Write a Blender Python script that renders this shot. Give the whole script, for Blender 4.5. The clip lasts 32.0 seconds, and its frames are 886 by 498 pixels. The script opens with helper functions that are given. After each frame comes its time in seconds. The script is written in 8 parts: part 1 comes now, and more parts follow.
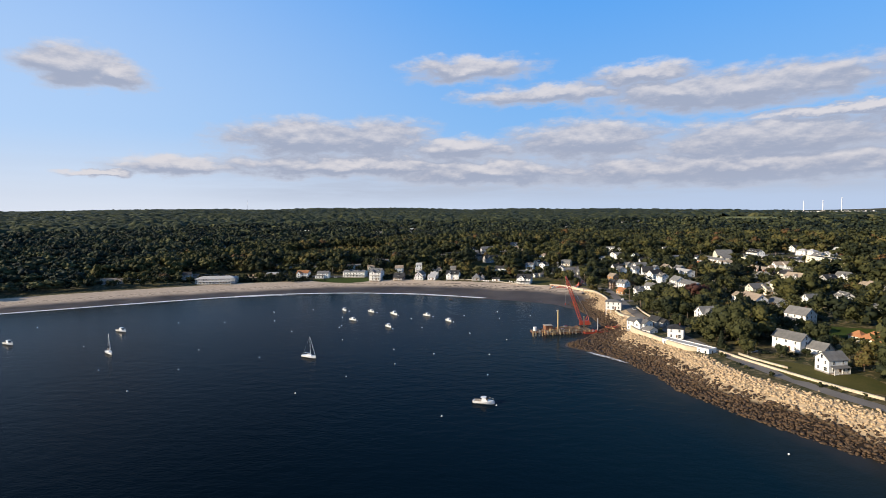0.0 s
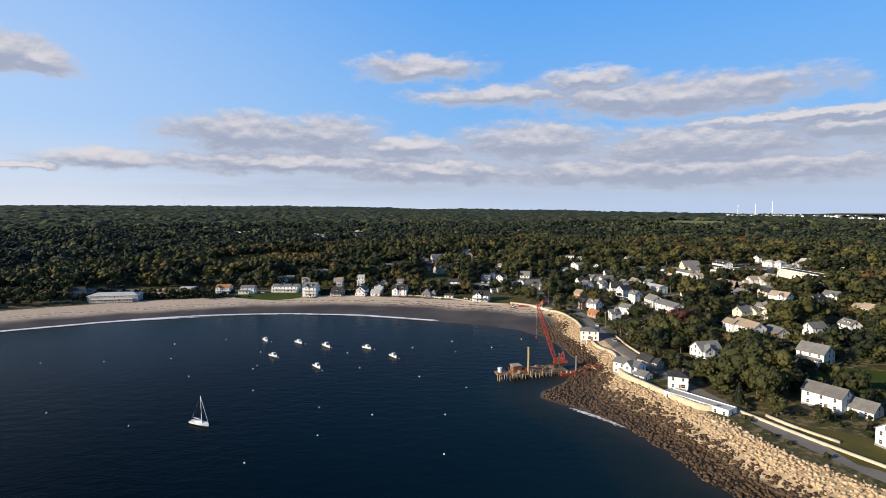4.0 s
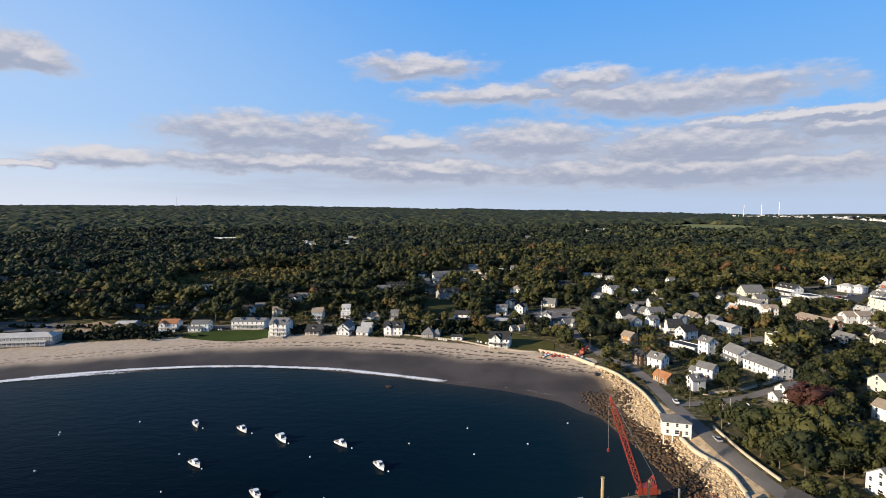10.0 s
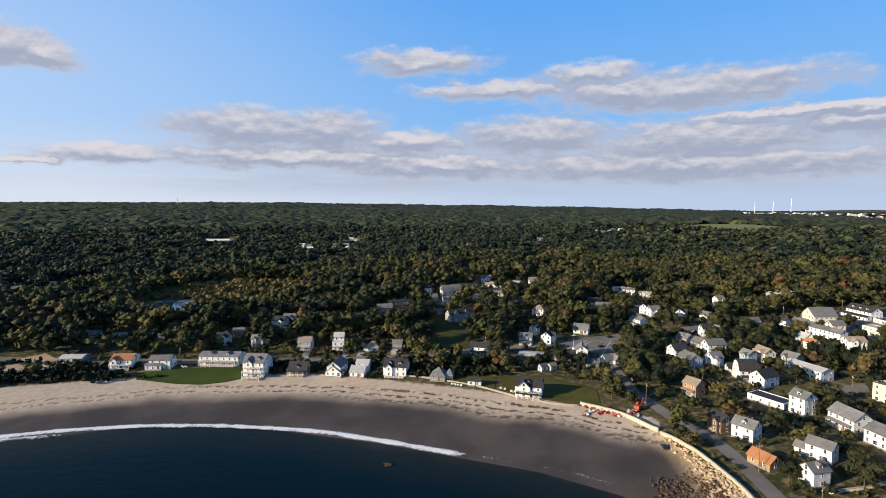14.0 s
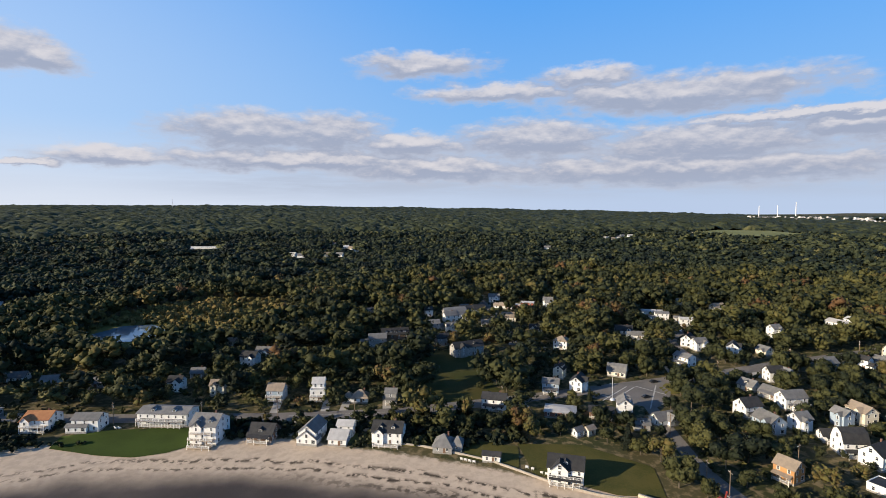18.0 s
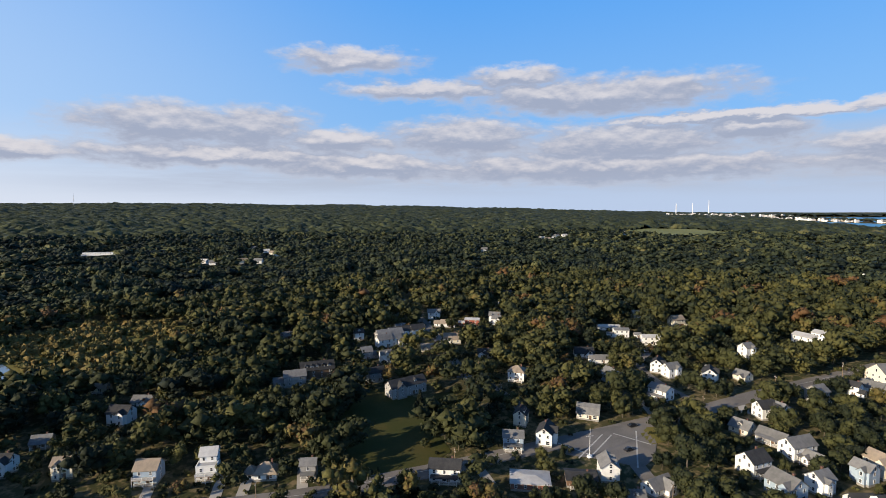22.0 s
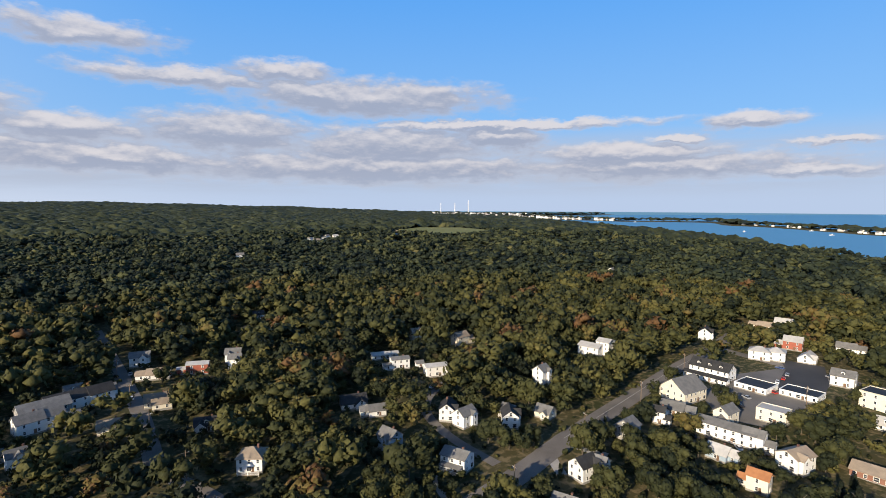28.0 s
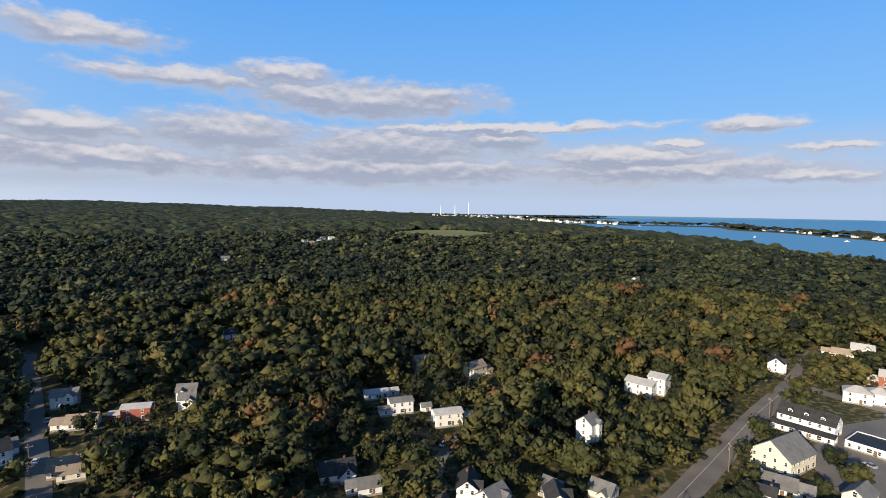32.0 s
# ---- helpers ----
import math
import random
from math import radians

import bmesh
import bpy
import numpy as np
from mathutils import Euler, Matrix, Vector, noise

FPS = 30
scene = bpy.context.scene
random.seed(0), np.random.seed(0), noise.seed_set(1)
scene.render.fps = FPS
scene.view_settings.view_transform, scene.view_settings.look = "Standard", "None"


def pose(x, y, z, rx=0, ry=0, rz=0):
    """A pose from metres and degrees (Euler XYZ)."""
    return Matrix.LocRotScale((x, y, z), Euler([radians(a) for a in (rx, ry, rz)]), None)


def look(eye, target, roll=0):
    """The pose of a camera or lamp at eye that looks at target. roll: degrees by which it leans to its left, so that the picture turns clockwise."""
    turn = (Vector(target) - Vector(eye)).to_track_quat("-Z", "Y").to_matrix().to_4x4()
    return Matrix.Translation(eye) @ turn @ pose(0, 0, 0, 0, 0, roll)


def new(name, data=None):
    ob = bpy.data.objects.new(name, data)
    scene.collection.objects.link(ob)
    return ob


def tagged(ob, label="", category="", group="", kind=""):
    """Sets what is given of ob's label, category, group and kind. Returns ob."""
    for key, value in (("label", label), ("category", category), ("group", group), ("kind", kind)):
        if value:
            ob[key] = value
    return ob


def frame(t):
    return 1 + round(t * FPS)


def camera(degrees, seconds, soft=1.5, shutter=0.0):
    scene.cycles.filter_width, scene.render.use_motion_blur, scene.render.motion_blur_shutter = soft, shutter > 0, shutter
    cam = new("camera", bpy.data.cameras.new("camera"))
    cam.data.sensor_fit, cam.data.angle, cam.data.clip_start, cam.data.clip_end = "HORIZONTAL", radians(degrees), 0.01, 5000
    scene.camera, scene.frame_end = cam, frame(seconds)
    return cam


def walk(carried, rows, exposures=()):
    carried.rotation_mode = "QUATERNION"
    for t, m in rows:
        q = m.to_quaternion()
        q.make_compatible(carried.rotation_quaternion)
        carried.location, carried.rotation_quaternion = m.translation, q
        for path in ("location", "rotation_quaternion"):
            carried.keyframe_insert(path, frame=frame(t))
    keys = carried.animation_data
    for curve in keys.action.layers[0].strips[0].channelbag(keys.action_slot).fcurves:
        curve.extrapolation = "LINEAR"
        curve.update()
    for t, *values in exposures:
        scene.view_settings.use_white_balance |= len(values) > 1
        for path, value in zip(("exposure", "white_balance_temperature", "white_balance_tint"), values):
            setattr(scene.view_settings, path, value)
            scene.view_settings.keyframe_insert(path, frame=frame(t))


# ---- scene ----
# The drone flies straight in over the bay, then swings to the right and flies on over the town.
cam = camera(79.6, 32.0, soft=0.8)
PATH = [
    (0.0, 3.19, 1.57, 72.54, 3.87, -4.04, -1.00),
    (0.5, 3.17, 8.27, 72.89, 2.15, -3.85, -0.90),
    (1.0, 3.15, 15.69, 73.39, 1.03, -3.79, -0.82),
    (1.5, 3.08, 23.81, 74.04, 0.20, -3.87, -0.75),
    (2.0, 2.92, 32.35, 74.78, -0.43, -3.96, -0.69),
    (2.5, 2.66, 41.01, 75.59, -0.87, -4.06, -0.62),
    (3.0, 2.26, 49.65, 76.47, -1.21, -4.12, -0.52),
    (3.5, 1.80, 58.28, 77.45, -1.47, -4.13, -0.41),
    (5.5, 1.25, 93.01, 82.42, -1.93, -4.50, -0.36),
    (6.0, 1.06, 101.45, 83.00, -1.90, -4.45, -0.34),
    (6.5, 0.80, 109.86, 83.57, -1.88, -4.39, -0.33),
    (7.0, 0.50, 118.32, 84.20, -1.85, -4.35, -0.33),
    (7.5, 0.21, 126.83, 84.94, -1.83, -4.31, -0.32),
    (8.0, -0.02, 135.34, 85.80, -1.86, -4.30, -0.32),
    (8.5, -0.16, 143.78, 86.72, -1.87, -4.30, -0.31),
    (9.0, -0.23, 152.18, 87.66, -1.88, -4.30, -0.32),
    (9.5, -0.33, 160.61, 88.65, -1.86, -4.30, -0.31),
    (10.0, -0.54, 169.08, 89.72, -1.81, -4.31, -0.28),
    (10.5, -0.89, 177.60, 90.86, -1.80, -4.34, -0.25),
    (11.0, -1.34, 186.21, 92.01, -1.77, -4.40, -0.23),
    (11.5, -1.90, 194.92, 93.18, -1.71, -4.45, -0.23),
    (12.0, -2.50, 203.65, 94.33, -1.66, -4.50, -0.23),
    (12.5, -2.99, 212.30, 95.41, -1.60, -4.54, -0.24),
    (13.0, -3.28, 220.86, 96.42, -1.52, -4.61, -0.25),
    (13.5, -3.43, 229.44, 97.39, -1.44, -4.71, -0.27),
    (14.0, -3.55, 238.14, 98.35, -1.39, -4.76, -0.29),
    (14.5, -3.69, 246.91, 99.28, -1.38, -4.79, -0.31),
    (16.5, -4.18, 280.38, 102.33, -1.26, -4.70, -0.36),
    (17.0, -4.42, 288.55, 102.90, -1.35, -4.56, -0.33),
    (17.5, -4.67, 296.88, 103.55, -1.43, -4.50, -0.28),
    (18.0, -4.92, 305.32, 104.25, -1.49, -4.48, -0.24),
    (18.5, -5.12, 313.76, 104.97, -1.52, -4.47, -0.21),
    (19.0, -5.24, 322.09, 105.71, -1.47, -4.44, -0.21),
    (19.5, -5.38, 330.30, 106.50, -1.41, -4.41, -0.22),
    (20.0, -5.61, 338.45, 107.32, -1.44, -4.43, -0.24),
    (20.5, -5.93, 346.44, 108.17, -1.52, -4.51, -0.25),
    (21.0, -6.27, 354.02, 108.98, -1.67, -4.65, -0.26),
    (21.5, -6.03, 360.81, 109.53, -1.87, -4.79, -0.28),
    (21.6, -5.70, 362.04, 109.53, -1.63, -4.79, -0.28),
    (21.7, -5.27, 363.25, 109.49, -1.78, -4.79, -0.28),
    (21.8, -4.78, 364.45, 109.44, -1.94, -4.79, -0.28),
    (21.9, -4.29, 365.67, 109.38, -3.32, -4.79, -0.28),
    (22.0, -3.81, 366.89, 109.34, -8.91, -4.81, -0.28),
    (22.1, -3.35, 368.12, 109.30, -15.76, -4.83, -0.28),
    (22.2, -2.90, 369.35, 109.26, -21.85, -4.85, -0.29),
    (22.3, -2.46, 370.59, 109.23, -25.37, -4.86, -0.29),
    (22.4, -2.02, 371.83, 109.20, -27.28, -4.87, -0.29),
    (22.5, -1.59, 373.06, 109.17, -28.47, -4.87, -0.29),
    (22.6, -1.17, 374.28, 109.13, -29.55, -4.87, -0.29),
    (22.7, -0.75, 375.50, 109.09, -29.91, -4.87, -0.29),
    (22.8, -0.32, 376.72, 109.05, -30.14, -4.87, -0.29),
    (23.0, 0.66, 379.16, 108.96, -30.28, -4.88, -0.29),
    (23.5, 4.14, 385.74, 108.81, -30.29, -4.83, -0.22),
    (24.0, 8.04, 392.92, 108.72, -30.38, -4.81, -0.16),
    (24.5, 11.98, 400.51, 108.62, -30.64, -4.85, -0.10),
    (25.0, 15.91, 408.28, 108.46, -31.02, -4.90, -0.05),
    (25.5, 19.85, 416.03, 108.25, -31.41, -4.94, -0.02),
    (27.5, 35.07, 446.07, 107.63, -32.75, -5.07, 0.04),
    (28.0, 38.67, 453.51, 107.43, -32.91, -4.95, 0.09),
    (28.5, 42.34, 460.93, 107.25, -32.94, -4.90, 0.15),
    (29.0, 46.06, 468.35, 107.06, -32.95, -4.92, 0.19),
    (29.5, 49.77, 475.76, 106.86, -32.99, -4.93, 0.22),
    (30.0, 53.46, 483.14, 106.62, -33.08, -4.88, 0.27),
    (30.5, 57.19, 490.45, 106.31, -33.13, -4.79, 0.34),
    (31.0, 60.98, 497.71, 105.91, -33.07, -4.77, 0.43),
    (31.5, 64.82, 505.00, 105.51, -33.03, -4.77, 0.52),
    (32.0, 68.68, 512.36, 105.13, -33.04, -4.70, 0.60),
]
walk(cam, [(t, pose(x, y, z, 90 + p, 0, a) @ pose(0, 0, 0, 0, 0, r)) for t, x, y, z, a, p, r in PATH])

# ---- world and sun ----
SUN_EL, SUN_AZ = 17.5, -112.0     # degrees; azimuth clockwise from +y, the side the light comes from
sun_from = Vector((math.sin(radians(SUN_AZ)) * math.cos(radians(SUN_EL)), math.cos(radians(SUN_AZ)) * math.cos(radians(SUN_EL)), math.sin(radians(SUN_EL))))
sun = new("sun", bpy.data.lights.new("sun", "SUN"))
sun.data.energy, sun.data.angle, sun.data.color = 5.0, radians(0.55), (1.0, 0.845, 0.63)
sun.matrix_world = look(sun_from * 100, (0, 0, 0))
scene.view_settings.exposure = 0.46


class Nodes:
    """Short hand for building node trees."""
    def __init__(self, tree):
        self.t = tree

    def add(self, kind, **props):
        n = self.t.nodes.new(kind)
        for k, v in props.items():
            if k == "op":
                n.operation = v
            elif k == "vals":
                for i, q in v.items():
                    n.inputs[i].default_value = q
        return n

    def link(self, a, b):
        self.t.links.new(a, b)

    def math(self, op, a, b=None, clamp=False):
        n = self.t.nodes.new("ShaderNodeMath")
        n.operation, n.use_clamp = op, clamp
        for i, v in enumerate((a, b)):
            if v is None:
                continue
            if isinstance(v, (int, float)):
                n.inputs[i].default_value = v
            else:
                self.link(v, n.inputs[i])
        return n.outputs[0]

    def ramp(self, fac, stops):
        n = self.t.nodes.new("ShaderNodeValToRGB")
        e = n.color_ramp.elements
        while len(e) < len(stops):
            e.new(0.5)
        for el, (p, c) in zip(e, stops):
            el.position, el.color = p, (*c, 1) if len(c) == 3 else c
        self.link(fac, n.inputs[0])
        return n.outputs[0]

    def smooth(self, v, lo, hi, a=0.0, b=1.0):
        n = self.t.nodes.new("ShaderNodeMapRange")
        n.interpolation_type = "SMOOTHSTEP"
        for i, q in enumerate((lo, hi, a, b)):
            n.inputs[i + 1].default_value = q
        self.link(v, n.inputs[0])
        return n.outputs[0]

    def mix(self, fac, a, b):
        n = self.t.nodes.new("ShaderNodeMix")
        n.data_type = "RGBA"
        for s, v in ((n.inputs[0], fac), (n.inputs[6], a), (n.inputs[7], b)):
            if isinstance(v, (int, float)):
                s.default_value = v
            elif isinstance(v, tuple):
                s.default_value = (*v, 1)
            else:
                self.link(v, s)
        return n.outputs[2]

    def noise(self, vec, scale, detail=3.0, rough=0.55):
        n = self.t.nodes.new("ShaderNodeTexNoise")
        n.inputs["Scale"].default_value, n.inputs["Detail"].default_value, n.inputs["Roughness"].default_value = scale, detail, rough
        if vec is not None:
            self.link(vec, n.inputs["Vector"])
        return n.outputs[0]


def make_sky():
    world = bpy.data.worlds.new("sky")
    scene.world = world
    world.use_nodes = True
    N = Nodes(world.node_tree)
    bg = world.node_tree.nodes["Background"]
    sky = N.add("ShaderNodeTexSky")
    sky.sky_type, sky.sun_disc = "NISHITA", False
    sky.sun_elevation, sky.sun_rotation = radians(SUN_EL), radians(SUN_AZ)
    sky.air_density, sky.dust_density, sky.ozone_density = SKY_AIR, SKY_DUST, SKY_OZONE
    co = N.add("ShaderNodeTexCoord").outputs["Generated"]
    sep = N.add("ShaderNodeSeparateXYZ")
    N.link(co, sep.inputs[0])
    az = N.math("MULTIPLY", N.math("ARCTAN2", sep.outputs[0], sep.outputs[1]), 57.29578)
    el = N.math("MULTIPLY", N.math("ARCSINE", sep.outputs[2]), 57.29578)

    def coords(sx, sy, off=0.0):
        v = N.add("ShaderNodeCombineXYZ")
        N.link(N.math("MULTIPLY", az, sx), v.inputs[0])
        N.link(N.math("MULTIPLY", el, sy), v.inputs[1])
        v.inputs[2].default_value = off
        return v.outputs[0]

    # slow drifts that bend the outlines of the banks, and finer billows along their edges
    bend_a = N.math("MULTIPLY", N.math("SUBTRACT", N.noise(coords(0.22, 0.5), 1.0, 4.0, 0.6), 0.5), 5.0)
    bend_e = N.math("MULTIPLY", N.math("SUBTRACT", N.noise(coords(0.30, 0.7, 7.0), 1.0, 4.0, 0.6), 0.5), 2.0)

    def cloud_field(lift):
        e = N.math("ADD", N.math("ADD", el, bend_e), lift)
        v = N.add("ShaderNodeCombineXYZ")
        N.link(N.math("ADD", az, bend_a), v.inputs[0])
        N.link(e, v.inputs[1])
        best = None
        for a, b, ra, rb in CLOUDS:
            m = N.add("ShaderNodeMapping")
            m.vector_type = "TEXTURE"
            m.inputs["Location"].default_value, m.inputs["Scale"].default_value = (a, b, 0), (ra, rb, 1)
            N.link(v.outputs[0], m.inputs[0])
            ln = N.add("ShaderNodeVectorMath", op="LENGTH")
            N.link(m.outputs[0], ln.inputs[0])
            if best is None:
                best = ln.outputs["Value"]
            else:
                q = N.t.nodes.new("ShaderNodeMath")
                q.operation = "SMOOTH_MIN"
                q.inputs[2].default_value = 0.18
                N.link(best, q.inputs[0])
                N.link(ln.outputs["Value"], q.inputs[1])
                best = q.outputs[0]
        m = N.add("ShaderNodeCombineXYZ")
        N.link(N.math("MULTIPLY", az, 0.50), m.inputs[0])
        N.link(N.math("MULTIPLY", N.math("ADD", el, lift), 1.25), m.inputs[1])
        n1, n2 = N.noise(m.outputs[0], 1.0, 6.0, 0.60), N.noise(m.outputs[0], 0.38, 3.0, 0.5)
        best = N.math("ADD", best, N.math("MULTIPLY", N.math("SUBTRACT", n1, 0.5), 1.1))
        return N.math("ADD", best, N.math("MULTIPLY", N.math("SUBTRACT", n2, 0.5), 0.9))

    d0, d1 = cloud_field(0.0), cloud_field(0.55)
    dens = N.smooth(d0, 1.62, 0.72)
    lit = N.math("MAXIMUM", N.smooth(N.math("SUBTRACT", d1, d0), -0.25, 0.80), N.math("MULTIPLY", N.smooth(d0, 0.6, 1.4), 0.5))
    shade = N.mix(lit, CLOUD_GREY, CLOUD_WHITE)
    # wispy veil and pale haze towards the horizon
    low = N.smooth(el, 9.0, 0.0)
    hs = N.add("ShaderNodeHueSaturation")
    hs.inputs["Saturation"].default_value, hs.inputs["Hue"].default_value = SKY_SAT, 0.508
    N.link(sky.outputs[0], hs.inputs["Color"])
    scaled = N.add("ShaderNodeVectorMath", op="SCALE")
    N.link(hs.outputs[0], scaled.inputs[0])
    scaled.inputs["Scale"].default_value = SKY_STRENGTH
    even = N.mix(N.smooth(el, 3.0, 30.0), (0.20, 0.42, 0.76), (0.055, 0.30, 0.79))
    # paler on the side of the sun
    sunward = N.math("MULTIPLY", N.smooth(az, 12.0, -48.0), N.smooth(el, 34.0, 8.0, 0.25, 0.75))
    even = N.mix(sunward, even, (0.46, 0.60, 0.82))
    clear = N.mix(N.smooth(el, 45.0, 22.0, 0.0, 0.85), scaled.outputs[0], even)
    # a thin grey veil low down under the banks, and pale haze at the horizon
    veil = N.math("MULTIPLY", N.math("MULTIPLY", N.smooth(el, 8.0, 5.0), N.smooth(el, 0.2, 2.4)), N.smooth(N.noise(coords(0.07, 0.75, 3.0), 1.0, 5.0, 0.6), 0.30, 0.62, 0.30, 0.85))
    veil = N.math("MULTIPLY", veil, N.math("MULTIPLY", N.smooth(az, -34.0, -12.0, 0.15, 1.0), N.smooth(az, 76.0, 56.0, 0.45, 1.0)))
    hazed = N.mix(N.math("MULTIPLY", low, 0.85), clear, N.mix(N.smooth(az, 25.0, -40.0), HAZE, (0.60, 0.63, 0.70)))
    hazed = N.mix(veil, hazed, (0.375, 0.42, 0.52))
    hi_ = N.smooth(el, 1.5, 4.0, 0.72, 0.95)
    both = N.mix(N.math("MULTIPLY", dens, hi_), hazed, shade)
    # the open sea beyond the last of the built water
    sea = N.smooth(el, -0.86, -0.92)
    N.link(N.mix(sea, both, (0.12, 0.25, 0.37)), bg.inputs[0])
    bg.inputs[1].default_value = 0.91


SKY_SAT = 1.20
SKY_STRENGTH, SKY_AIR, SKY_DUST, SKY_OZONE = 0.095, 1.0, 0.8, 2.5
HAZE = (0.43, 0.50, 0.64)
CLOUD_WHITE, CLOUD_GREY = (0.58, 0.56, 0.585), (0.295, 0.33, 0.43)
CLOUDS = []


def cloud(az, el, half_wide, half_high):
    """One bank of cloud, in degrees."""
    CLOUDS.append((az, el, half_wide, half_high))


cloud(-37.6, 13.1, 3.6, 1.5)
cloud(-35.2, 12.7, 2.6, 1.1)
cloud(-0.7, 14.50, 5.3, 1.10)
cloud(7.6, 11.68, 7.2, 0.90)
cloud(25.0, 10.69, 11.0, 1.60)
cloud(20.0, 10.9, 6.0, 1.5)
cloud(16.5, 13.0, 4.0, 0.9)
cloud(-18.5, 7.63, 6.6, 1.75)
cloud(-10.4, 7.54, 5.0, 1.79)
cloud(-12.3, 4.9, 14.0, 1.0)
cloud(-30.4, 4.81, 4.3, 0.85)
cloud(-36.1, 3.93, 2.6, 0.35)
cloud(-1.9, 6.57, 5.1, 1.05)
cloud(11.4, 7.01, 7.0, 1.73)
cloud(27.6, 5.95, 9.6, 1.80)
cloud(39.2, 6.92, 4.4, 1.16)
cloud(0.7, 4.1, 9.0, 1.2)
cloud(24.9, 3.70, 18.7, 1.45)
cloud(62.4, 7.62, 3.3, 0.70)
cloud(39.1, 8.06, 13.2, 0.50)
cloud(50.9, 4.95, 7.4, 0.97)
cloud(56.4, 6.32, 2.2, 0.42)
cloud(69.2, 5.45, 2.4, 0.38)
cloud(55.3, 3.57, 12.0, 1.10)
cloud(67.4, 2.99, 5.0, 0.60)
make_sky()

# ---- materials ----
def surf(name, a, b, rough=0.7, big=0.6, fine=9.0, bump=0.15, metal=0.0, spec=0.5, vary=0.0, stripe=0.0):
    """A surface of two tones: broad stains and fine grain, with relief. vary: spread of tone between objects. stripe: boards of that height."""
    m = bpy.data.materials.new(name)
    m.use_nodes = True
    N = Nodes(m.node_tree)
    p = m.node_tree.nodes["Principled BSDF"]
    co = N.add("ShaderNodeTexCoord").outputs["Object"]
    n1, n2 = N.noise(co, big, 3), N.noise(co, fine, 3)
    f = N.math("ADD", N.math("MULTIPLY", n1, 0.65), N.math("MULTIPLY", n2, 0.35))
    f = N.smooth(f, 0.35, 0.65)
    c = N.mix(f, a, b)
    if vary:
        r = N.add("ShaderNodeObjectInfo").outputs["Random"]
        h = N.add("ShaderNodeHueSaturation")
        N.link(N.math("ADD", N.math("MULTIPLY", r, vary), 1 - vary / 2), h.inputs["Value"])
        N.link(c, h.inputs["Color"])
        c = h.outputs[0]
    hgt = n2
    if stripe:
        w = N.add("ShaderNodeSeparateXYZ")
        N.link(co, w.inputs[0])
        fr = N.math("FRACT", N.math("DIVIDE", w.outputs[2], stripe))
        hgt = N.math("ADD", N.math("MULTIPLY", n2, 0.3), fr)
    N.link(c, p.inputs["Base Color"])
    p.inputs["Roughness"].default_value, p.inputs["Metallic"].default_value = rough, metal
    p.inputs["Specular IOR Level"].default_value = spec
    if bump:
        bn = N.add("ShaderNodeBump")
        bn.inputs["Strength"].default_value, bn.inputs["Distance"].default_value = bump, 0.05
        N.link(hgt, bn.inputs["Height"])
        N.link(bn.outputs[0], p.inputs["Normal"])
    return m


def foliage(name, stops, fine=0.9, deep=0.5):
    """Leaves: the tone of a tree from its tint, broken by noise at two scales."""
    m = bpy.data.materials.new(name)
    m.use_nodes = True
    N = Nodes(m.node_tree)
    p = m.node_tree.nodes["Principled BSDF"]
    at = N.add("ShaderNodeAttribute")
    at.attribute_name = "tint"
    geo = N.add("ShaderNodeNewGeometry")
    isl = geo.outputs["Random Per Island"]
    obr = N.add("ShaderNodeObjectInfo").outputs["Random"]
    n1 = N.math("ADD", N.math("MULTIPLY", N.noise(geo.outputs["Position"], 0.02, 3), 0.6), N.math("MULTIPLY", N.noise(geo.outputs["Position"], 0.0035, 2), 0.4))
    n2 = N.noise(geo.outputs["Position"], fine, 3)
    t = N.math("ADD", at.outputs["Fac"], N.math("MULTIPLY", N.math("SUBTRACT", n1, 0.5), 0.5))
    t = N.math("ADD", t, N.math("MULTIPLY", N.math("SUBTRACT", isl, 0.5), 0.16))
    t = N.math("ADD", t, N.math("MULTIPLY", N.math("SUBTRACT", obr, 0.5), 0.3))
    c = N.ramp(t, stops)
    h = N.add("ShaderNodeHueSaturation")
    N.link(N.math("ADD", N.math("MULTIPLY", n2, 1.5), 0.30), h.inputs["Value"])
    N.link(c, h.inputs["Color"])
    N.link(h.outputs[0], p.inputs["Base Color"])
    p.inputs["Roughness"].default_value = 0.75
    p.inputs["Specular IOR Level"].default_value = 0.2
    bn = N.add("ShaderNodeBump")
    bn.inputs["Strength"].default_value, bn.inputs["Distance"].default_value = 0.6, deep
    N.link(n2, bn.inputs["Height"])
    N.link(bn.outputs[0], p.inputs["Normal"])
    return m


# leaf greens, with some of the forest's bluish haze mixed into the tones
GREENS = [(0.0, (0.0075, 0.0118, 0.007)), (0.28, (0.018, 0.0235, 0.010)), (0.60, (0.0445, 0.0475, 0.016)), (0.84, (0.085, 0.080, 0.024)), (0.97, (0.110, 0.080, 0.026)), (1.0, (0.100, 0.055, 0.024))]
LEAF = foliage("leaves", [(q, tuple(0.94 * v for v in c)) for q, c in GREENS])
# far trees: the greens lightened and blued, distance haze put into the colour
HAZED_CANOPY = foliage("hazed_far_canopy", [(q, (1.20 * c[0], 1.28 * c[1], 1.68 * c[2])) for q, c in GREENS], 0.6, 1.2)
GOLD = foliage("marsh_scrub_leaves", [(0.0, (0.06, 0.065, 0.02)), (0.5, (0.14, 0.11, 0.035)), (1.0, (0.19, 0.125, 0.04))])
BARK = surf("bark", (0.09, 0.07, 0.05), (0.17, 0.14, 0.11), 0.9, 1.5, 12, 0.4)
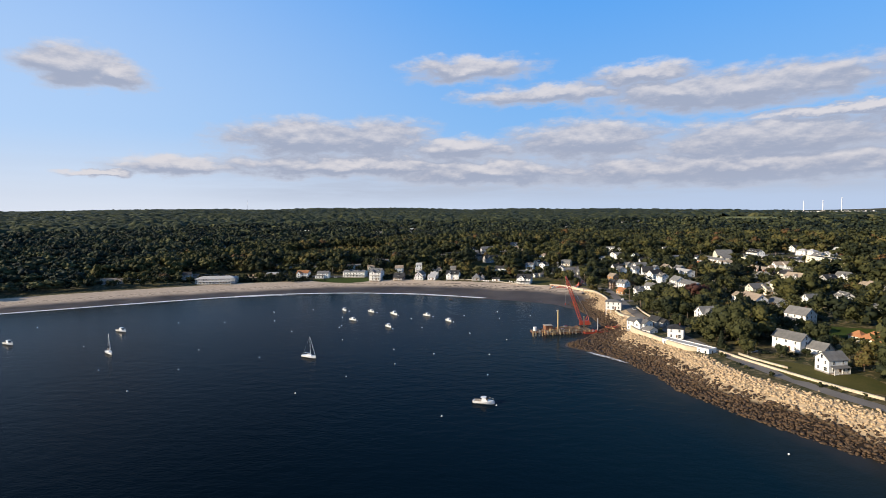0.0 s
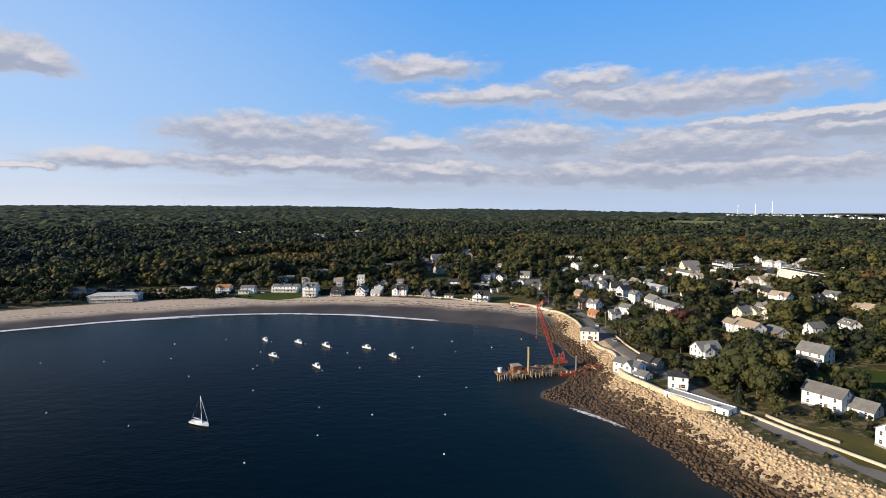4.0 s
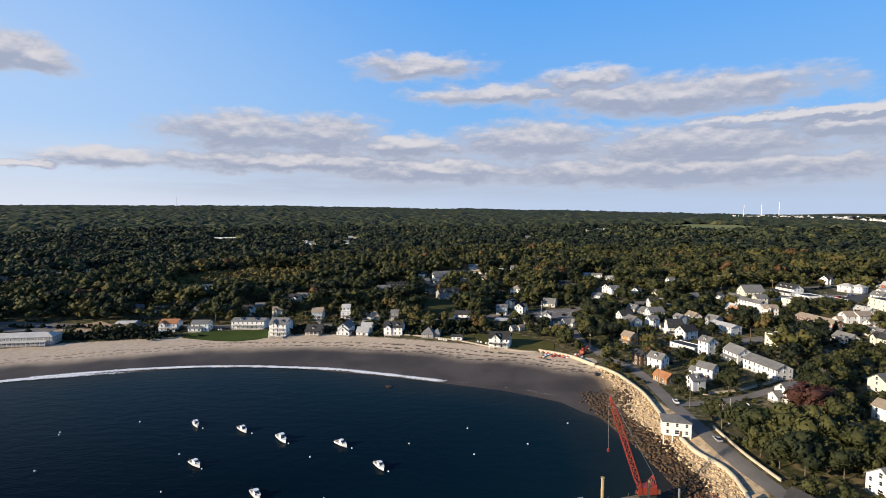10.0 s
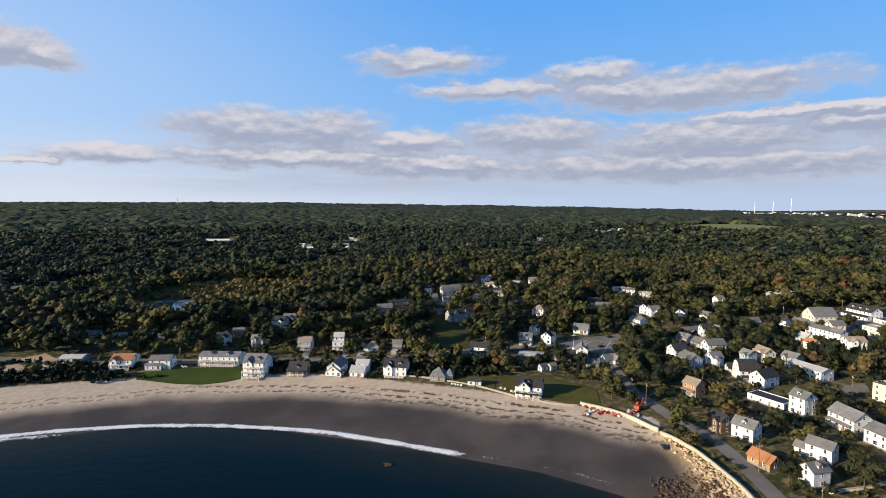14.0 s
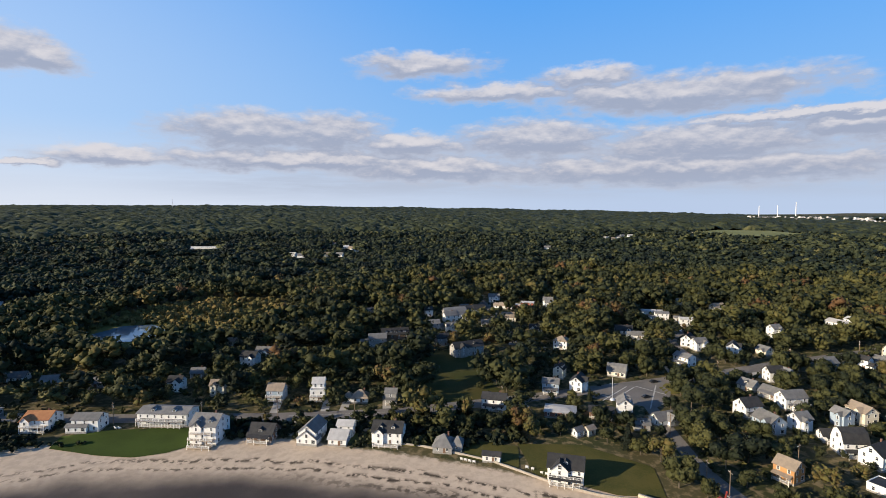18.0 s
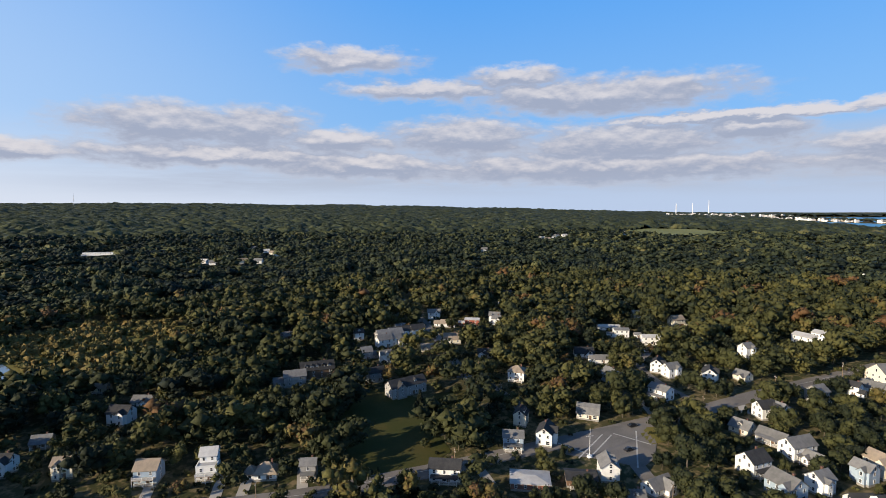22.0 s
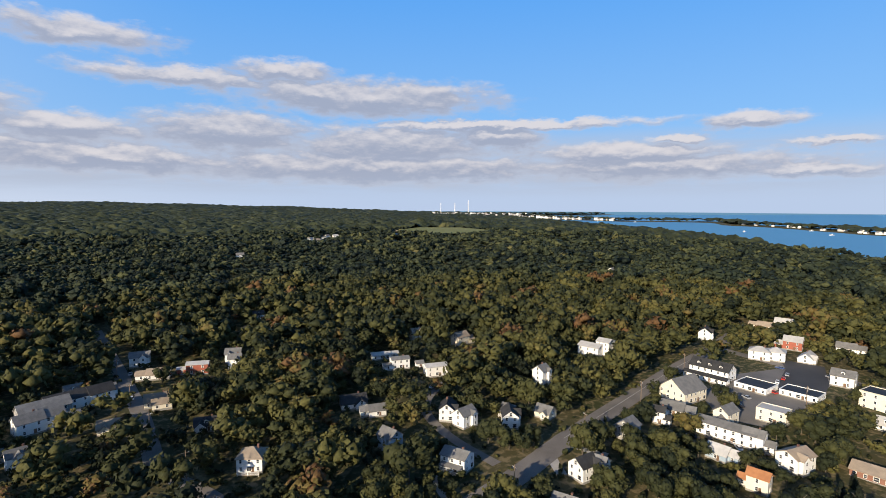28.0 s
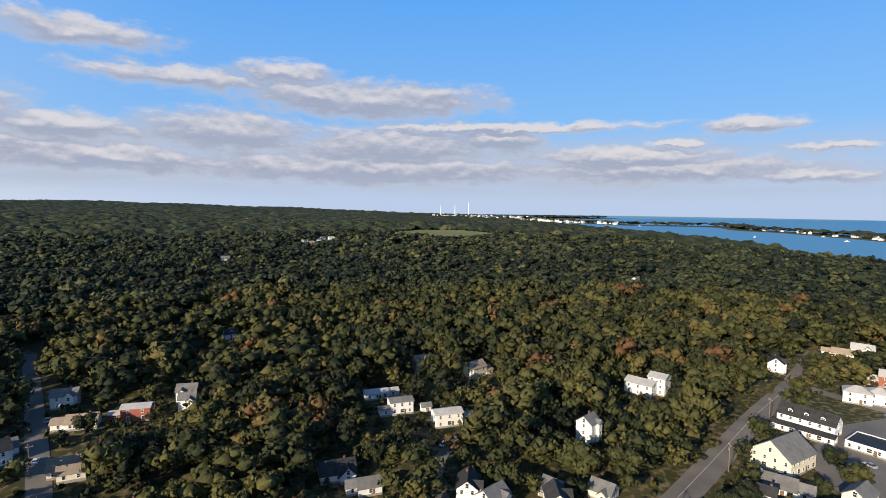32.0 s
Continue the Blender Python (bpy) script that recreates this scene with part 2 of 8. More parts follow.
WHITE = surf("white_clapboard", (0.80, 0.79, 0.76), (0.72, 0.71, 0.68), 0.6, 0.4, 6, 0.25, vary=0.12, stripe=0.16)
CREAM = surf("cream_clapboard", (0.76, 0.69, 0.55), (0.68, 0.62, 0.49), 0.65, 0.4, 6, 0.25, vary=0.15, stripe=0.16)
GREYW = surf("grey_shingle_wall", (0.36, 0.35, 0.33), (0.27, 0.26, 0.25), 0.85, 0.5, 7, 0.3, vary=0.25, stripe=0.14)
BLUEW = surf("pale_blue_clapboard", (0.36, 0.44, 0.52), (0.30, 0.38, 0.46), 0.65, 0.4, 6, 0.25, vary=0.15, stripe=0.16)
BROWNW = surf("brown_shingle_wall", (0.20, 0.12, 0.075), (0.13, 0.08, 0.05), 0.85, 0.6, 8, 0.3, vary=0.2, stripe=0.14)
REDW = surf("red_painted_clapboard", (0.36, 0.10, 0.06), (0.28, 0.08, 0.05), 0.7, 0.5, 8, 0.25, stripe=0.16)
BRICK = surf("red_brick", (0.27, 0.125, 0.085), (0.20, 0.10, 0.07), 0.85, 0.7, 9, 0.2, vary=0.15)
ORANGEW = surf("ochre_shingle_wall", (0.50, 0.27, 0.10), (0.40, 0.20, 0.08), 0.8, 0.5, 8, 0.3, stripe=0.16)
TRIM = surf("white_trim_paint", (0.82, 0.81, 0.78), (0.76, 0.75, 0.72), 0.5, 1.0, 12, 0.05)
R_GREY = surf("grey_asphalt_shingles", (0.19, 0.185, 0.18), (0.13, 0.13, 0.128), 0.9, 0.5, 7, 0.4, vary=0.35, stripe=0.2)
R_DARK = surf("charcoal_asphalt_shingles", (0.022, 0.023, 0.026), (0.042, 0.041, 0.041), 0.9, 0.5, 7, 0.4, vary=0.35, stripe=0.2)
R_TAN = surf("tan_asphalt_shingles", (0.34, 0.27, 0.20), (0.26, 0.21, 0.16), 0.9, 0.5, 7, 0.4, vary=0.3, stripe=0.2)
R_RUST = surf("orange_brown_shingles", (0.42, 0.19, 0.08), (0.33, 0.14, 0.06), 0.9, 0.5, 7, 0.4, stripe=0.2)
R_LIGHT = surf("pale_grey_flat_roofing", (0.50, 0.49, 0.47), (0.40, 0.39, 0.38), 0.85, 0.4, 5, 0.15, vary=0.2)
R_BLACK = surf("black_flat_roofing", (0.014, 0.016, 0.022), (0.028, 0.030, 0.036), 0.7, 0.25, 4, 0.15)
STONE = surf("fieldstone_footing", (0.33, 0.31, 0.28), (0.22, 0.21, 0.19), 0.9, 1.2, 8, 0.4)
CONCRETE = surf("weathered_concrete", (0.40, 0.36, 0.29), (0.29, 0.26, 0.21), 0.9, 0.3, 5, 0.3)
SANDSTONE = surf("pale_retaining_stone", (0.62, 0.51, 0.36), (0.48, 0.39, 0.28), 0.9, 0.4, 5, 0.4)
GLASS = surf("dark_window_glass", (0.02, 0.025, 0.03), (0.035, 0.04, 0.05), 0.06, 0.5, 2, 0.0, spec=0.8)
DECKW = surf("weathered_deck_boards", (0.42, 0.36, 0.29), (0.32, 0.27, 0.22), 0.85, 0.8, 9, 0.3)
ASPHALT = surf("asphalt", (0.20, 0.18, 0.16), (0.135, 0.122, 0.11), 0.9, 0.08, 2.5, 0.2)
LOT = surf("parking_lot_asphalt", (0.185, 0.17, 0.155), (0.125, 0.118, 0.11), 0.9, 0.07, 2.0, 0.2)
NEWLOT = surf("fresh_black_asphalt", (0.040, 0.040, 0.043), (0.055, 0.055, 0.058), 0.85, 0.07, 2.0, 0.2)
PATHM = surf("concrete_pavement", (0.44, 0.41, 0.37), (0.34, 0.32, 0.29), 0.9, 0.2, 4.0, 0.2)
# the pond's pale base colour stands in for the sky mirrored in it
PONDW = surf("sky_toned_pond_water", (0.16, 0.21, 0.25), (0.12, 0.16, 0.20), 0.08, 0.05, 0.5, 0.0, spec=0.8)
PAINTL = surf("white_road_paint", (0.52, 0.51, 0.48), (0.34, 0.33, 0.31), 0.8, 0.6, 5.0, 0.05)
GREEN = surf("bright_green_lawn", (0.052, 0.078, 0.016), (0.040, 0.060, 0.013), 0.9, 0.09, 1.6, 0.5, spec=0.1)
LAWN = surf("mown_lawn", (0.095, 0.085, 0.026), (0.058, 0.062, 0.018), 0.9, 0.09, 1.6, 0.5, spec=0.1)
COMMON = surf("rough_common_grass", (0.048, 0.055, 0.016), (0.075, 0.066, 0.022), 0.9, 0.06, 1.2, 0.6, spec=0.1)
DRYGRASS = surf("dry_meadow_grass", (0.20, 0.165, 0.05), (0.115, 0.115, 0.035), 0.9, 0.05, 1.2, 0.6, spec=0.1)
FIELD = surf("pale_green_field", (0.24, 0.24, 0.10), (0.18, 0.19, 0.075), 0.9, 0.01, 0.2, 0.3, spec=0.1)
ROCK_LIGHT = surf("pale_granite_block", (0.56, 0.42, 0.26), (0.32, 0.23, 0.14), 0.9, 0.9, 5, 0.5, vary=0.5)
ROCK_DARK = surf("weed_brown_rock", (0.085, 0.047, 0.018), (0.022, 0.014, 0.008), 0.7, 0.9, 5, 0.6, vary=0.5)
GEL = surf("white_gelcoat", (0.82, 0.82, 0.80), (0.76, 0.76, 0.75), 0.25, 1.0, 8, 0.0)
DARKHULL = surf("navy_gelcoat", (0.03, 0.04, 0.07), (0.02, 0.03, 0.05), 0.3, 1.0, 8, 0.0)
CANVAS = surf("blue_canvas", (0.05, 0.10, 0.20), (0.04, 0.08, 0.15), 0.8, 1.0, 8, 0.2)
WOODP = surf("weathered_timber", (0.24, 0.17, 0.11), (0.15, 0.11, 0.075), 0.85, 1.2, 9, 0.4)
YELLOWP = surf("yellow_timber_pile", (0.50, 0.36, 0.17), (0.36, 0.25, 0.12), 0.8, 1.2, 9, 0.3)
REDSTEEL = surf("red_painted_steel", (0.36, 0.05, 0.025), (0.24, 0.038, 0.022), 0.5, 1.0, 8, 0.1)
RUST = surf("rusty_barge_steel", (0.27, 0.105, 0.045), (0.12, 0.055, 0.032), 0.8, 0.8, 7, 0.3)
STEEL = surf("galvanised_steel", (0.42, 0.43, 0.44), (0.34, 0.35, 0.36), 0.45, 1.0, 9, 0.1, metal=0.6)
RUBBER = surf("black_rubber", (0.02, 0.02, 0.02), (0.035, 0.035, 0.035), 0.85, 2, 20, 0.1)
CHIMW = surf("white_chimney_paint", (0.86, 0.84, 0.80), (0.80, 0.78, 0.75), 0.6, 0.05, 1, 0.0)
FARWHITE = surf("distant_white_walls", (0.80, 0.76, 0.70), (0.66, 0.62, 0.58), 0.7, 0.01, 0.1, 0.0, vary=0.4)
CARS = [surf(n, a, b, 0.3, 1, 6, 0.0) for n, a, b in (("white_car_paint", (0.75, 0.75, 0.74), (0.70, 0.70, 0.69)), ("silver_car_paint", (0.36, 0.37, 0.39), (0.30, 0.31, 0.33)),
        ("black_car_paint", (0.02, 0.02, 0.025), (0.03, 0.03, 0.035)), ("red_car_paint", (0.45, 0.03, 0.02), (0.38, 0.03, 0.02)), ("blue_car_paint", (0.04, 0.08, 0.22), (0.03, 0.06, 0.17)))]
HULLS = [surf(n, a, b, 0.5, 1, 6, 0.1) for n, a, b in (("red_dinghy", (0.55, 0.08, 0.05), (0.42, 0.06, 0.04)), ("white_dinghy", (0.78, 0.77, 0.74), (0.68, 0.67, 0.65)), ("orange_kayak", (0.70, 0.25, 0.06), (0.6, 0.2, 0.05)), ("green_dinghy", (0.12, 0.25, 0.16), (0.1, 0.2, 0.13)))]


def ground_material():
    m = bpy.data.materials.new("land")
    m.use_nodes = True
    N = Nodes(m.node_tree)
    p = m.node_tree.nodes["Principled BSDF"]
    geo = N.add("ShaderNodeNewGeometry").outputs["Position"]
    s = N.add("ShaderNodeAttribute")
    s.attribute_name = "inland"
    r = N.add("ShaderNodeAttribute")
    r.attribute_name = "rocky"
    n1, n2, n3 = N.noise(geo, 0.03, 4), N.noise(geo, 0.35, 4), N.noise(geo, 2.5, 3)
    earth = N.mix(N.smooth(n1, 0.4, 0.6), (0.040, 0.046, 0.016), (0.075, 0.066, 0.029))
    earth = N.mix(N.smooth(n2, 0.46, 0.66), earth, (0.19, 0.148, 0.08))
    sand = N.mix(N.smooth(n2, 0.35, 0.65), (0.56, 0.45, 0.34), (0.47, 0.375, 0.285))
    wet = N.mix(N.smooth(n1, 0.35, 0.65), (0.055, 0.045, 0.039), (0.094, 0.076, 0.064))
    edge = N.math("ADD", s.outputs["Fac"], N.math("MULTIPLY", N.math("SUBTRACT", n1, 0.5), 16.0))
    edge2 = N.math("ADD", edge, N.math("MULTIPLY", N.math("SUBTRACT", n2, 0.5), 3.0))
    sc = N.add("ShaderNodeSeparateXYZ")
    N.link(geo, sc.inputs[0])
    edge2 = N.math("SUBTRACT", edge2, N.smooth(sc.outputs[0], -190.0, 30.0, 0.0, 11.0))
    dry = N.smooth(edge2, 15.0, 32.0)
    beach = N.mix(dry, wet, sand)
    # strands of dark weed left by the tide
    def strand(at, half):
        return N.math("MULTIPLY", N.smooth(edge2, at - half, at), N.smooth(edge2, at + half, at))

    band = N.math("MAXIMUM", N.math("MAXIMUM", strand(36.0, 2.2), strand(30.5, 1.8)), N.math("MULTIPLY", strand(25.0, 4.0), N.smooth(sc.outputs[0], -90.0, 0.0, 0.1, 0.85)))
    east = N.smooth(sc.outputs[0], -260.0, -10.0, 0.55, 1.0)
    weed = N.math("MULTIPLY", N.math("MULTIPLY", band, N.smooth(n2, 0.44, 0.58)), east)
    beach = N.mix(weed, beach, (0.055, 0.042, 0.03))
    stone = N.mix(N.smooth(n2, 0.4, 0.6), (0.54, 0.41, 0.26), (0.38, 0.285, 0.175))
    lowst = N.smooth(edge, 7.0, 11.0)
    stone = N.mix(lowst, (0.022, 0.015, 0.010), stone)
    coast = N.mix(r.outputs["Fac"], beach, stone)
    lim = N.math("ADD", N.math("MULTIPLY", N.math("SUBTRACT", s.outputs["Fac"], 0.0), 1.0), N.math("MULTIPLY", N.math("SUBTRACT", n2, 0.5), 7.0))
    top = N.math("SUBTRACT", 57.0, N.math("MULTIPLY", r.outputs["Fac"], 34.0))
    inl = N.smooth(N.math("SUBTRACT", lim, top), -1.5, 1.5)
    N.link(N.mix(inl, coast, earth), p.inputs["Base Color"])
    wetness = N.math("MULTIPLY", N.math("SUBTRACT", 1.0, dry), N.math("SUBTRACT", 1.0, r.outputs["Fac"]))
    N.link(N.math("SUBTRACT", 0.9, N.math("MULTIPLY", wetness, 0.25)), p.inputs["Roughness"])
    p.inputs["Specular IOR Level"].default_value = 0.2
    bn = N.add("ShaderNodeBump")
    bn.inputs["Strength"].default_value, bn.inputs["Distance"].default_value = 0.5, 0.25
    N.link(N.math("ADD", n2, N.math("MULTIPLY", n3, 0.4)), bn.inputs["Height"])
    N.link(bn.outputs[0], p.inputs["Normal"])
    return m


def water_material():
    m = bpy.data.materials.new("sea_water")
    m.use_nodes = True
    N = Nodes(m.node_tree)
    p = m.node_tree.nodes["Principled BSDF"]
    geo = N.add("ShaderNodeNewGeometry").outputs["Position"]
    a = N.add("ShaderNodeAttribute")
    a.attribute_name = "offshore"
    n1 = N.noise(geo, 0.012, 4)
    mp = N.add("ShaderNodeMapping")
    mp.inputs["Rotation"].default_value, mp.inputs["Scale"].default_value = (0, 0, 0.5), (0.55, 1.0, 1.0)
    N.link(geo, mp.inputs[0])
    w1, w2 = N.noise(mp.outputs[0], 0.22, 3, 0.6), N.noise(mp.outputs[0], 1.3, 3, 0.6)
    d = N.math("ADD", a.outputs["Fac"], N.math("MULTIPLY", N.math("SUBTRACT", n1, 0.5), 40.0))
    c = N.ramp(N.math("DIVIDE", d, 160.0, True), [(0.0, (0.034, 0.033, 0.031)), (0.05, (0.014, 0.022, 0.024)), (0.20, (0.003, 0.014, 0.023)), (0.55, (0.0016, 0.0085, 0.0165)), (1.0, (0.0007, 0.0040, 0.0080))])
    # harbour water: the sky its waves reflect is put into a pale blue base colour
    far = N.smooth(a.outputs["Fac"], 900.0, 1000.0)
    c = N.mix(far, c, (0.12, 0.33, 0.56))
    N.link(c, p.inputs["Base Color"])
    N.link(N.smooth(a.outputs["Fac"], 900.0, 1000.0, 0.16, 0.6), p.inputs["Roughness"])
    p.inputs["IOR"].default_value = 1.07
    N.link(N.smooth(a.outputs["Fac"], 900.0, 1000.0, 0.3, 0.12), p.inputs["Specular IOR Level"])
    bn = N.add("ShaderNodeBump")
    bn.inputs["Strength"].default_value, bn.inputs["Distance"].default_value = 0.45, 0.5
    N.link(N.math("ADD", w1, N.math("MULTIPLY", w2, 0.25)), bn.inputs["Height"])
    N.link(bn.outputs[0], p.inputs["Normal"])
    return m


def foam_material():
    m = bpy.data.materials.new("white_foam")
    m.use_nodes = True
    N = Nodes(m.node_tree)
    p = m.node_tree.nodes["Principled BSDF"]
    geo = N.add("ShaderNodeNewGeometry").outputs["Position"]
    a = N.add("ShaderNodeAttribute")
    a.attribute_name = "thick"
    n = N.math("ADD", N.math("MULTIPLY", N.noise(geo, 0.9, 5, 0.7), 0.75), N.math("MULTIPLY", N.noise(geo, 0.12, 3), 0.5))
    N.link(N.smooth(N.math("ADD", n, a.outputs["Fac"]), 1.02, 1.30), p.inputs["Alpha"])
    p.inputs["Base Color"].default_value = (0.78, 0.79, 0.80, 1)
    p.inputs["Roughness"].default_value = 0.6
    return m


GROUND, WATER, FOAM = ground_material(), water_material(), foam_material()

# ---- the lie of the land ----
def smoothstep(v, lo, hi):
    q = np.clip((v - lo) / (hi - lo), 0, 1)
    return q * q * (3 - 2 * q)


# the water's edge of the bay, from the far end of the beach round to the rocky point, land on its far side
BAY = [(-1800, -840), (-1080, -240), (-624, 144), (-456, 309.6), (-363.6, 384), (-300, 418.8), (-223.2, 456), (-134.4, 476.4), (-80.4, 474), (-24, 456), (38.4, 429.6), (64.8, 411.6),
       (75.6, 391.2), (79.2, 360), (80.4, 333.6), (73, 312), (68, 301), (61, 293.5), (54.5, 288.5), (53, 284), (56.5, 280), (63, 274), (69, 264), (76, 250), (81, 231.6), (83, 213.6), (93.6, 189.6), (108, 166.8), (132, 127.2), (180, 60), (264, -36), (396, -192), (840, -720)]
# the harbour on the other side of the town, out to the open sea
HARBOUR = [(1680, -1800), (1440, -480), (1200, 360), (1212, 672), (1332, 960), (1620, 1392), (1872, 1920), (2220, 2700), (2640, 3540), (3120, 4020), (3720, 3660), (4320, 3840), (7800, 3960)]
SPIT = [(3180, 4300), (2900, 3600), (2650, 3080), (2700, 2520), (3040, 2130), (2680, 1830), (2640, 1610), (2330, 1160), (2250, 850)]


def line_distance(x, y, line):
    """Distance to a broken line, and on which side of it: positive to the left of its way."""
    best, side = np.full(np.shape(x), 1e9), np.zeros(np.shape(x))
    for (ax, ay), (bx, by) in zip(line[:-1], line[1:]):
        ux, uy = bx - ax, by - ay
        q = np.clip(((x - ax) * ux + (y - ay) * uy) / (ux * ux + uy * uy), 0, 1)
        dx, dy = x - ax - q * ux, y - ay - q * uy
        d = np.hypot(dx, dy)
        s = np.sign(ux * dy - uy * dx)
        near = d < best - 1e-6
        side = np.where(near, s, side)
        best = np.where(near, d, best)
    return best, side


def shore(x, y):
    """Metres inland of the bay's water's edge."""
    d, s = line_distance(x, y, BAY)
    return d * s


def harbour(x, y):
    """Metres inland of the harbour's edge; the spit beyond the harbour counts as land."""
    d, s = line_distance(x, y, HARBOUR)
    d2, _ = line_distance(x, y, SPIT)
    return np.maximum(d * s, 95 - d2)


def rocky(x, y):
    """1 on the steep stone shore, 0 along the sand."""
    head = smoothstep(y, 388, 414)
    return smoothstep(x, 66 + 18 * head, 89 + 6 * head) * smoothstep(462 - y, 0, 26)


RISE_D = (0, 36, 96, 190, 310, 500, 1200, 2000, 3000, 4000, 4900, 8000)
RISE_Z = (0, 0.4, 2.6, 7.2, 12.6, 15.6, 21.6, 32.0, 47.0, 65.0, 84.0, 86.0)


def height(x, y):
    x, y = np.asarray(x, float), np.asarray(y, float)
    s, h = shore(x, y), harbour(x, y)
    r = rocky(x, y)
    sand = np.where(s > 0, 4.0 * smoothstep(s, -17, 74), -0.07 * -s)
    sand = np.where(s > 0, sand, np.maximum(sand * 1.0 + 0.33, -6))
    stone = np.where(s > 0, 6.0 * smoothstep(s, -2, 25), np.maximum(0.25 * s + 0.14, -6))
    base = sand * (1 - r) + stone * r
    left = smoothstep(-x, -120, 1800)
    rise = np.interp(np.maximum(s, 0), RISE_D, RISE_Z) * (1 + 0.30 * left * smoothstep(s, 600, 4200))
    hill = 9 * np.sin(x / 330 + 1.3) * np.sin(y / 410) + 5 * np.sin(x / 140 - y / 190)
    rise = rise + hill * smoothstep(s, 600, 1900) * 0.8
    rise = rise * smoothstep(h / (1 + 4.6 * smoothstep(y, 1500, 3000)), 24, 620)
    z = base + rise
    z = np.where(h < 60, np.minimum(z, np.where(h > 0, 0.4 + 3.0 * smoothstep(h, 0, 60), np.maximum(0.1 * h + 0.4, -6))), z)
    return z

# ---- building helpers ----
def mesh_from(name, verts, faces, mats, mat_index=None, smooth=False):
    me = bpy.data.meshes.new(name)
    me.from_pydata(verts, [], faces)
    for m in mats:
        me.materials.append(m)
    if mat_index is not None:
        me.polygons.foreach_set("material_index", mat_index)
    if smooth:
        me.polygons.foreach_set("use_smooth", [True] * len(me.polygons))
    me.update()
    return me


def arrays_mesh(name, verts, quads, mat, smooth=False, **attrs):
    """A mesh from numpy arrays of vertices and of faces with equal corner count, with float attributes per vertex."""
    me = bpy.data.meshes.new(name)
    verts, quads = np.asarray(verts, np.float32), np.asarray(quads, np.int32)
    n, k = quads.shape
    me.vertices.add(len(verts))
    me.vertices.foreach_set("co", verts.ravel())
    me.loops.add(n * k)
    me.loops.foreach_set("vertex_index", quads.ravel())
    me.polygons.add(n)
    me.polygons.foreach_set("loop_start", np.arange(0, n * k, k, dtype=np.int32))
    me.polygons.foreach_set("loop_total", np.full(n, k, np.int32))
    if smooth:
        me.polygons.foreach_set("use_smooth", np.ones(n, bool))
    me.materials.append(mat)
    for key, val in attrs.items():
        at = me.attributes.new(key, "FLOAT", "POINT")
        at.data.foreach_set("value", np.asarray(val, np.float32))
    me.update(calc_edges=True)
    return me


def thing(name, x, y, z, yaw=0.0, label="", category="", group="", kind=""):
    ob = new(name)
    ob.empty_display_size = 0.5
    ob.matrix_basis = pose(x, y, z, 0, 0, yaw)
    return tagged(ob, label, category, group, kind)


def part(name, me, parent, m=None, label=""):
    ob = new(name, me)
    ob.parent = parent
    if m is not None:
        ob.matrix_basis = m
    if label:
        ob["label"] = label
    return ob


BOXF = [(0, 3, 2, 1), (4, 5, 6, 7), (0, 1, 5, 4), (1, 2, 6, 5), (2, 3, 7, 6), (3, 0, 4, 7)]


class Soup:
    """Gathers boxes, prisms and bars into one mesh."""
    def __init__(self):
        self.v, self.f, self.m = [], [], []

    def poly(self, verts, faces, mi=0, mat=None):
        o = len(self.v)
        self.v += [tuple(mat @ Vector(q)) if mat else tuple(q) for q in verts]
        self.f += [tuple(i + o for i in f) for f in faces]
        self.m += [mi] * len(faces)
        return self

    def box(self, x0, y0, z0, x1, y1, z1, mi=0, mat=None):
        return self.poly([(x0, y0, z0), (x1, y0, z0), (x1, y1, z0), (x0, y1, z0), (x0, y0, z1), (x1, y0, z1), (x1, y1, z1), (x0, y1, z1)], BOXF, mi, mat)

    def bar(self, a, b, r, mi=0, sides=6, r2=None):
        a, b = Vector(a), Vector(b)
        q = (b - a).to_track_quat("Z", "Y")
        r2 = r if r2 is None else r2
        vs = []
        for p, rr in ((a, r), (b, r2)):
            vs += [p + q @ Vector((rr * math.cos(2 * math.pi * i / sides), rr * math.sin(2 * math.pi * i / sides), 0)) for i in range(sides)]
        fs = [(i, (i + 1) % sides, sides + (i + 1) % sides, sides + i) for i in range(sides)]
        fs += [tuple(reversed(range(sides))), tuple(range(sides, 2 * sides))]
        return self.poly(vs, fs, mi)

    def mesh(self, name, *mats):
        return mesh_from(name, self.v, self.f, mats, self.m)


def ground_z(x, y):
    return float(height(x, y))


# ---- ground and water ----
def axis(spans):
    out = []
    for a, b, step in spans:
        out += list(np.arange(a, b, step))
    return np.array(out + [spans[-1][1]], float)


def grid_mesh(name, xs, ys, zfun, mat, attrs, keep=None):
    X, Y = np.meshgrid(xs, ys)
    x, y = X.ravel(), Y.ravel()
    nx, ny = len(xs), len(ys)
    i = np.arange(nx * ny).reshape(ny, nx)
    q = np.stack([i[:-1, :-1], i[:-1, 1:], i[1:, 1:], i[1:, :-1]], -1).reshape(-1, 4)
    if keep is not None:
        q = q[keep(x, y)[q].any(axis=1)]
    return arrays_mesh(name, np.stack([x, y, zfun(x, y)], 1), q, mat, True, **{k: f(x, y) for k, f in attrs.items()})


XS = axis([(-6500, -2000, 250), (-2000, -700, 65), (-700, -290, 15), (-290, 400, 3.4), (400, 700, 14), (700, 2000, 50), (2000, 6500, 125)])
YS = axis([(-2600, -400, 150), (-400, 100, 20), (100, 745, 3.4), (745, 1000, 15), (1000, 3000, 70), (3000, 6500, 200)])
ground = new("ground", grid_mesh("ground", XS, YS, height, GROUND, {"inland": shore, "rocky": rocky}))
tagged(ground, "sandy beach rising to grassy and wooded land", "ground", kind="structure")
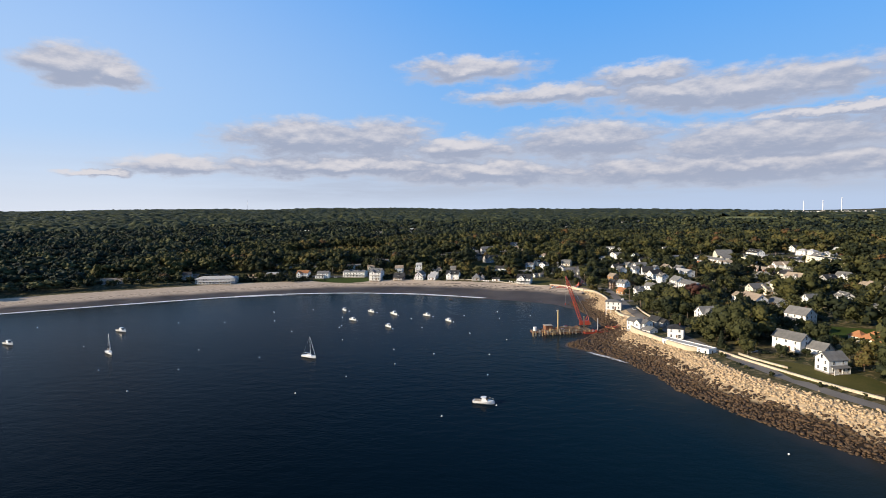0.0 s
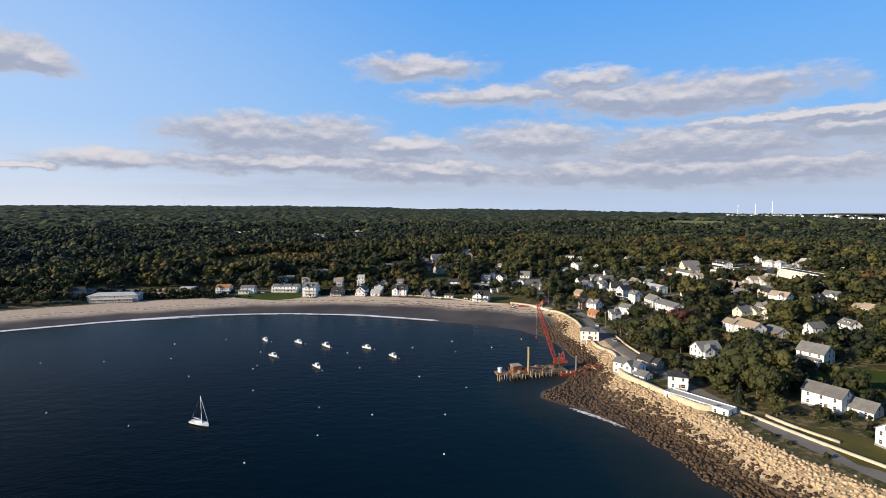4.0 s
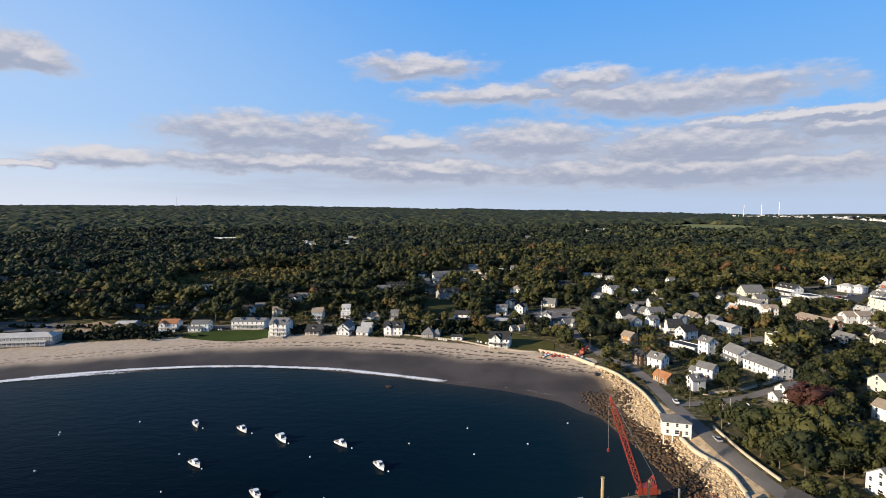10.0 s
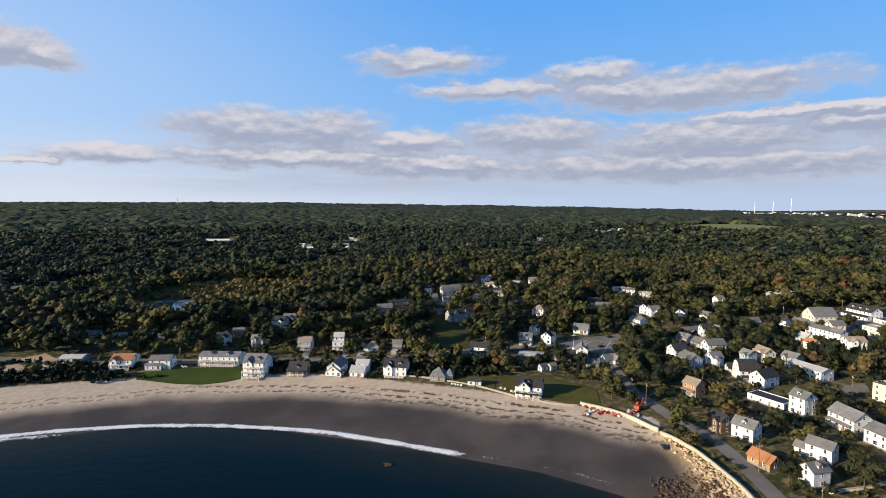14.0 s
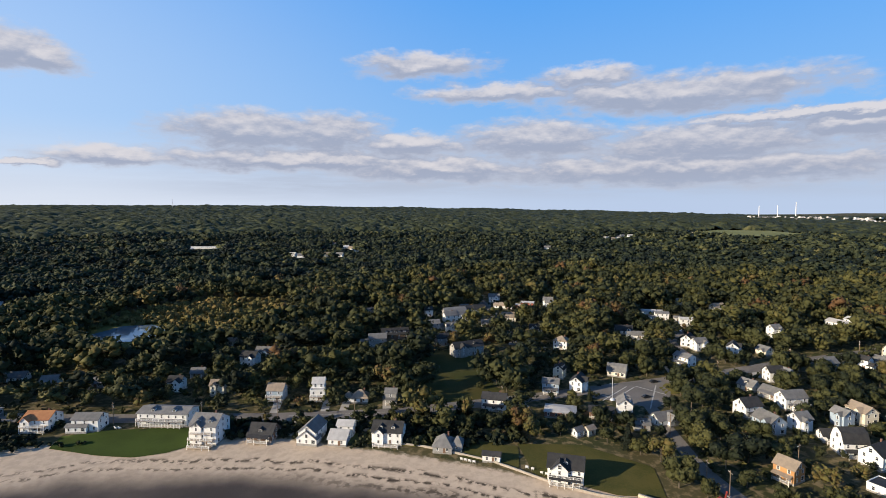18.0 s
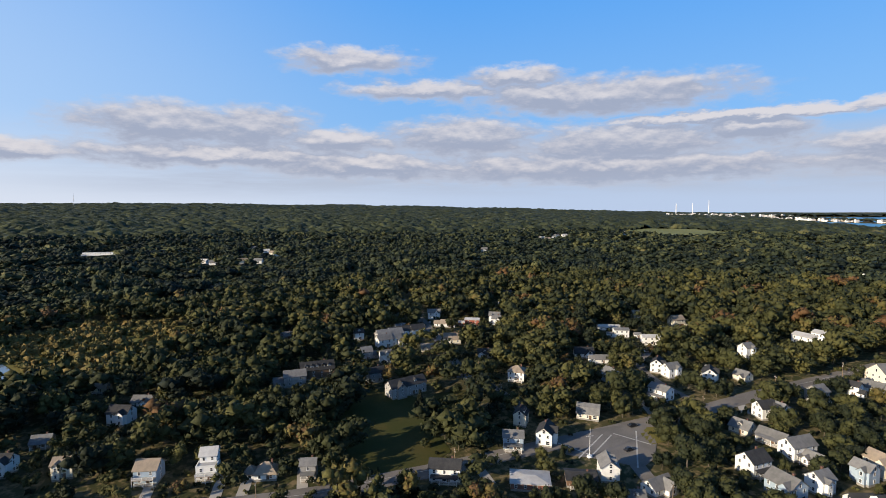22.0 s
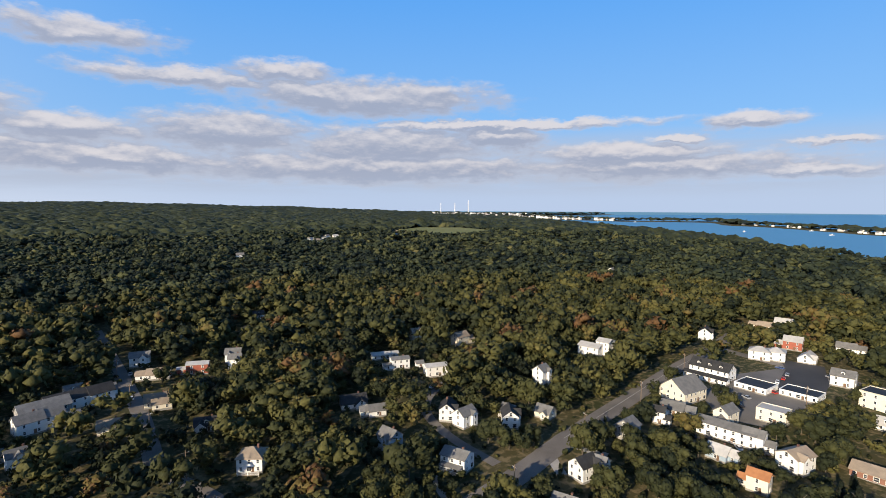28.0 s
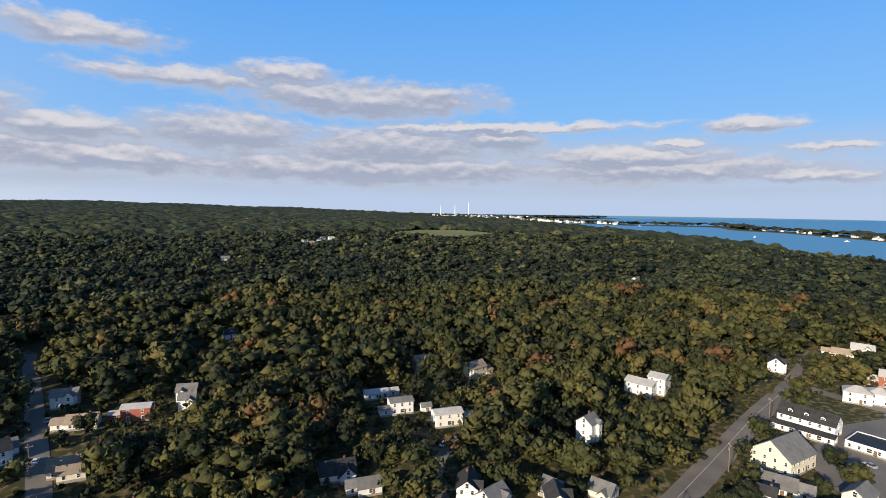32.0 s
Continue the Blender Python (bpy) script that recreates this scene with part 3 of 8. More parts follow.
WX = axis([(-6500, -1000, 300), (-1000, -350, 35), (-350, 180, 6), (180, 1000, 50), (1000, 3400, 60), (3400, 6500, 300)])
WY = axis([(-2600, -300, 150), (-300, 120, 25), (120, 500, 6), (500, 3500, 60), (3500, 6500, 300)])


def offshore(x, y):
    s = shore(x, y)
    # harbour points get 2000, which switches on their painted sky colour
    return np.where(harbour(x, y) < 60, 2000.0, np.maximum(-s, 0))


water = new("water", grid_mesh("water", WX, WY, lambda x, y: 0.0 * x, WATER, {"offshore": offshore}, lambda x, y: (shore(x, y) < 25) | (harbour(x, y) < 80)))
tagged(water, "dark blue rippled sea water in the bay", "water", kind="structure")


def ribbon(name, pts, width, mat, lift=0.05, parent=None, step=4.0, edges=1):
    """A strip of surface that follows the ground along a line."""
    P = []
    for a, b in zip(pts[:-1], pts[1:]):
        n = max(1, int(math.dist(a, b) / step))
        P += [(a[0] + (b[0] - a[0]) * i / n, a[1] + (b[1] - a[1]) * i / n) for i in range(n)]
    P = np.array(P + [pts[-1]], float)
    for _ in range(6):
        P[1:-1] = 0.25 * P[:-2] + 0.5 * P[1:-1] + 0.25 * P[2:]
    T = np.gradient(P, axis=0)
    T /= np.linalg.norm(T, axis=1)[:, None]
    Nn = np.stack([-T[:, 1], T[:, 0]], 1)
    W = np.asarray(width, float) * np.ones(len(P))
    cols = np.linspace(-0.5, 0.5, 5)
    V = np.concatenate([P + Nn * (W * c)[:, None] for c in cols])
    z = height(V[:, 0], V[:, 1]) + lift
    n = len(P)
    q = [(c * n + i, c * n + i + 1, (c + 1) * n + i + 1, (c + 1) * n + i) for c in range(4) for i in range(n - 1)]
    me = arrays_mesh(name, np.column_stack([V, z]), np.array(q)[:, ::-1], mat, True)
    return part(name, me, parent) if parent else new(name, me)


def patch(name, corners, mat, lift=0.06, step=3.0):
    """A piece of ground of its own surface inside a ring of corners, laid on the land."""
    C = np.array(corners, float)
    x0, y0, x1, y1 = *C.min(0), *C.max(0)
    xs, ys = np.arange(x0, x1 + step, step), np.arange(y0, y1 + step, step)
    X, Y = np.meshgrid(xs, ys)
    x, y = X.ravel(), Y.ravel()
    inside = ring_inside(x, y, C)
    i = np.arange(len(x)).reshape(len(ys), len(xs))
    q = np.stack([i[:-1, :-1], i[:-1, 1:], i[1:, 1:], i[1:, :-1]], -1).reshape(-1, 4)
    q = q[inside[q].sum(axis=1) >= 1]
    # pull the outer points on to the ring
    P = np.stack([x, y], 1)
    out = ~inside
    best, pos = np.full(len(x), 1e9), P.copy()
    for a, b in zip(C, np.roll(C, -1, 0)):
        u = b - a
        t = np.clip(((P - a) @ u) / (u @ u), 0, 1)
        f = a + t[:, None] * u
        d = np.linalg.norm(P - f, axis=1)
        m = d < best
        best[m], pos[m] = d[m], f[m]
    P[out] = pos[out]
    up = lift(P[:, 0], P[:, 1]) if callable(lift) else lift
    return new(name, arrays_mesh(name, np.column_stack([P, height(P[:, 0], P[:, 1]) + up]), q, mat, True))


def ring_inside(x, y, C):
    ins = np.zeros(len(x), bool)
    for (ax, ay), (bx, by) in zip(C, np.roll(C, -1, 0)):
        c = (ay > y) != (by > y)
        with np.errstate(divide="ignore", invalid="ignore"):
            ins ^= c & (x < (bx - ax) * (y - ay) / (by - ay + 1e-12) + ax)
    return ins

# ---- roads, lots, lawns ----
def road(name, pts, width, label, mat=None, lift=0.12):
    return tagged(ribbon(name, pts, width, mat or ASPHALT, lift), label, "road", kind="structure")


SHORE_ROAD = [(180, 108), (153.6, 146.4), (133.2, 178.8), (123.6, 199.2), (117.6, 222), (111.6, 247.2), (104.4, 288), (102, 318), (102, 345.6), (103.2, 374.4), (104.4, 396), (106.8, 420), (105.6, 441.6), (99.6, 470.4), (96, 494.4), (98.4, 528), (100.8, 554.4)]
BEACH_ROAD = [(-396, 564), (-312, 559.2), (-228, 554.4), (-156, 552), (-85.2, 550.8), (-45.6, 552), (-20.4, 553.2), (2.4, 558), (31.2, 562.8), (58.8, 568.8), (88.8, 574.8), (120, 582), (156, 589.2), (193.2, 600), (248.4, 612), (302.4, 624), (358.8, 634.8), (432, 654)]
BRANCH_ROAD = [(104.4, 386.4), (115.2, 385.2), (138, 390), (168, 403.2), (198, 422.4), (222, 450), (216, 482.4)]
HILL_STREET = [(51.6, 654), (51.6, 678), (50.4, 715.2), (45.6, 766.8), (39.6, 828), (33.6, 888)]
INNER_STREET = [(168, 475.2), (192, 480), (218.4, 484.8), (258, 494.4), (304.8, 505.2), (360, 513.6), (432, 523.2)]
BACK_STREET = [(72, 606), (69.6, 624), (62.4, 642), (51.6, 660)]
CROSS_STREET = [(360, 513.6), (357.6, 546), (355.2, 576), (356.4, 606), (358.8, 633.6)]
HOUSE_DRIVE = [(157.2, 600), (153.6, 624), (156, 650.4), (168, 667.2), (189.6, 679.2)]
road("shore_road", SHORE_ROAD, 6.0, "grey asphalt road above the stone shore")
road("beach_road", BEACH_ROAD, 9.5, "grey asphalt street behind the beach houses", lift=0.16)
road("side_road", BRANCH_ROAD, 5.0, "narrow asphalt side road past a low wall")
road("hill_street", HILL_STREET, 7.0, "asphalt street between small houses")
road("inner_street", INNER_STREET, 10.0, "wide asphalt street")
road("back_street", BACK_STREET, 6.0, "narrow asphalt lane")
road("cross_street", CROSS_STREET, 7.0, "asphalt street between shops")
road("lane", HOUSE_DRIVE, 4.5, "paved lane between houses")
tagged(patch("plaza", [(76, 563), (92, 555), (101, 548), (109, 553), (118, 566), (121, 583), (104, 582), (88, 580)], LOT, 0.20), "open asphalt junction with white crossings", "road", kind="structure")
tagged(patch("parking_lot", [(261.6, 576), (271.2, 555.6), (314.4, 561.6), (350.4, 566.4), (355.2, 590.4), (314.4, 602.4), (278.4, 595.2)], LOT, 0.14), "grey asphalt car park beside shops", "car park", kind="structure")
tagged(patch("dark_lot", [(313, 578), (320, 560), (342, 566), (372, 580), (366, 600), (350, 590)], NEWLOT, 0.18), "fresh black asphalt car park", "car park", kind="structure")
tagged(patch("beach_lot", [(-306, 532.8), (-223.2, 538.8), (-213.6, 554.4), (-300, 559.2)], LOT, 0.14), "sandy car park behind the beach", "car park", kind="structure")
tagged(patch("hotel_lawn", [(-164, 524), (-142, 519), (-126, 517), (-114, 520), (-106, 525), (-106, 537), (-118, 542), (-148, 540), (-166, 534)], GREEN, 0.18), "bright green mown lawn above the beach", "lawn", kind="structure")
tagged(patch("cottage_lawn", [(33.6, 495.6), (60, 480), (75.6, 477.6), (79.2, 496.8), (57.6, 516), (31.2, 518.4)], LAWN, 0.18), "green lawn above a low sea wall", "lawn", kind="structure")
tagged(patch("garden_lawn", [(7.2, 508.8), (28.8, 499.2), (31.2, 516), (12, 523.2)], LAWN, 0.20), "small green garden lawn", "lawn", kind="structure")
tagged(patch("verge_lawn", [(-43.2, 524.4), (-21.6, 520.8), (2.4, 516), (4.8, 523.2), (-21.6, 531.6), (-43.2, 532.8)], DRYGRASS, 0.16), "dry grass bank above the beach", "grass", kind="structure")
tagged(patch("meadow", [(-6, 562), (14, 560), (32, 574), (28, 590), (42, 606), (58, 624), (54, 636), (34, 634), (26, 626), (8, 647), (-7, 641), (-16, 606)], COMMON, 0.14), "rough grassy common between trees", "grass", kind="structure")
tagged(patch("verge_island", [(114, 564), (134.4, 566.4), (139.2, 577.2), (120, 578.4), (114, 573.6)], DRYGRASS, 0.20), "dry grass island beside the junction", "grass", kind="structure")
tagged(patch("park_lawn", [(117.6, 360), (141.6, 355.2), (148.8, 372), (129.6, 381.6), (117.6, 378)], GREEN, 0.18), "sunlit green lawn beside the shore road", "lawn", kind="structure")
tagged(patch("slope_lawn", [(162, 262), (190, 254), (200, 276), (178, 290), (164, 282)], GREEN, 0.18), "sunlit green lawn between trees", "lawn", kind="structure")
tagged(patch("road_lawn", [(122, 208), (138, 192), (150, 190), (150, 208), (134, 228), (121, 238)], LAWN, 0.16), "green lawn beside the shore road", "lawn", kind="structure")
tagged(patch("motel_lawn", [(321.6, 489.6), (374.4, 494.4), (396, 528), (360, 535.2), (324, 508.8)], LAWN, 0.16), "green lawn beside a long apartment block", "lawn", kind="structure")
tagged(patch("vacant_strip", [(220.8, 475.2), (256.8, 487.2), (252, 496.8), (218.4, 486)], DRYGRASS, 0.16), "dry grass strip beside the street", "grass", kind="structure")
tagged(patch("marsh", [(-262, 720), (-252, 672), (-222, 646), (-196, 660), (-160, 676), (-118, 716), (-112, 752), (-140, 800), (-213, 815), (-250, 768)], DRYGRASS, 0.12, 8), "golden brown reed marsh", "marsh", kind="structure")
FIELD_RING = [(657, 1627), (683, 1503), (797, 1470), (895, 1532), (873, 1658), (761, 1694)]
tagged(patch("far_field", FIELD_RING, FIELD, 10.0, 20), "pale green open field in the woods", "field", kind="structure")
DRYSAND = surf("dry_sand", (0.50, 0.38, 0.27), (0.40, 0.30, 0.21), 0.95, 0.08, 1.5, 0.4, spec=0.1)
tagged(patch("sand_ramp", [(-264, 528), (-222, 535), (-227, 556), (-243, 568), (-258, 548)], DRYSAND, 0.24), "bare sandy ramp up from the beach", "ramp", kind="structure")
pond = patch("pond", [(-250, 690), (-240, 714), (-218, 718), (-200, 700), (-204, 676), (-228, 668)], PONDW, 0.35, 4)
tagged(pond, "small pale pond in the marsh", "pond", kind="structure")


def crossing(pts, width):
    return tagged(ribbon("crossing_line", pts, width, PAINTL, 0.23, step=2.0), "white painted line across the asphalt", "road marking", kind="structure")


for pts in ([(80.4, 559.2), (98.4, 576)], [(84, 558), (102, 574.8)], [(99.6, 548.4), (114, 576)], [(76.8, 572.4), (86.4, 560.4)], [(103.2, 576), (114, 564)]):
    crossing(pts, 0.6)
crossing([(-72, 552), (-45.6, 552.6), (-20.4, 553.8), (2.4, 558.6), (31.2, 563.4), (58.8, 569.4)], 0.22)
crossing([(192, 600.6), (248.4, 612.6), (302.4, 624.6), (350.4, 633.6)], 0.22)
crossing([(144, 396), (145.2, 396)], 0.2)
crossing([(228, 486), (258, 494.4), (300, 504)], 0.25)

# surf: broken white lines along the sand and at the foot of the rocks
def surf_line(pts, width, thick):
    P = []
    for a, b in zip(pts[:-1], pts[1:]):
        n = max(1, int(math.dist(a, b) / 2.0))
        P += [(a[0] + (b[0] - a[0]) * i / n, a[1] + (b[1] - a[1]) * i / n) for i in range(n)]
    P = np.array(P + [pts[-1]], float)
    for _ in range(25):
        P[1:-1] = 0.25 * P[:-2] + 0.5 * P[1:-1] + 0.25 * P[2:]
    T = np.gradient(P, axis=0)
    T /= np.linalg.norm(T, axis=1)[:, None]
    Nn = np.stack([-T[:, 1], T[:, 0]], 1)
    u = np.linspace(0, 1, len(P))
    end = np.minimum(1, np.minimum(u, 1 - u) * 12)
    cols = (-0.5, -0.25, 0.0, 0.3, 0.5)
    V = np.concatenate([P + Nn * (width * c) for c in cols])
    th = np.concatenate([thick * end * k for k in (0.0, 0.75, 1.0, 0.45, 0.0)])
    z = np.concatenate([np.full(len(P), k) for k in (0.05, 0.35, 0.42, 0.2, 0.05)]) + np.maximum(height(V[:, 0], V[:, 1]), 0)
    n = len(P)
    q = np.array([(c * n + i, c * n + i + 1, (c + 1) * n + i + 1, (c + 1) * n + i) for c in range(4) for i in range(n - 1)])
    ob = new("surf_line", arrays_mesh("surf_line", np.column_stack([V, z]), q[:, ::-1], FOAM, True, thick=th))
    return tagged(ob, "breaking line of white surf", "surf", kind="stuff")


surf_line([(-840, -48), (-624, 141.6), (-456, 306), (-363.6, 379.2), (-300, 414), (-223.2, 452.4), (-168, 463.6), (-120, 470)], 10.0, 0.74)
surf_line([(-228, 452.4), (-168, 468), (-134.4, 472.8), (-96, 471.6), (-54, 464.4), (-21.6, 452.4), (3.6, 441.6), (24, 435)], 7.5, 0.76)
surf_line([(-6, 446.4), (24, 434.4), (42, 427.2), (57.6, 417.6), (69.6, 405.6)], 5.0, 0.42)
surf_line([(-132, 482.4), (-84, 480), (-36, 466.8), (12, 448.8)], 3.5, 0.16)
surf_line([(56, 272), (62, 266), (68, 258), (73, 249)], 5.5, 0.6)
surf_line([(74.4, 235.2), (78, 225.6), (80.4, 213.6), (91.2, 194.4), (106.8, 166.8), (124.8, 136.8)], 2.2, 0.22)

for pts in ([(-56, 556), (-57, 575)], [(-47, 556), (-47, 572)], [(-26, 557), (-28, 580)], [(-80, 555), (-82, 574)], [(-66, 546), (-67, 532)], [(-31, 548), (-33, 534)], [(40, 560), (42, 548)], [(130, 590), (133, 606)], [(-8, 549), (-7, 536)], [(190, 596), (196, 582)], [(178, 594), (172, 582)]):
    tagged(ribbon("driveway", pts, 4.0, PATHM, 0.10), "pale paved driveway beside a house", "driveway", kind="structure")

# ---- trees ----
rng = np.random.default_rng(7)
ICO = bmesh.new()
bmesh.ops.create_icosphere(ICO, subdivisions=1, radius=1)
ICO1_V, ICO1_F = np.array([v.co[:] for v in ICO.verts]), np.array([[v.index for v in f.verts] for f in ICO.faces])
ICO.free()
ICO = bmesh.new()
bmesh.ops.create_icosphere(ICO, subdivisions=2, radius=1)
ICO2_V, ICO2_F = np.array([v.co[:] for v in ICO.verts]), np.array([[v.index for v in f.verts] for f in ICO.faces])
ICO.free()


OCT_V = np.array([(1, 0, 0), (0, 1, 0), (-1, 0, 0), (0, -1, 0), (0, 0, 1), (0, 0, -1)], float) * 1.12
OCT_F = np.array([(0, 1, 4), (1, 2, 4), (2, 3, 4), (3, 0, 4), (1, 0, 5), (2, 1, 5), (3, 2, 5), (0, 3, 5)])


def crown_arrays(r, lobes, sprays, size, spread=0.55, conifer=False, coarse=False):
    """Triangles of a crown: dark inner lobes, and round them many bent leaf sprays. Unit height 1, base at 0."""
    V, Fc, n = [], [], 0
    cents = []
    for i in range(lobes):
        if conifer:
            k = i / max(1, lobes - 1)
            c, s = np.array([0, 0, 0.18 + 0.72 * k]) + r.normal(0, 0.01, 3), np.array([0.27 * (1 - 0.82 * k), 0.27 * (1 - 0.82 * k), 0.17])
        else:
            a, q = r.uniform(0, 6.28), spread * math.sqrt(r.uniform(0, 1)) * 0.45
            z = r.uniform(0.40, 0.80) if i else 0.62
            fall = 1 - 0.55 * abs(z - 0.55) * 2
            c, s = np.array([q * math.cos(a) * fall, q * math.sin(a) * fall, z]), np.array([r.uniform(0.16, 0.25), r.uniform(0.16, 0.25), r.uniform(0.13, 0.20)])
        cents.append((c, s))
        cv, cf = (OCT_V, OCT_F) if coarse else (ICO1_V, ICO1_F)
        V.append(c + cv * s * (0.72 if coarse else 0.84) * (1 + r.normal(0, 0.10, (len(cv), 1))))
        Fc.append(cf + n)
        n += len(cv)
    idx = r.integers(0, lobes, sprays)
    d = r.normal(0, 1, (sprays, 3))
    d /= np.linalg.norm(d, axis=1)[:, None]
    C, S = np.array([c for c, _ in cents])[idx], np.array([s for _, s in cents])[idx]
    p = C + d * S * (0.70 + 0.42 * r.uniform(0, 1, (sprays, 1)) ** 0.6)
    nrm = d + r.normal(0, 0.45, (sprays, 3))
    nrm /= np.linalg.norm(nrm, axis=1)[:, None]
    u = np.cross(nrm, r.normal(0, 1, (sprays, 3)))
    u /= np.linalg.norm(u, axis=1)[:, None] + 1e-9
    w = np.cross(nrm, u)
    sz = size * r.uniform(0.6, 1.35, (sprays, 1))
    quad = np.stack([p - u * sz, p - w * sz * 0.7 - nrm * sz * 0.3, p + u * sz, p + w * sz * 0.8 - nrm * sz * 0.25], 1).reshape(-1, 3)
    b = n + 4 * np.arange(sprays)[:, None]
    V.append(quad)
    Fc.append(np.concatenate([b + [0, 1, 2], b + [0, 2, 3]]))
    return np.concatenate(V), np.concatenate(Fc)


def trunk_mesh(r, h, rad):
    s = Soup()
    top = h * 0.55
    bend = r.normal(0, 0.02 * h, 2)
    s.bar((0, 0, -0.6), (bend[0], bend[1], top), rad, 0, 7, rad * 0.55)
    for i in range(5):
        a = i * 1.3 + r.uniform(0, 0.6)
        z0 = top * r.uniform(0.55, 0.95)
        l = h * r.uniform(0.18, 0.30)
        s.bar((bend[0] * z0 / top, bend[1] * z0 / top, z0), (l * math.cos(a) * 0.7, l * math.sin(a) * 0.7, z0 + l * 0.8), rad * 0.4, 0, 5, rad * 0.12)
    return s.mesh("trunk", BARK)


# what stands where: trees keep off streets, lots, lawns, houses and the beach
CLEAR_LINES = [(SHORE_ROAD, 5.2), (BEACH_ROAD, 6.2), (BRANCH_ROAD, 4.6), (HILL_STREET, 5.6), (INNER_STREET, 6.8), (BACK_STREET, 5), (CROSS_STREET, 5.6), (HOUSE_DRIVE, 4.2)]
OPEN_RINGS = [[(74.4, 552), (103.2, 540), (115.2, 552), (120, 583.2), (88.8, 585.6)], [(256.8, 578.4), (266.4, 549.6), (316.8, 554.4), (360, 564), (396, 600), (348, 624), (278.4, 602.4)],
              [(-314.4, 528), (-220.8, 534), (-211.2, 559.2), (-307.2, 564)], [(-172.8, 528), (-98.4, 528), (-98.4, 556.8), (-170.4, 556.8)], [(12, 494.4), (60, 475.2), (81.6, 475.2), (82.8, 499.2), (60, 520.8), (9.6, 525.6)],
              [(-4, 566), (14, 563), (28, 580), (25, 592), (38, 608), (54, 626), (52, 633), (33, 630), (26, 622), (7, 642), (-5, 636), (-13, 606)], [(-256, 690), (-240, 716), (-216, 722), (-192, 698.4), (-186, 664), (-192, 634), (-222, 640), (-240, 660)],
              [(114, 350.4), (145.2, 348), (153.6, 374.4), (129.6, 386.4), (114, 381.6)], [(162, 262), (190, 254), (200, 276), (178, 290), (164, 282)], [(120, 208), (138, 190), (152, 188), (152, 210), (134, 230), (119, 240)], [(314.4, 480), (381.6, 489.6), (403.2, 528), (360, 542.4), (319.2, 513.6)],
              FIELD_RING, [(-262, 720), (-252, 672), (-222, 646), (-196, 660), (-160, 676), (-118, 716), (-112, 752), (-140, 800), (-213, 815), (-250, 768)]]


def open_ground(x, y, houses, margin=0.0):
    """True where a tree may stand."""
    ok = (shore(x, y) > 66 - 38 * rocky(x, y)) & (harbour(x, y) > 45)
    for line, w in CLEAR_LINES:
        ok &= line_distance(x, y, line)[0] > w + margin
    for ring in OPEN_RINGS:
        ok &= ~ring_inside(x, y, np.array(ring, float))
    for hx, hy, hr in houses:
        ok &= np.hypot(x - hx, y - hy) > hr + 1.2
    return ok


SPOTS = []
BEECH = (148, 364, 17.0)     # the copper beech


def tree_spot(x, y, h):
    """A tree of the town that stands by itself."""
    SPOTS.append((x, y, h))


MIDDLE = [(-60, 560), (72, 504), (130, 640), (230, 600)]


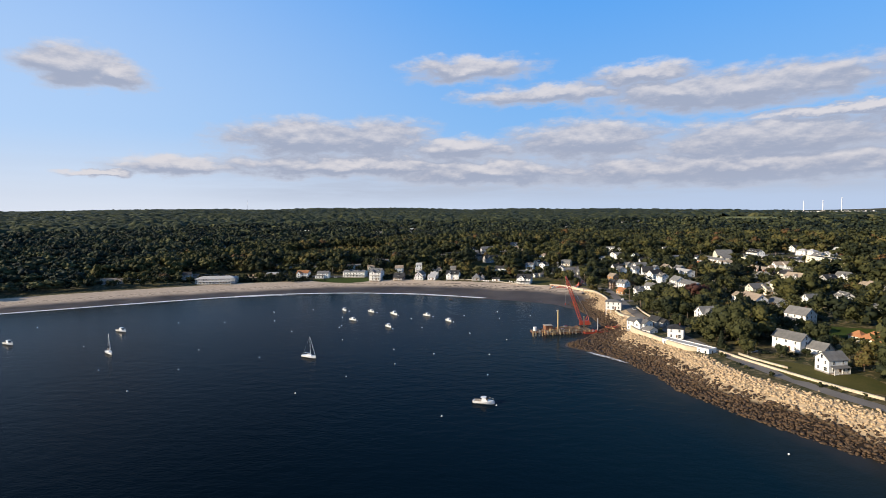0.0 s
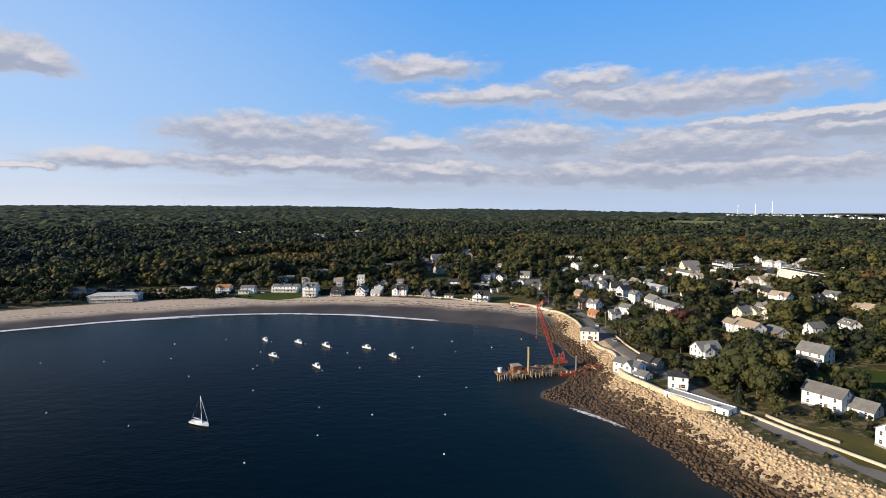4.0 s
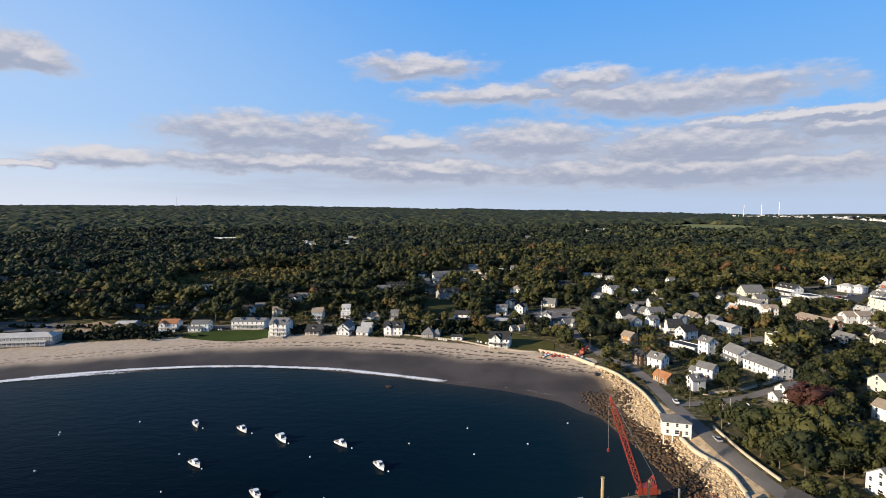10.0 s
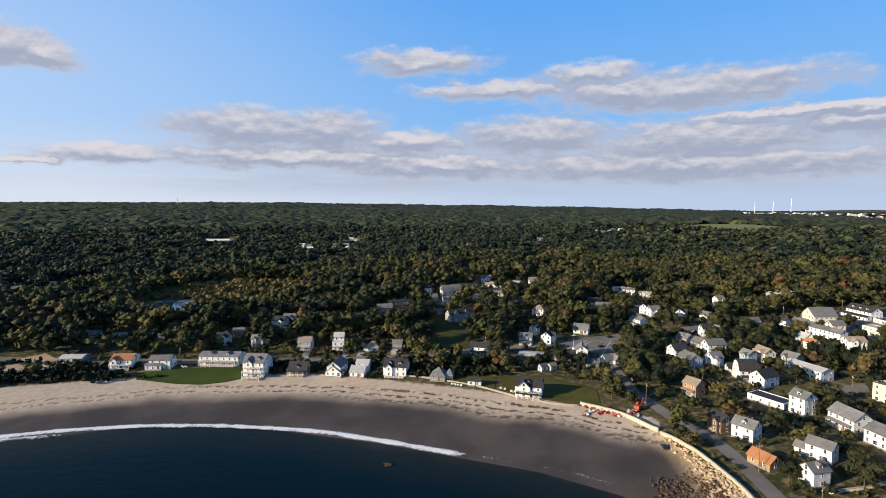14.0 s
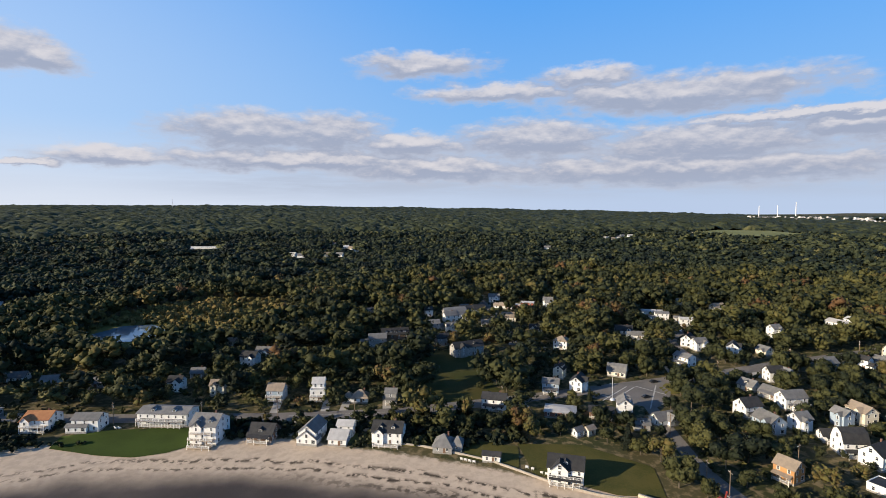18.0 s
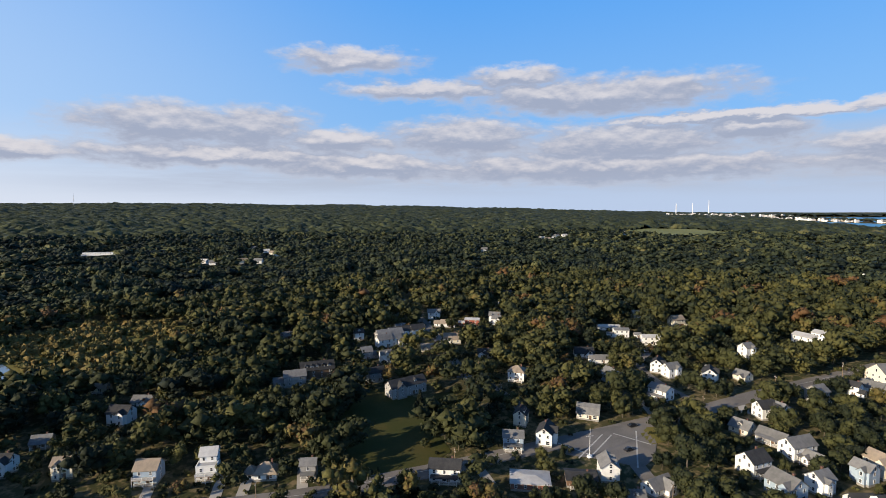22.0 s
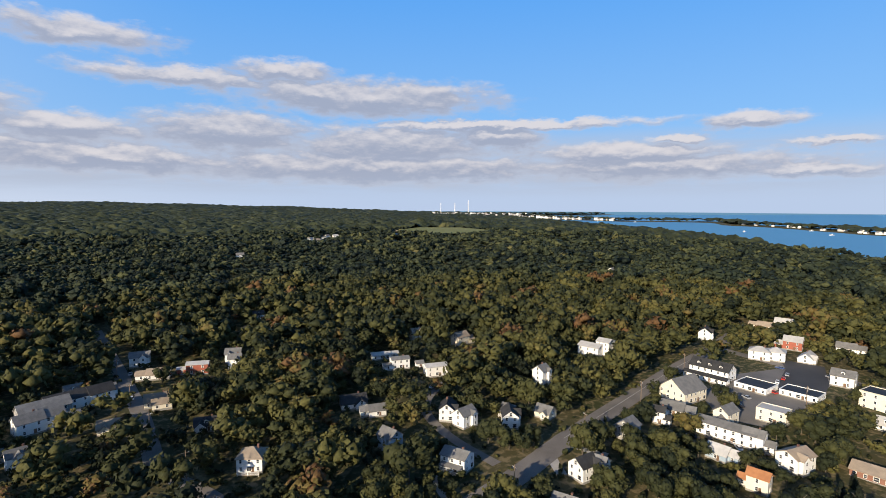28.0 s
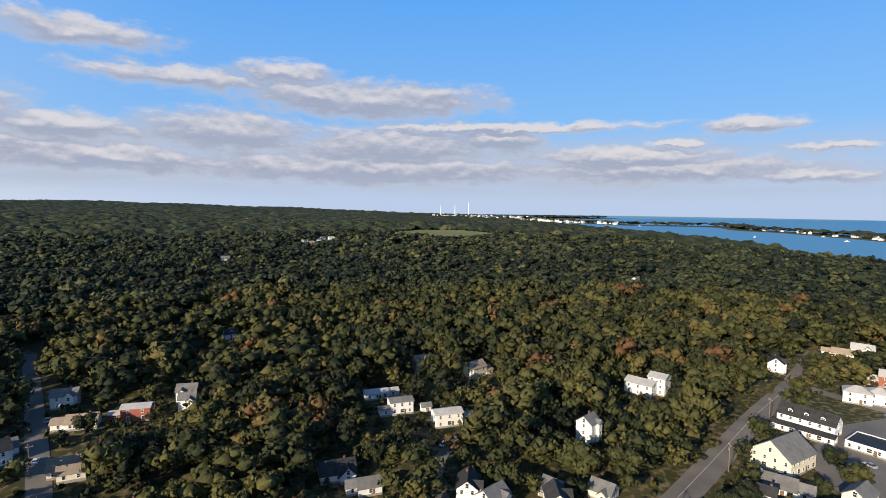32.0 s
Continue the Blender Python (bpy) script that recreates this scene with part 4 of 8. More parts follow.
def plant(houses):
    # candidate places on a jittered net
    step = 9.6
    X, Y = np.meshgrid(np.arange(-500, 700, step), np.arange(-120, 1000, step))
    x, y = X.ravel() + rng.uniform(-3.6, 3.6, X.size), Y.ravel() + rng.uniform(-3.6, 3.6, X.size)
    east = (x > 96) & (y < 400) & (x < 480)
    ok = (line_distance(x, y, MIDDLE)[0] < 330) | (east & (y > -60))
    x, y = x[ok], y[ok]
    ok = open_ground(x, y, houses)
    x, y = x[ok], y[ok]
    town = np.zeros(len(x), bool)
    for hx, hy, hr in houses:
        town |= np.hypot(x - hx, y - hy) < hr + 9
    keep = ~town | (rng.uniform(size=len(x)) < 0.95)
    x, y, town = x[keep], y[keep], town[keep]
    size = np.where(town, rng.uniform(7.5, 16.0, len(x)), 10.0 + 14.0 * rng.uniform(size=len(x)) ** 1.15)
    size = np.where((shore(x, y) < 88) & (rocky(x, y) < 0.5), size * 0.62, size)
    near_house = np.full(len(x), 99.0)
    for hx, hy, hr in houses:
        near_house = np.minimum(near_house, np.hypot(x - hx, y - hy) - hr)
    size = np.minimum(size, 6.0 + 1.3 * near_house)
    # gardens on the seaward side of the houses hold only low trees
    for hx, hy, hr in houses:
        for ey in ((hy - 220.0,) if hx < 60 else (min(500.0, hy - 90.0), hy - 260.0)):
            vx, vy = -15.0 - hx, ey - hy
            ln = math.hypot(vx, vy)
            along, off = ((x - hx) * vx + (y - hy) * vy) / ln, np.abs((x - hx) * vy - (y - hy) * vx) / ln
            size = np.where((along > 0) & (along < 46) & (off < hr + 0.5), np.minimum(size, 2.6 + 0.27 * along), size)
    # the trees that stand by themselves come first
    sp = np.array(SPOTS, float)
    free = np.ones(len(sp), bool)
    for hx, hy, hr in houses:
        free &= np.hypot(sp[:, 0] - hx, sp[:, 1] - hy) > hr * 0.85 + 0.8
    for line, w in CLEAR_LINES:
        free &= line_distance(sp[:, 0], sp[:, 1], line)[0] > w * 0.8
    sp = sp[free]
    x, y, size = np.concatenate([sp[:, 0], x]), np.concatenate([sp[:, 1], y]), np.concatenate([sp[:, 2], size])
    z = height(x, y)
    tint = np.clip(rng.normal(0.42, 0.20, len(x)) + 0.15 * (rng.uniform(size=len(x)) > 0.92) + np.where(rng.uniform(size=len(x)) > 0.992, 0.35, 0), 0, 1)
    mid = np.minimum(line_distance(x, y, [(72, 504), (132, 564), (228, 564)])[0], 0.75 * line_distance(x, y, [(126, 216), (134, 384)])[0] + 25)
    mid[:len(sp)] = -1
    order = np.argsort(mid, kind="stable")
    near, rest = order[:300], order[300:]
    kinds = []
    for k in range(10):
        r = np.random.default_rng(100 + k)
        con = k == 9
        V, Fc = crown_arrays(r, 10 if not con else 8, 640, 0.042, 0.74, con)
        me = arrays_mesh("crown", V, Fc, LEAF, False, tint=np.full(len(V), (0.25, 0.35, 0.4, 0.45, 0.5, 0.55, 0.62, 0.74, 0.86, 0.15)[k]))
        kinds.append((me, trunk_mesh(r, 1.0, 0.022)))
    words = ["dark green leafy tree", "green leafy tree", "full green deciduous tree", "broad green deciduous tree", "olive green leafy tree", "olive green broad tree", "yellowish green leafy tree", "tree turning yellow green", "tree in golden autumn leaf", "dark green conifer"]
    for i in near:
        t = tint[i] + rng.normal(0, 0.05)
        k = int(np.clip(round(t * 9.5), 0, 8)) if rng.uniform() > 0.06 else 9
        s = float(size[i])
        tr = thing("tree", float(x[i]), float(y[i]), float(z[i]), float(rng.uniform(0, 360)), words[k] + " in the town", "tree", "trees in the town")
        q = Matrix.Diagonal((s * float(rng.uniform(0.85, 1.15)), s * float(rng.uniform(0.85, 1.15)), s, 1))
        part("trunk", kinds[k][1], tr, q)
        part("crown", kinds[k][0], tr, Matrix.Translation((0, 0, -0.10 * s)) @ q)
    # the woods behind: every tree with its own place, size and turn, joined
    simple = []
    for k in range(8):
        r = np.random.default_rng(300 + k)
        simple.append(crown_arrays(r, 7, 175, 0.057, 0.80, coarse=True))
        r = np.random.default_rng(400 + k)
        simple.append(crown_arrays(r, 6, 76, 0.078, 0.80, coarse=True))
    far = np.minimum(line_distance(x, y, MIDDLE)[0], line_distance(x, y, [(126, 150), (134, 384)])[0]) > 115
    for label, pick in (("woodland", rest),):
        VV, FF, TT, n = [], [], [], 0
        which = rng.integers(0, 8, len(x))
        for k in range(16):
            sel = pick[(which[pick] == k // 2) & (far[pick] == bool(k % 2))]
            if not len(sel):
                continue
            V, Fc = simple[k]
            a = rng.uniform(0, 6.28, len(sel))
            c, s_ = np.cos(a), np.sin(a)
            sx = size[sel] * rng.uniform(0.85, 1.2, len(sel))
            P = np.stack([(V[None, :, 0] * c[:, None] - V[None, :, 1] * s_[:, None]) * sx[:, None] + x[sel][:, None],
                          (V[None, :, 0] * s_[:, None] + V[None, :, 1] * c[:, None]) * sx[:, None] + y[sel][:, None],
                          (V[None, :, 2] - 0.08) * size[sel][:, None] + z[sel][:, None]], -1)
            VV.append(P.reshape(-1, 3))
            FF.append((Fc[None] + (n + len(V) * np.arange(len(sel)))[:, None, None]).reshape(-1, 3))
            TT.append(np.repeat(tint[sel], len(V)))
            n += len(V) * len(sel)
        ob = new(label, arrays_mesh(label, np.concatenate(VV), np.concatenate(FF), LEAF, False, tint=np.concatenate(TT)))
        tagged(ob, "dense mixed woodland in late summer green", "woods", kind="stuff")
    far_crowns(houses)


def clearing(x, y, houses):
    """The tallest that trees grow: low in the gardens and clearings on the side of the houses towards the bay."""
    cap = np.full(len(x), 99.0)
    for hx, hy, hr in houses:
        vx, vy = -hx, 330.0 - hy
        ln = math.hypot(vx, vy)
        along, off = ((x - hx) * vx + (y - hy) * vy) / ln, np.abs((x - hx) * vy - (y - hy) * vx) / ln
        reach, slope = (50.0, 0.22) if hy < 1000 else (150.0, 0.085)
        cap = np.where((along > -2) & (along < reach) & (off < hr + 1.0), np.minimum(cap, 2.0 + slope * along), cap)
    return cap


def far_crowns(houses):
    """The woods farther off: every tree a rounded, uneven crown of its own, joined."""
    r = np.random.default_rng(23)
    VV, FF, TT, n = [], [], [], 0
    for lo, hi, step, lobes, sprays, spray in ((0, 760, 12.0, 6, 54, 0.089), (760, 1060, 13.5, 5, 22, 0.12), (1060, 1560, 16.0, 4, 9, 0.17)):
        forms = [crown_arrays(np.random.default_rng(500 + k), lobes, sprays, spray, 0.80, coarse=True) for k in range(8)]
        X, Y = np.meshgrid(np.arange(-1400, 1560, step), np.arange(-120, 1860, step))
        X = X + (np.arange(X.shape[0]) % 2)[:, None] * step / 2
        x, y = X.ravel() + r.uniform(-0.32, 0.32, X.size) * step, Y.ravel() + r.uniform(-0.32, 0.32, X.size) * step
        rad, bear = np.hypot(x, y - 300), np.degrees(np.arctan2(x, y - 300))
        ok = (rad >= lo) & (rad < hi) & ((bear > -58) | ((bear > -112) & (rad < 900))) & (bear < 92) & (line_distance(x, y, MIDDLE)[0] >= 328) & ~((x > 96) & (y < 400) & (x < 480))
        x, y = x[ok], y[ok]
        ok = open_ground(x, y, houses)
        x, y = x[ok], y[ok]
        m = len(x)
        cap = clearing(x, y, houses)
        z = height(x, y)
        grow = np.clip(r.uniform(size=m) ** 1.2 * (0.55 + 0.9 * (0.5 + 0.5 * np.sin(x / 31 + 2.2 * np.sin(y / 53)) * np.sin(y / 37 + 1.7 * np.sin(x / 61)))), 0, 1.15)
        H = 8.0 + 12.0 * grow + 3.0 * np.sin(x / 47 + 2 * np.sin(y / 71))
        H = np.minimum(H, cap)
        W = step * (0.42 + 0.46 * grow) * r.uniform(0.85, 1.2, m)
        tint = np.clip(r.normal(0.41, 0.22, m) + 0.15 * (r.uniform(size=m) > 0.95), 0, 0.95)
        which, turn = r.integers(0, 8, m), r.uniform(0, 6.28, m)
        for k, (V, Fc) in enumerate(forms):
            j = np.nonzero(which == k)[0]
            c, d = np.cos(turn[j])[:, None], np.sin(turn[j])[:, None]
            wide = W[j][:, None] * 2.3
            P = np.stack([(V[:, 0] * c - V[:, 1] * d) * wide + x[j][:, None], (V[:, 0] * d + V[:, 1] * c) * wide + y[j][:, None], (V[:, 2] - 0.08) * H[j][:, None] * 1.12 + z[j][:, None]], -1)
            VV.append(P.reshape(-1, 3))
            FF.append((Fc[None] + (n + len(V) * np.arange(len(j)))[:, None, None]).reshape(-1, 3))
            TT.append(np.repeat(tint[j], len(V)))
            n += len(V) * len(j)
    ob = new("hill_woods", arrays_mesh("hill_woods", np.concatenate(VV), np.concatenate(FF), HAZED_CANOPY, False, tint=np.concatenate(TT)))
    tagged(ob, "wooded slopes of rounded green crowns behind the town", "woods", kind="stuff")


def hazed_far_canopy():
    """The wooded hills beyond: the tops of the trees as one uneven sheet."""
    r0, r1, da = 1480.0, 5400.0, 0.0038
    A = np.arange(radians(-60), radians(94), da)
    R = r0 * np.exp(da * 1.15 * np.arange(int(math.log(r1 / r0) / (da * 1.15))))
    AA, RR = np.meshgrid(A, R)
    x, y = (RR * np.sin(AA)).ravel(), (300 + RR * np.cos(AA)).ravel()
    jit = np.random.default_rng(5)
    x += jit.normal(0, 0.0012, x.size) * RR.ravel()
    y += jit.normal(0, 0.0012, x.size) * RR.ravel()
    z = height(x, y)
    # crowns: domes on a jittered net, the widest where the hills are farthest
    best, tint = np.zeros(len(x)), np.full(len(x), 0.4)
    for cell, w in ((22.0, 1.0), (34.0, 1.2)):
        ix, iy = np.floor(x / cell).astype(int), np.floor(y / cell).astype(int)
        for ox in (-1, 0, 1):
            for oy in (-1, 0, 1):
                jx, jy = ix + ox, iy + oy
                h1 = np.abs(np.sin(jx * 127.1 + jy * 311.7 + cell) * 43758.5453) % 1
                h2 = np.abs(np.sin(jx * 269.5 + jy * 183.3 + cell) * 28001.8384) % 1
                h3 = np.abs(np.sin(jx * 419.2 + jy * 371.9 + cell) * 13758.1234) % 1
                d = np.hypot(x - (jx + h1) * cell, y - (jy + h2) * cell) / (cell * (0.50 + 0.25 * h3))
                hh = (9.0 + 8.0 * h3) * w * np.sqrt(np.clip(1 - d * d, 0, 1))
                m = hh > best
                best = np.where(m, hh, best)
                tint = np.where(m, np.clip(0.42 + 0.34 * (h2 - 0.5) + 0.30 * (h1 > 0.95), 0, 1), tint)
    rough = jit.normal(0, 1.5, len(x))
    rough += 3.2 * np.sin(x / 37 + 2 * np.sin(y / 61)) * np.sin(y / 43 + 1.5 * np.sin(x / 83))
    rough -= np.where(jit.uniform(size=len(x)) < 0.13, jit.uniform(3, 10, len(x)), 0)
    rough -= 9.0 * smoothstep(RR.ravel(), 1580, 1480)
    z = z + np.minimum(np.maximum(best + rough, 2.0), clearing(x, y, [h for h in HOUSES if h[1] > 1300])) + 1.0
    nx, ny = len(A), len(R)
    i = np.arange(nx * ny).reshape(ny, nx)
    q = np.stack([i[:-1, :-1], i[:-1, 1:], i[1:, 1:], i[1:, :-1]], -1).reshape(-1, 4)
    ok = (shore(x, y) > 72) & (harbour(x, y) > 36)
    for ring in OPEN_RINGS:
        ok &= ~ring_inside(x, y, np.array(ring, float))
    q = q[ok[q].all(axis=1)][:, ::-1]
    ob = new("far_woods", arrays_mesh("far_woods", np.stack([x, y, z], 1), q, HAZED_CANOPY, False, tint=tint))
    tagged(ob, "wooded hills stretching to the horizon", "woods", kind="stuff")

tree_spot(35, 574, 10)
tree_spot(41, 584, 12)
tree_spot(31, 585, 11)
tree_spot(37, 605, 9)
tree_spot(26, 601, 6)
tree_spot(43, 567, 9)
tree_spot(11, 557, 6)
tree_spot(39, 534, 8)
tree_spot(23, 533, 7)
tree_spot(59, 531, 9)
tree_spot(71, 532, 12)
tree_spot(81, 529, 11)
tree_spot(106, 530, 12)
tree_spot(116, 525, 11)
tree_spot(124, 574, 9)
tree_spot(134, 577, 12)
tree_spot(107, 599, 13)
tree_spot(115, 590, 12)
tree_spot(87, 600, 12)
tree_spot(77, 615, 10)
tree_spot(127, 557, 7)
tree_spot(47, 590, 9)
tree_spot(-22, 598, 15)
tree_spot(-37, 612, 16)
tree_spot(-43, 621, 15)
tree_spot(-30, 603, 16)
tree_spot(-18, 619, 13)
tree_spot(-22, 580, 12)
tree_spot(-30, 632, 14)
tree_spot(24, 620, 9)
tree_spot(44, 629, 8)
tree_spot(60, 640, 12)
tree_spot(11, 653, 12)
tree_spot(21, 579, 5)
tree_spot(108, 546, 9)
tree_spot(105, 524, 11)
tree_spot(128, 511, 13)
tree_spot(115, 516, 12)
tree_spot(159, 526, 11)
tree_spot(175, 505, 12)
tree_spot(179, 493, 11)
tree_spot(212, 524, 13)
tree_spot(192, 541, 14)
tree_spot(177, 565, 13)
tree_spot(202, 572, 13)
tree_spot(218, 506, 12)
tree_spot(223, 495, 13)
tree_spot(232, 500, 12)
tree_spot(320, 541, 9)
tree_spot(201, 472, 11)
tree_spot(214, 470, 10)
tree_spot(208, 460, 12)
tree_spot(224, 461, 11)
tree_spot(275, 550, 12)
tree_spot(269, 576, 12)
tree_spot(247, 479, 10)
tree_spot(262, 477, 9)
tree_spot(307, 508, 9)
tree_spot(281, 587, 9)
tree_spot(239, 576, 10)
tree_spot(217, 574, 11)
tree_spot(208, 581, 11)
tree_spot(245, 559, 9)
tree_spot(205, 596, 8)
tree_spot(278, 556, 10)
tree_spot(259, 552, 10)
tree_spot(266, 630, 16)
tree_spot(275, 640, 17)
tree_spot(255, 640, 16)
tree_spot(241, 596, 8)
tree_spot(201, 631, 16)
tree_spot(212, 621, 15)
tree_spot(164, 614, 13)
tree_spot(168, 606, 12)
tree_spot(36, 787, 12)
tree_spot(62, 750, 11)
tree_spot(66, 715, 13)
tree_spot(75, 716, 13)
tree_spot(91, 715, 12)
tree_spot(101, 700, 12)
tree_spot(119, 715, 14)
tree_spot(137, 725, 13)
tree_spot(146, 704, 10)

# ---- houses ----
HOUSES = []
DARKBRICK = surf("sooty_chimney_brick", (0.17, 0.085, 0.06), (0.11, 0.06, 0.045), 0.9, 0.7, 9, 0.2)


def window_mesh(w, h):
    """A window in one piece: a proud frame and a pane set back in it."""
    a, b, c, d = w / 2 + 0.13, h / 2 + 0.13, w / 2, h / 2
    V = [(-a, 0, -b), (a, 0, -b), (a, 0, b), (-a, 0, b), (-a, -0.08, -b), (a, -0.08, -b), (a, -0.08, b), (-a, -0.08, b),
         (-c, -0.08, -d), (c, -0.08, -d), (c, -0.08, d), (-c, -0.08, d), (-c, -0.02, -d), (c, -0.02, -d), (c, -0.02, -0.04), (-c, -0.02, -0.04), (c, -0.02, 0.04), (-c, -0.02, 0.04), (c, -0.02, d), (-c, -0.02, d)]
    Fc = [(0, 1, 5, 4), (1, 2, 6, 5), (2, 3, 7, 6), (3, 0, 4, 7), (4, 5, 9, 8), (5, 6, 10, 9), (6, 7, 11, 10), (7, 4, 8, 11),
          (8, 9, 13, 12), (9, 10, 18, 16, 14, 13), (10, 11, 19, 18), (11, 8, 12, 15, 17, 19), (15, 14, 16, 17), (12, 13, 14, 15), (17, 16, 18, 19)]
    return mesh_from("window", V, Fc, [TRIM, GLASS], [0] * 13 + [1, 1])


WIN = {(w, h): window_mesh(w, h) for w, h in ((0.95, 1.45), (0.8, 1.25), (1.5, 1.45), (2.4, 1.7), (1.2, 1.0))}
DOOR = Soup().box(-0.55, -0.06, 0, 0.55, 0.0, 2.1).mesh("door", BROWNW)
CHIM = Soup().box(-0.32, -0.32, 0, 0.32, 0.32, 1.0).box(-0.38, -0.38, 1.0, 0.38, 0.38, 1.08).mesh("chimney", DARKBRICK)
CACHE = {}
house_rng = random.Random(17)


def slab(s, a, b, c, d, t=0.22):
    """A sloping slab of roof from four corners of its top, with thickness."""
    a, b, c, d = [Vector(q) for q in (a, b, c, d)]
    n = (b - a).cross(d - a).normalized() * -t
    s.poly([a + n, b + n, c + n, d + n, a, b, c, d], BOXF)


def roof_shape(kind, w, d, pitch, over=0.45):
    """The roof as a mesh, and the wall above the eaves, for a block w by d; eaves at 0, ridge along x."""
    r, g = Soup(), Soup()
    hw, hd = w / 2 + over, d / 2 + over
    rise = d / 2 * pitch
    low = -over * pitch
    if kind == "g":
        slab(r, (-hw, -hd, low + 0.2), (hw, -hd, low + 0.2), (hw, 0, rise + 0.2), (-hw, 0, rise + 0.2))
        slab(r, (hw, hd, low + 0.2), (-hw, hd, low + 0.2), (-hw, 0, rise + 0.2), (hw, 0, rise + 0.2))
        x = w / 2 - 0.1
        g.poly([(x - 0.1, -d / 2, 0), (x - 0.1, d / 2, 0), (x - 0.1, 0, rise), (x + 0.1, -d / 2, 0), (x + 0.1, d / 2, 0), (x + 0.1, 0, rise)],
               [(0, 2, 1), (3, 4, 5), (0, 1, 4, 3), (1, 2, 5, 4), (2, 0, 3, 5)])
    elif kind == "m":
        k, kz, top = d / 2 * 0.66, d / 2 * 0.85, d / 2 * 1.2
        for sg in (-1, 1):
            slab(r, (hw * sg, sg * hd, -0.15), (-hw * sg, sg * hd, -0.15), (-hw * sg, sg * k, kz + 0.2), (hw * sg, sg * k, kz + 0.2))
            slab(r, (hw * sg, sg * (k + 0.1), kz + 0.15), (-hw * sg, sg * (k + 0.1), kz + 0.15), (-hw * sg, 0, top + 0.2), (hw * sg, 0, top + 0.2))
        rise = top
        x = w / 2 - 0.1
        pr = [(-d / 2, 0), (d / 2, 0), (k, kz), (0, top), (-k, kz)]
        vs = [(x + o, a, b) for o in (-0.1, 0.1) for a, b in pr]
        g.poly(vs, [(4, 3, 2, 1, 0), (5, 6, 7, 8, 9)] + [(i, (i + 1) % 5, 5 + (i + 1) % 5, 5 + i) for i in range(5)])
    elif kind == "h":
        q = max(0.15, (w - d) / 2)
        b = [(-hw, -hd, low + 0.15), (hw, -hd, low + 0.15), (hw, hd, low + 0.15), (-hw, hd, low + 0.15)]
        t = [(-q, 0, rise + 0.15), (q, 0, rise + 0.15)]
        under = [(x, y, z - 0.22) for x, y, z in b]
        r.poly(b + t + under, [(0, 1, 5, 4), (2, 3, 4, 5), (1, 2, 5), (3, 0, 4), (0, 6, 7, 1), (1, 7, 8, 2), (2, 8, 9, 3), (3, 9, 6, 0), (6, 9, 8, 7)])
    else:
        r.box(-w / 2 + 0.25, -d / 2 + 0.25, 0.0, w / 2 - 0.25, d / 2 - 0.25, 0.15)
        rise = 0.4
        for a in ((-w / 2 - 0.05, -d / 2 - 0.05, w / 2 + 0.05, -d / 2 + 0.25), (-w / 2 - 0.05, d / 2 - 0.25, w / 2 + 0.05, d / 2 + 0.05), (-w / 2 - 0.05, -d / 2 + 0.25, -w / 2 + 0.25, d / 2 - 0.25), (w / 2 - 0.25, -d / 2 + 0.25, w / 2 + 0.05, d / 2 - 0.25)):
            g.box(a[0], a[1], 0, a[2], a[3], 0.45)
    return r, g, rise


def block(parent, x, y, z, yaw, w, d, st, kind, wall, roof, detail, pitch=0.75, base=None):
    """A block of a house under its own roof: wall, roof, gable, footing, windows."""
    hh = 2.65 * st
    key = (round(w, 1), round(d, 1), st, kind, wall.name, roof.name, pitch, detail > 0)
    if key not in CACHE:
        body = Soup().box(-w / 2, -d / 2, 0, w / 2, d / 2, hh)
        r, g, rise = roof_shape(kind, w, d, pitch)
        CACHE[key] = (body.mesh("wall", wall), r.mesh("roof", roof), g.mesh("gable", wall) if g.v else None, Soup().box(-w / 2 - 0.06, -d / 2 - 0.06, -3.0 if detail else -9.0, w / 2 + 0.06, d / 2 + 0.06, 0.45).mesh("footing", STONE), rise)
    body, r, g, foot, rise = CACHE[key]
    at = pose(x, y, z, 0, 0, yaw)
    part("wall", body, parent, at)
    part("roof", r, parent, at @ pose(0, 0, hh))
    if g and kind == "f":
        part("parapet", g, parent, at @ pose(0, 0, hh))
    elif g:
        part("gable", g, parent, at @ pose(0, 0, hh))
        part("gable", g, parent, at @ pose(0, 0, hh, 0, 0, 180))
    if base:
        part("footing", foot, parent, at)
    # windows on the sides that can be seen
    sides = [(0, -d / 2, 0, w), (-w / 2, 0, -90, d), (w / 2, 0, 90, d)]
    turned = math.degrees(parent.matrix_basis.to_euler().z) + yaw
    if math.sin(radians(turned)) < 0:
        sides = [sides[0], sides[2], sides[1]]
    if detail == 0:
        sides = sides[:1]
    elif detail == 1:
        sides = sides[:2]
    for sx, sy, a, ln in sides:
        n = max(1, int(ln / (3.0 if detail > 1 else 3.9)))
        for fl in range(st):
            for i in range(n):
                u = (i + 0.5) / n * ln - ln / 2
                big = detail > 1 and fl == 0 and (i + st) % 3 == 0 and ln > 6
                wm = WIN[(1.5, 1.45) if big else (0.8, 1.25)]
                q = at @ pose(sx, sy, 1.5 + 2.65 * fl, 0, 0, a) @ pose(u, 0, 0)
                part("window", wm, parent, q)
    if kind in "gm" and rise > 1.9:
        for sx, a in ((-w / 2 - 0.1, -90), (w / 2 + 0.1, 90)):
            q = at @ pose(sx, 0, hh + rise * 0.36, 0, 0, a)
            part("window", WIN[(0.95, 1.45)], parent, q)
    return hh, rise


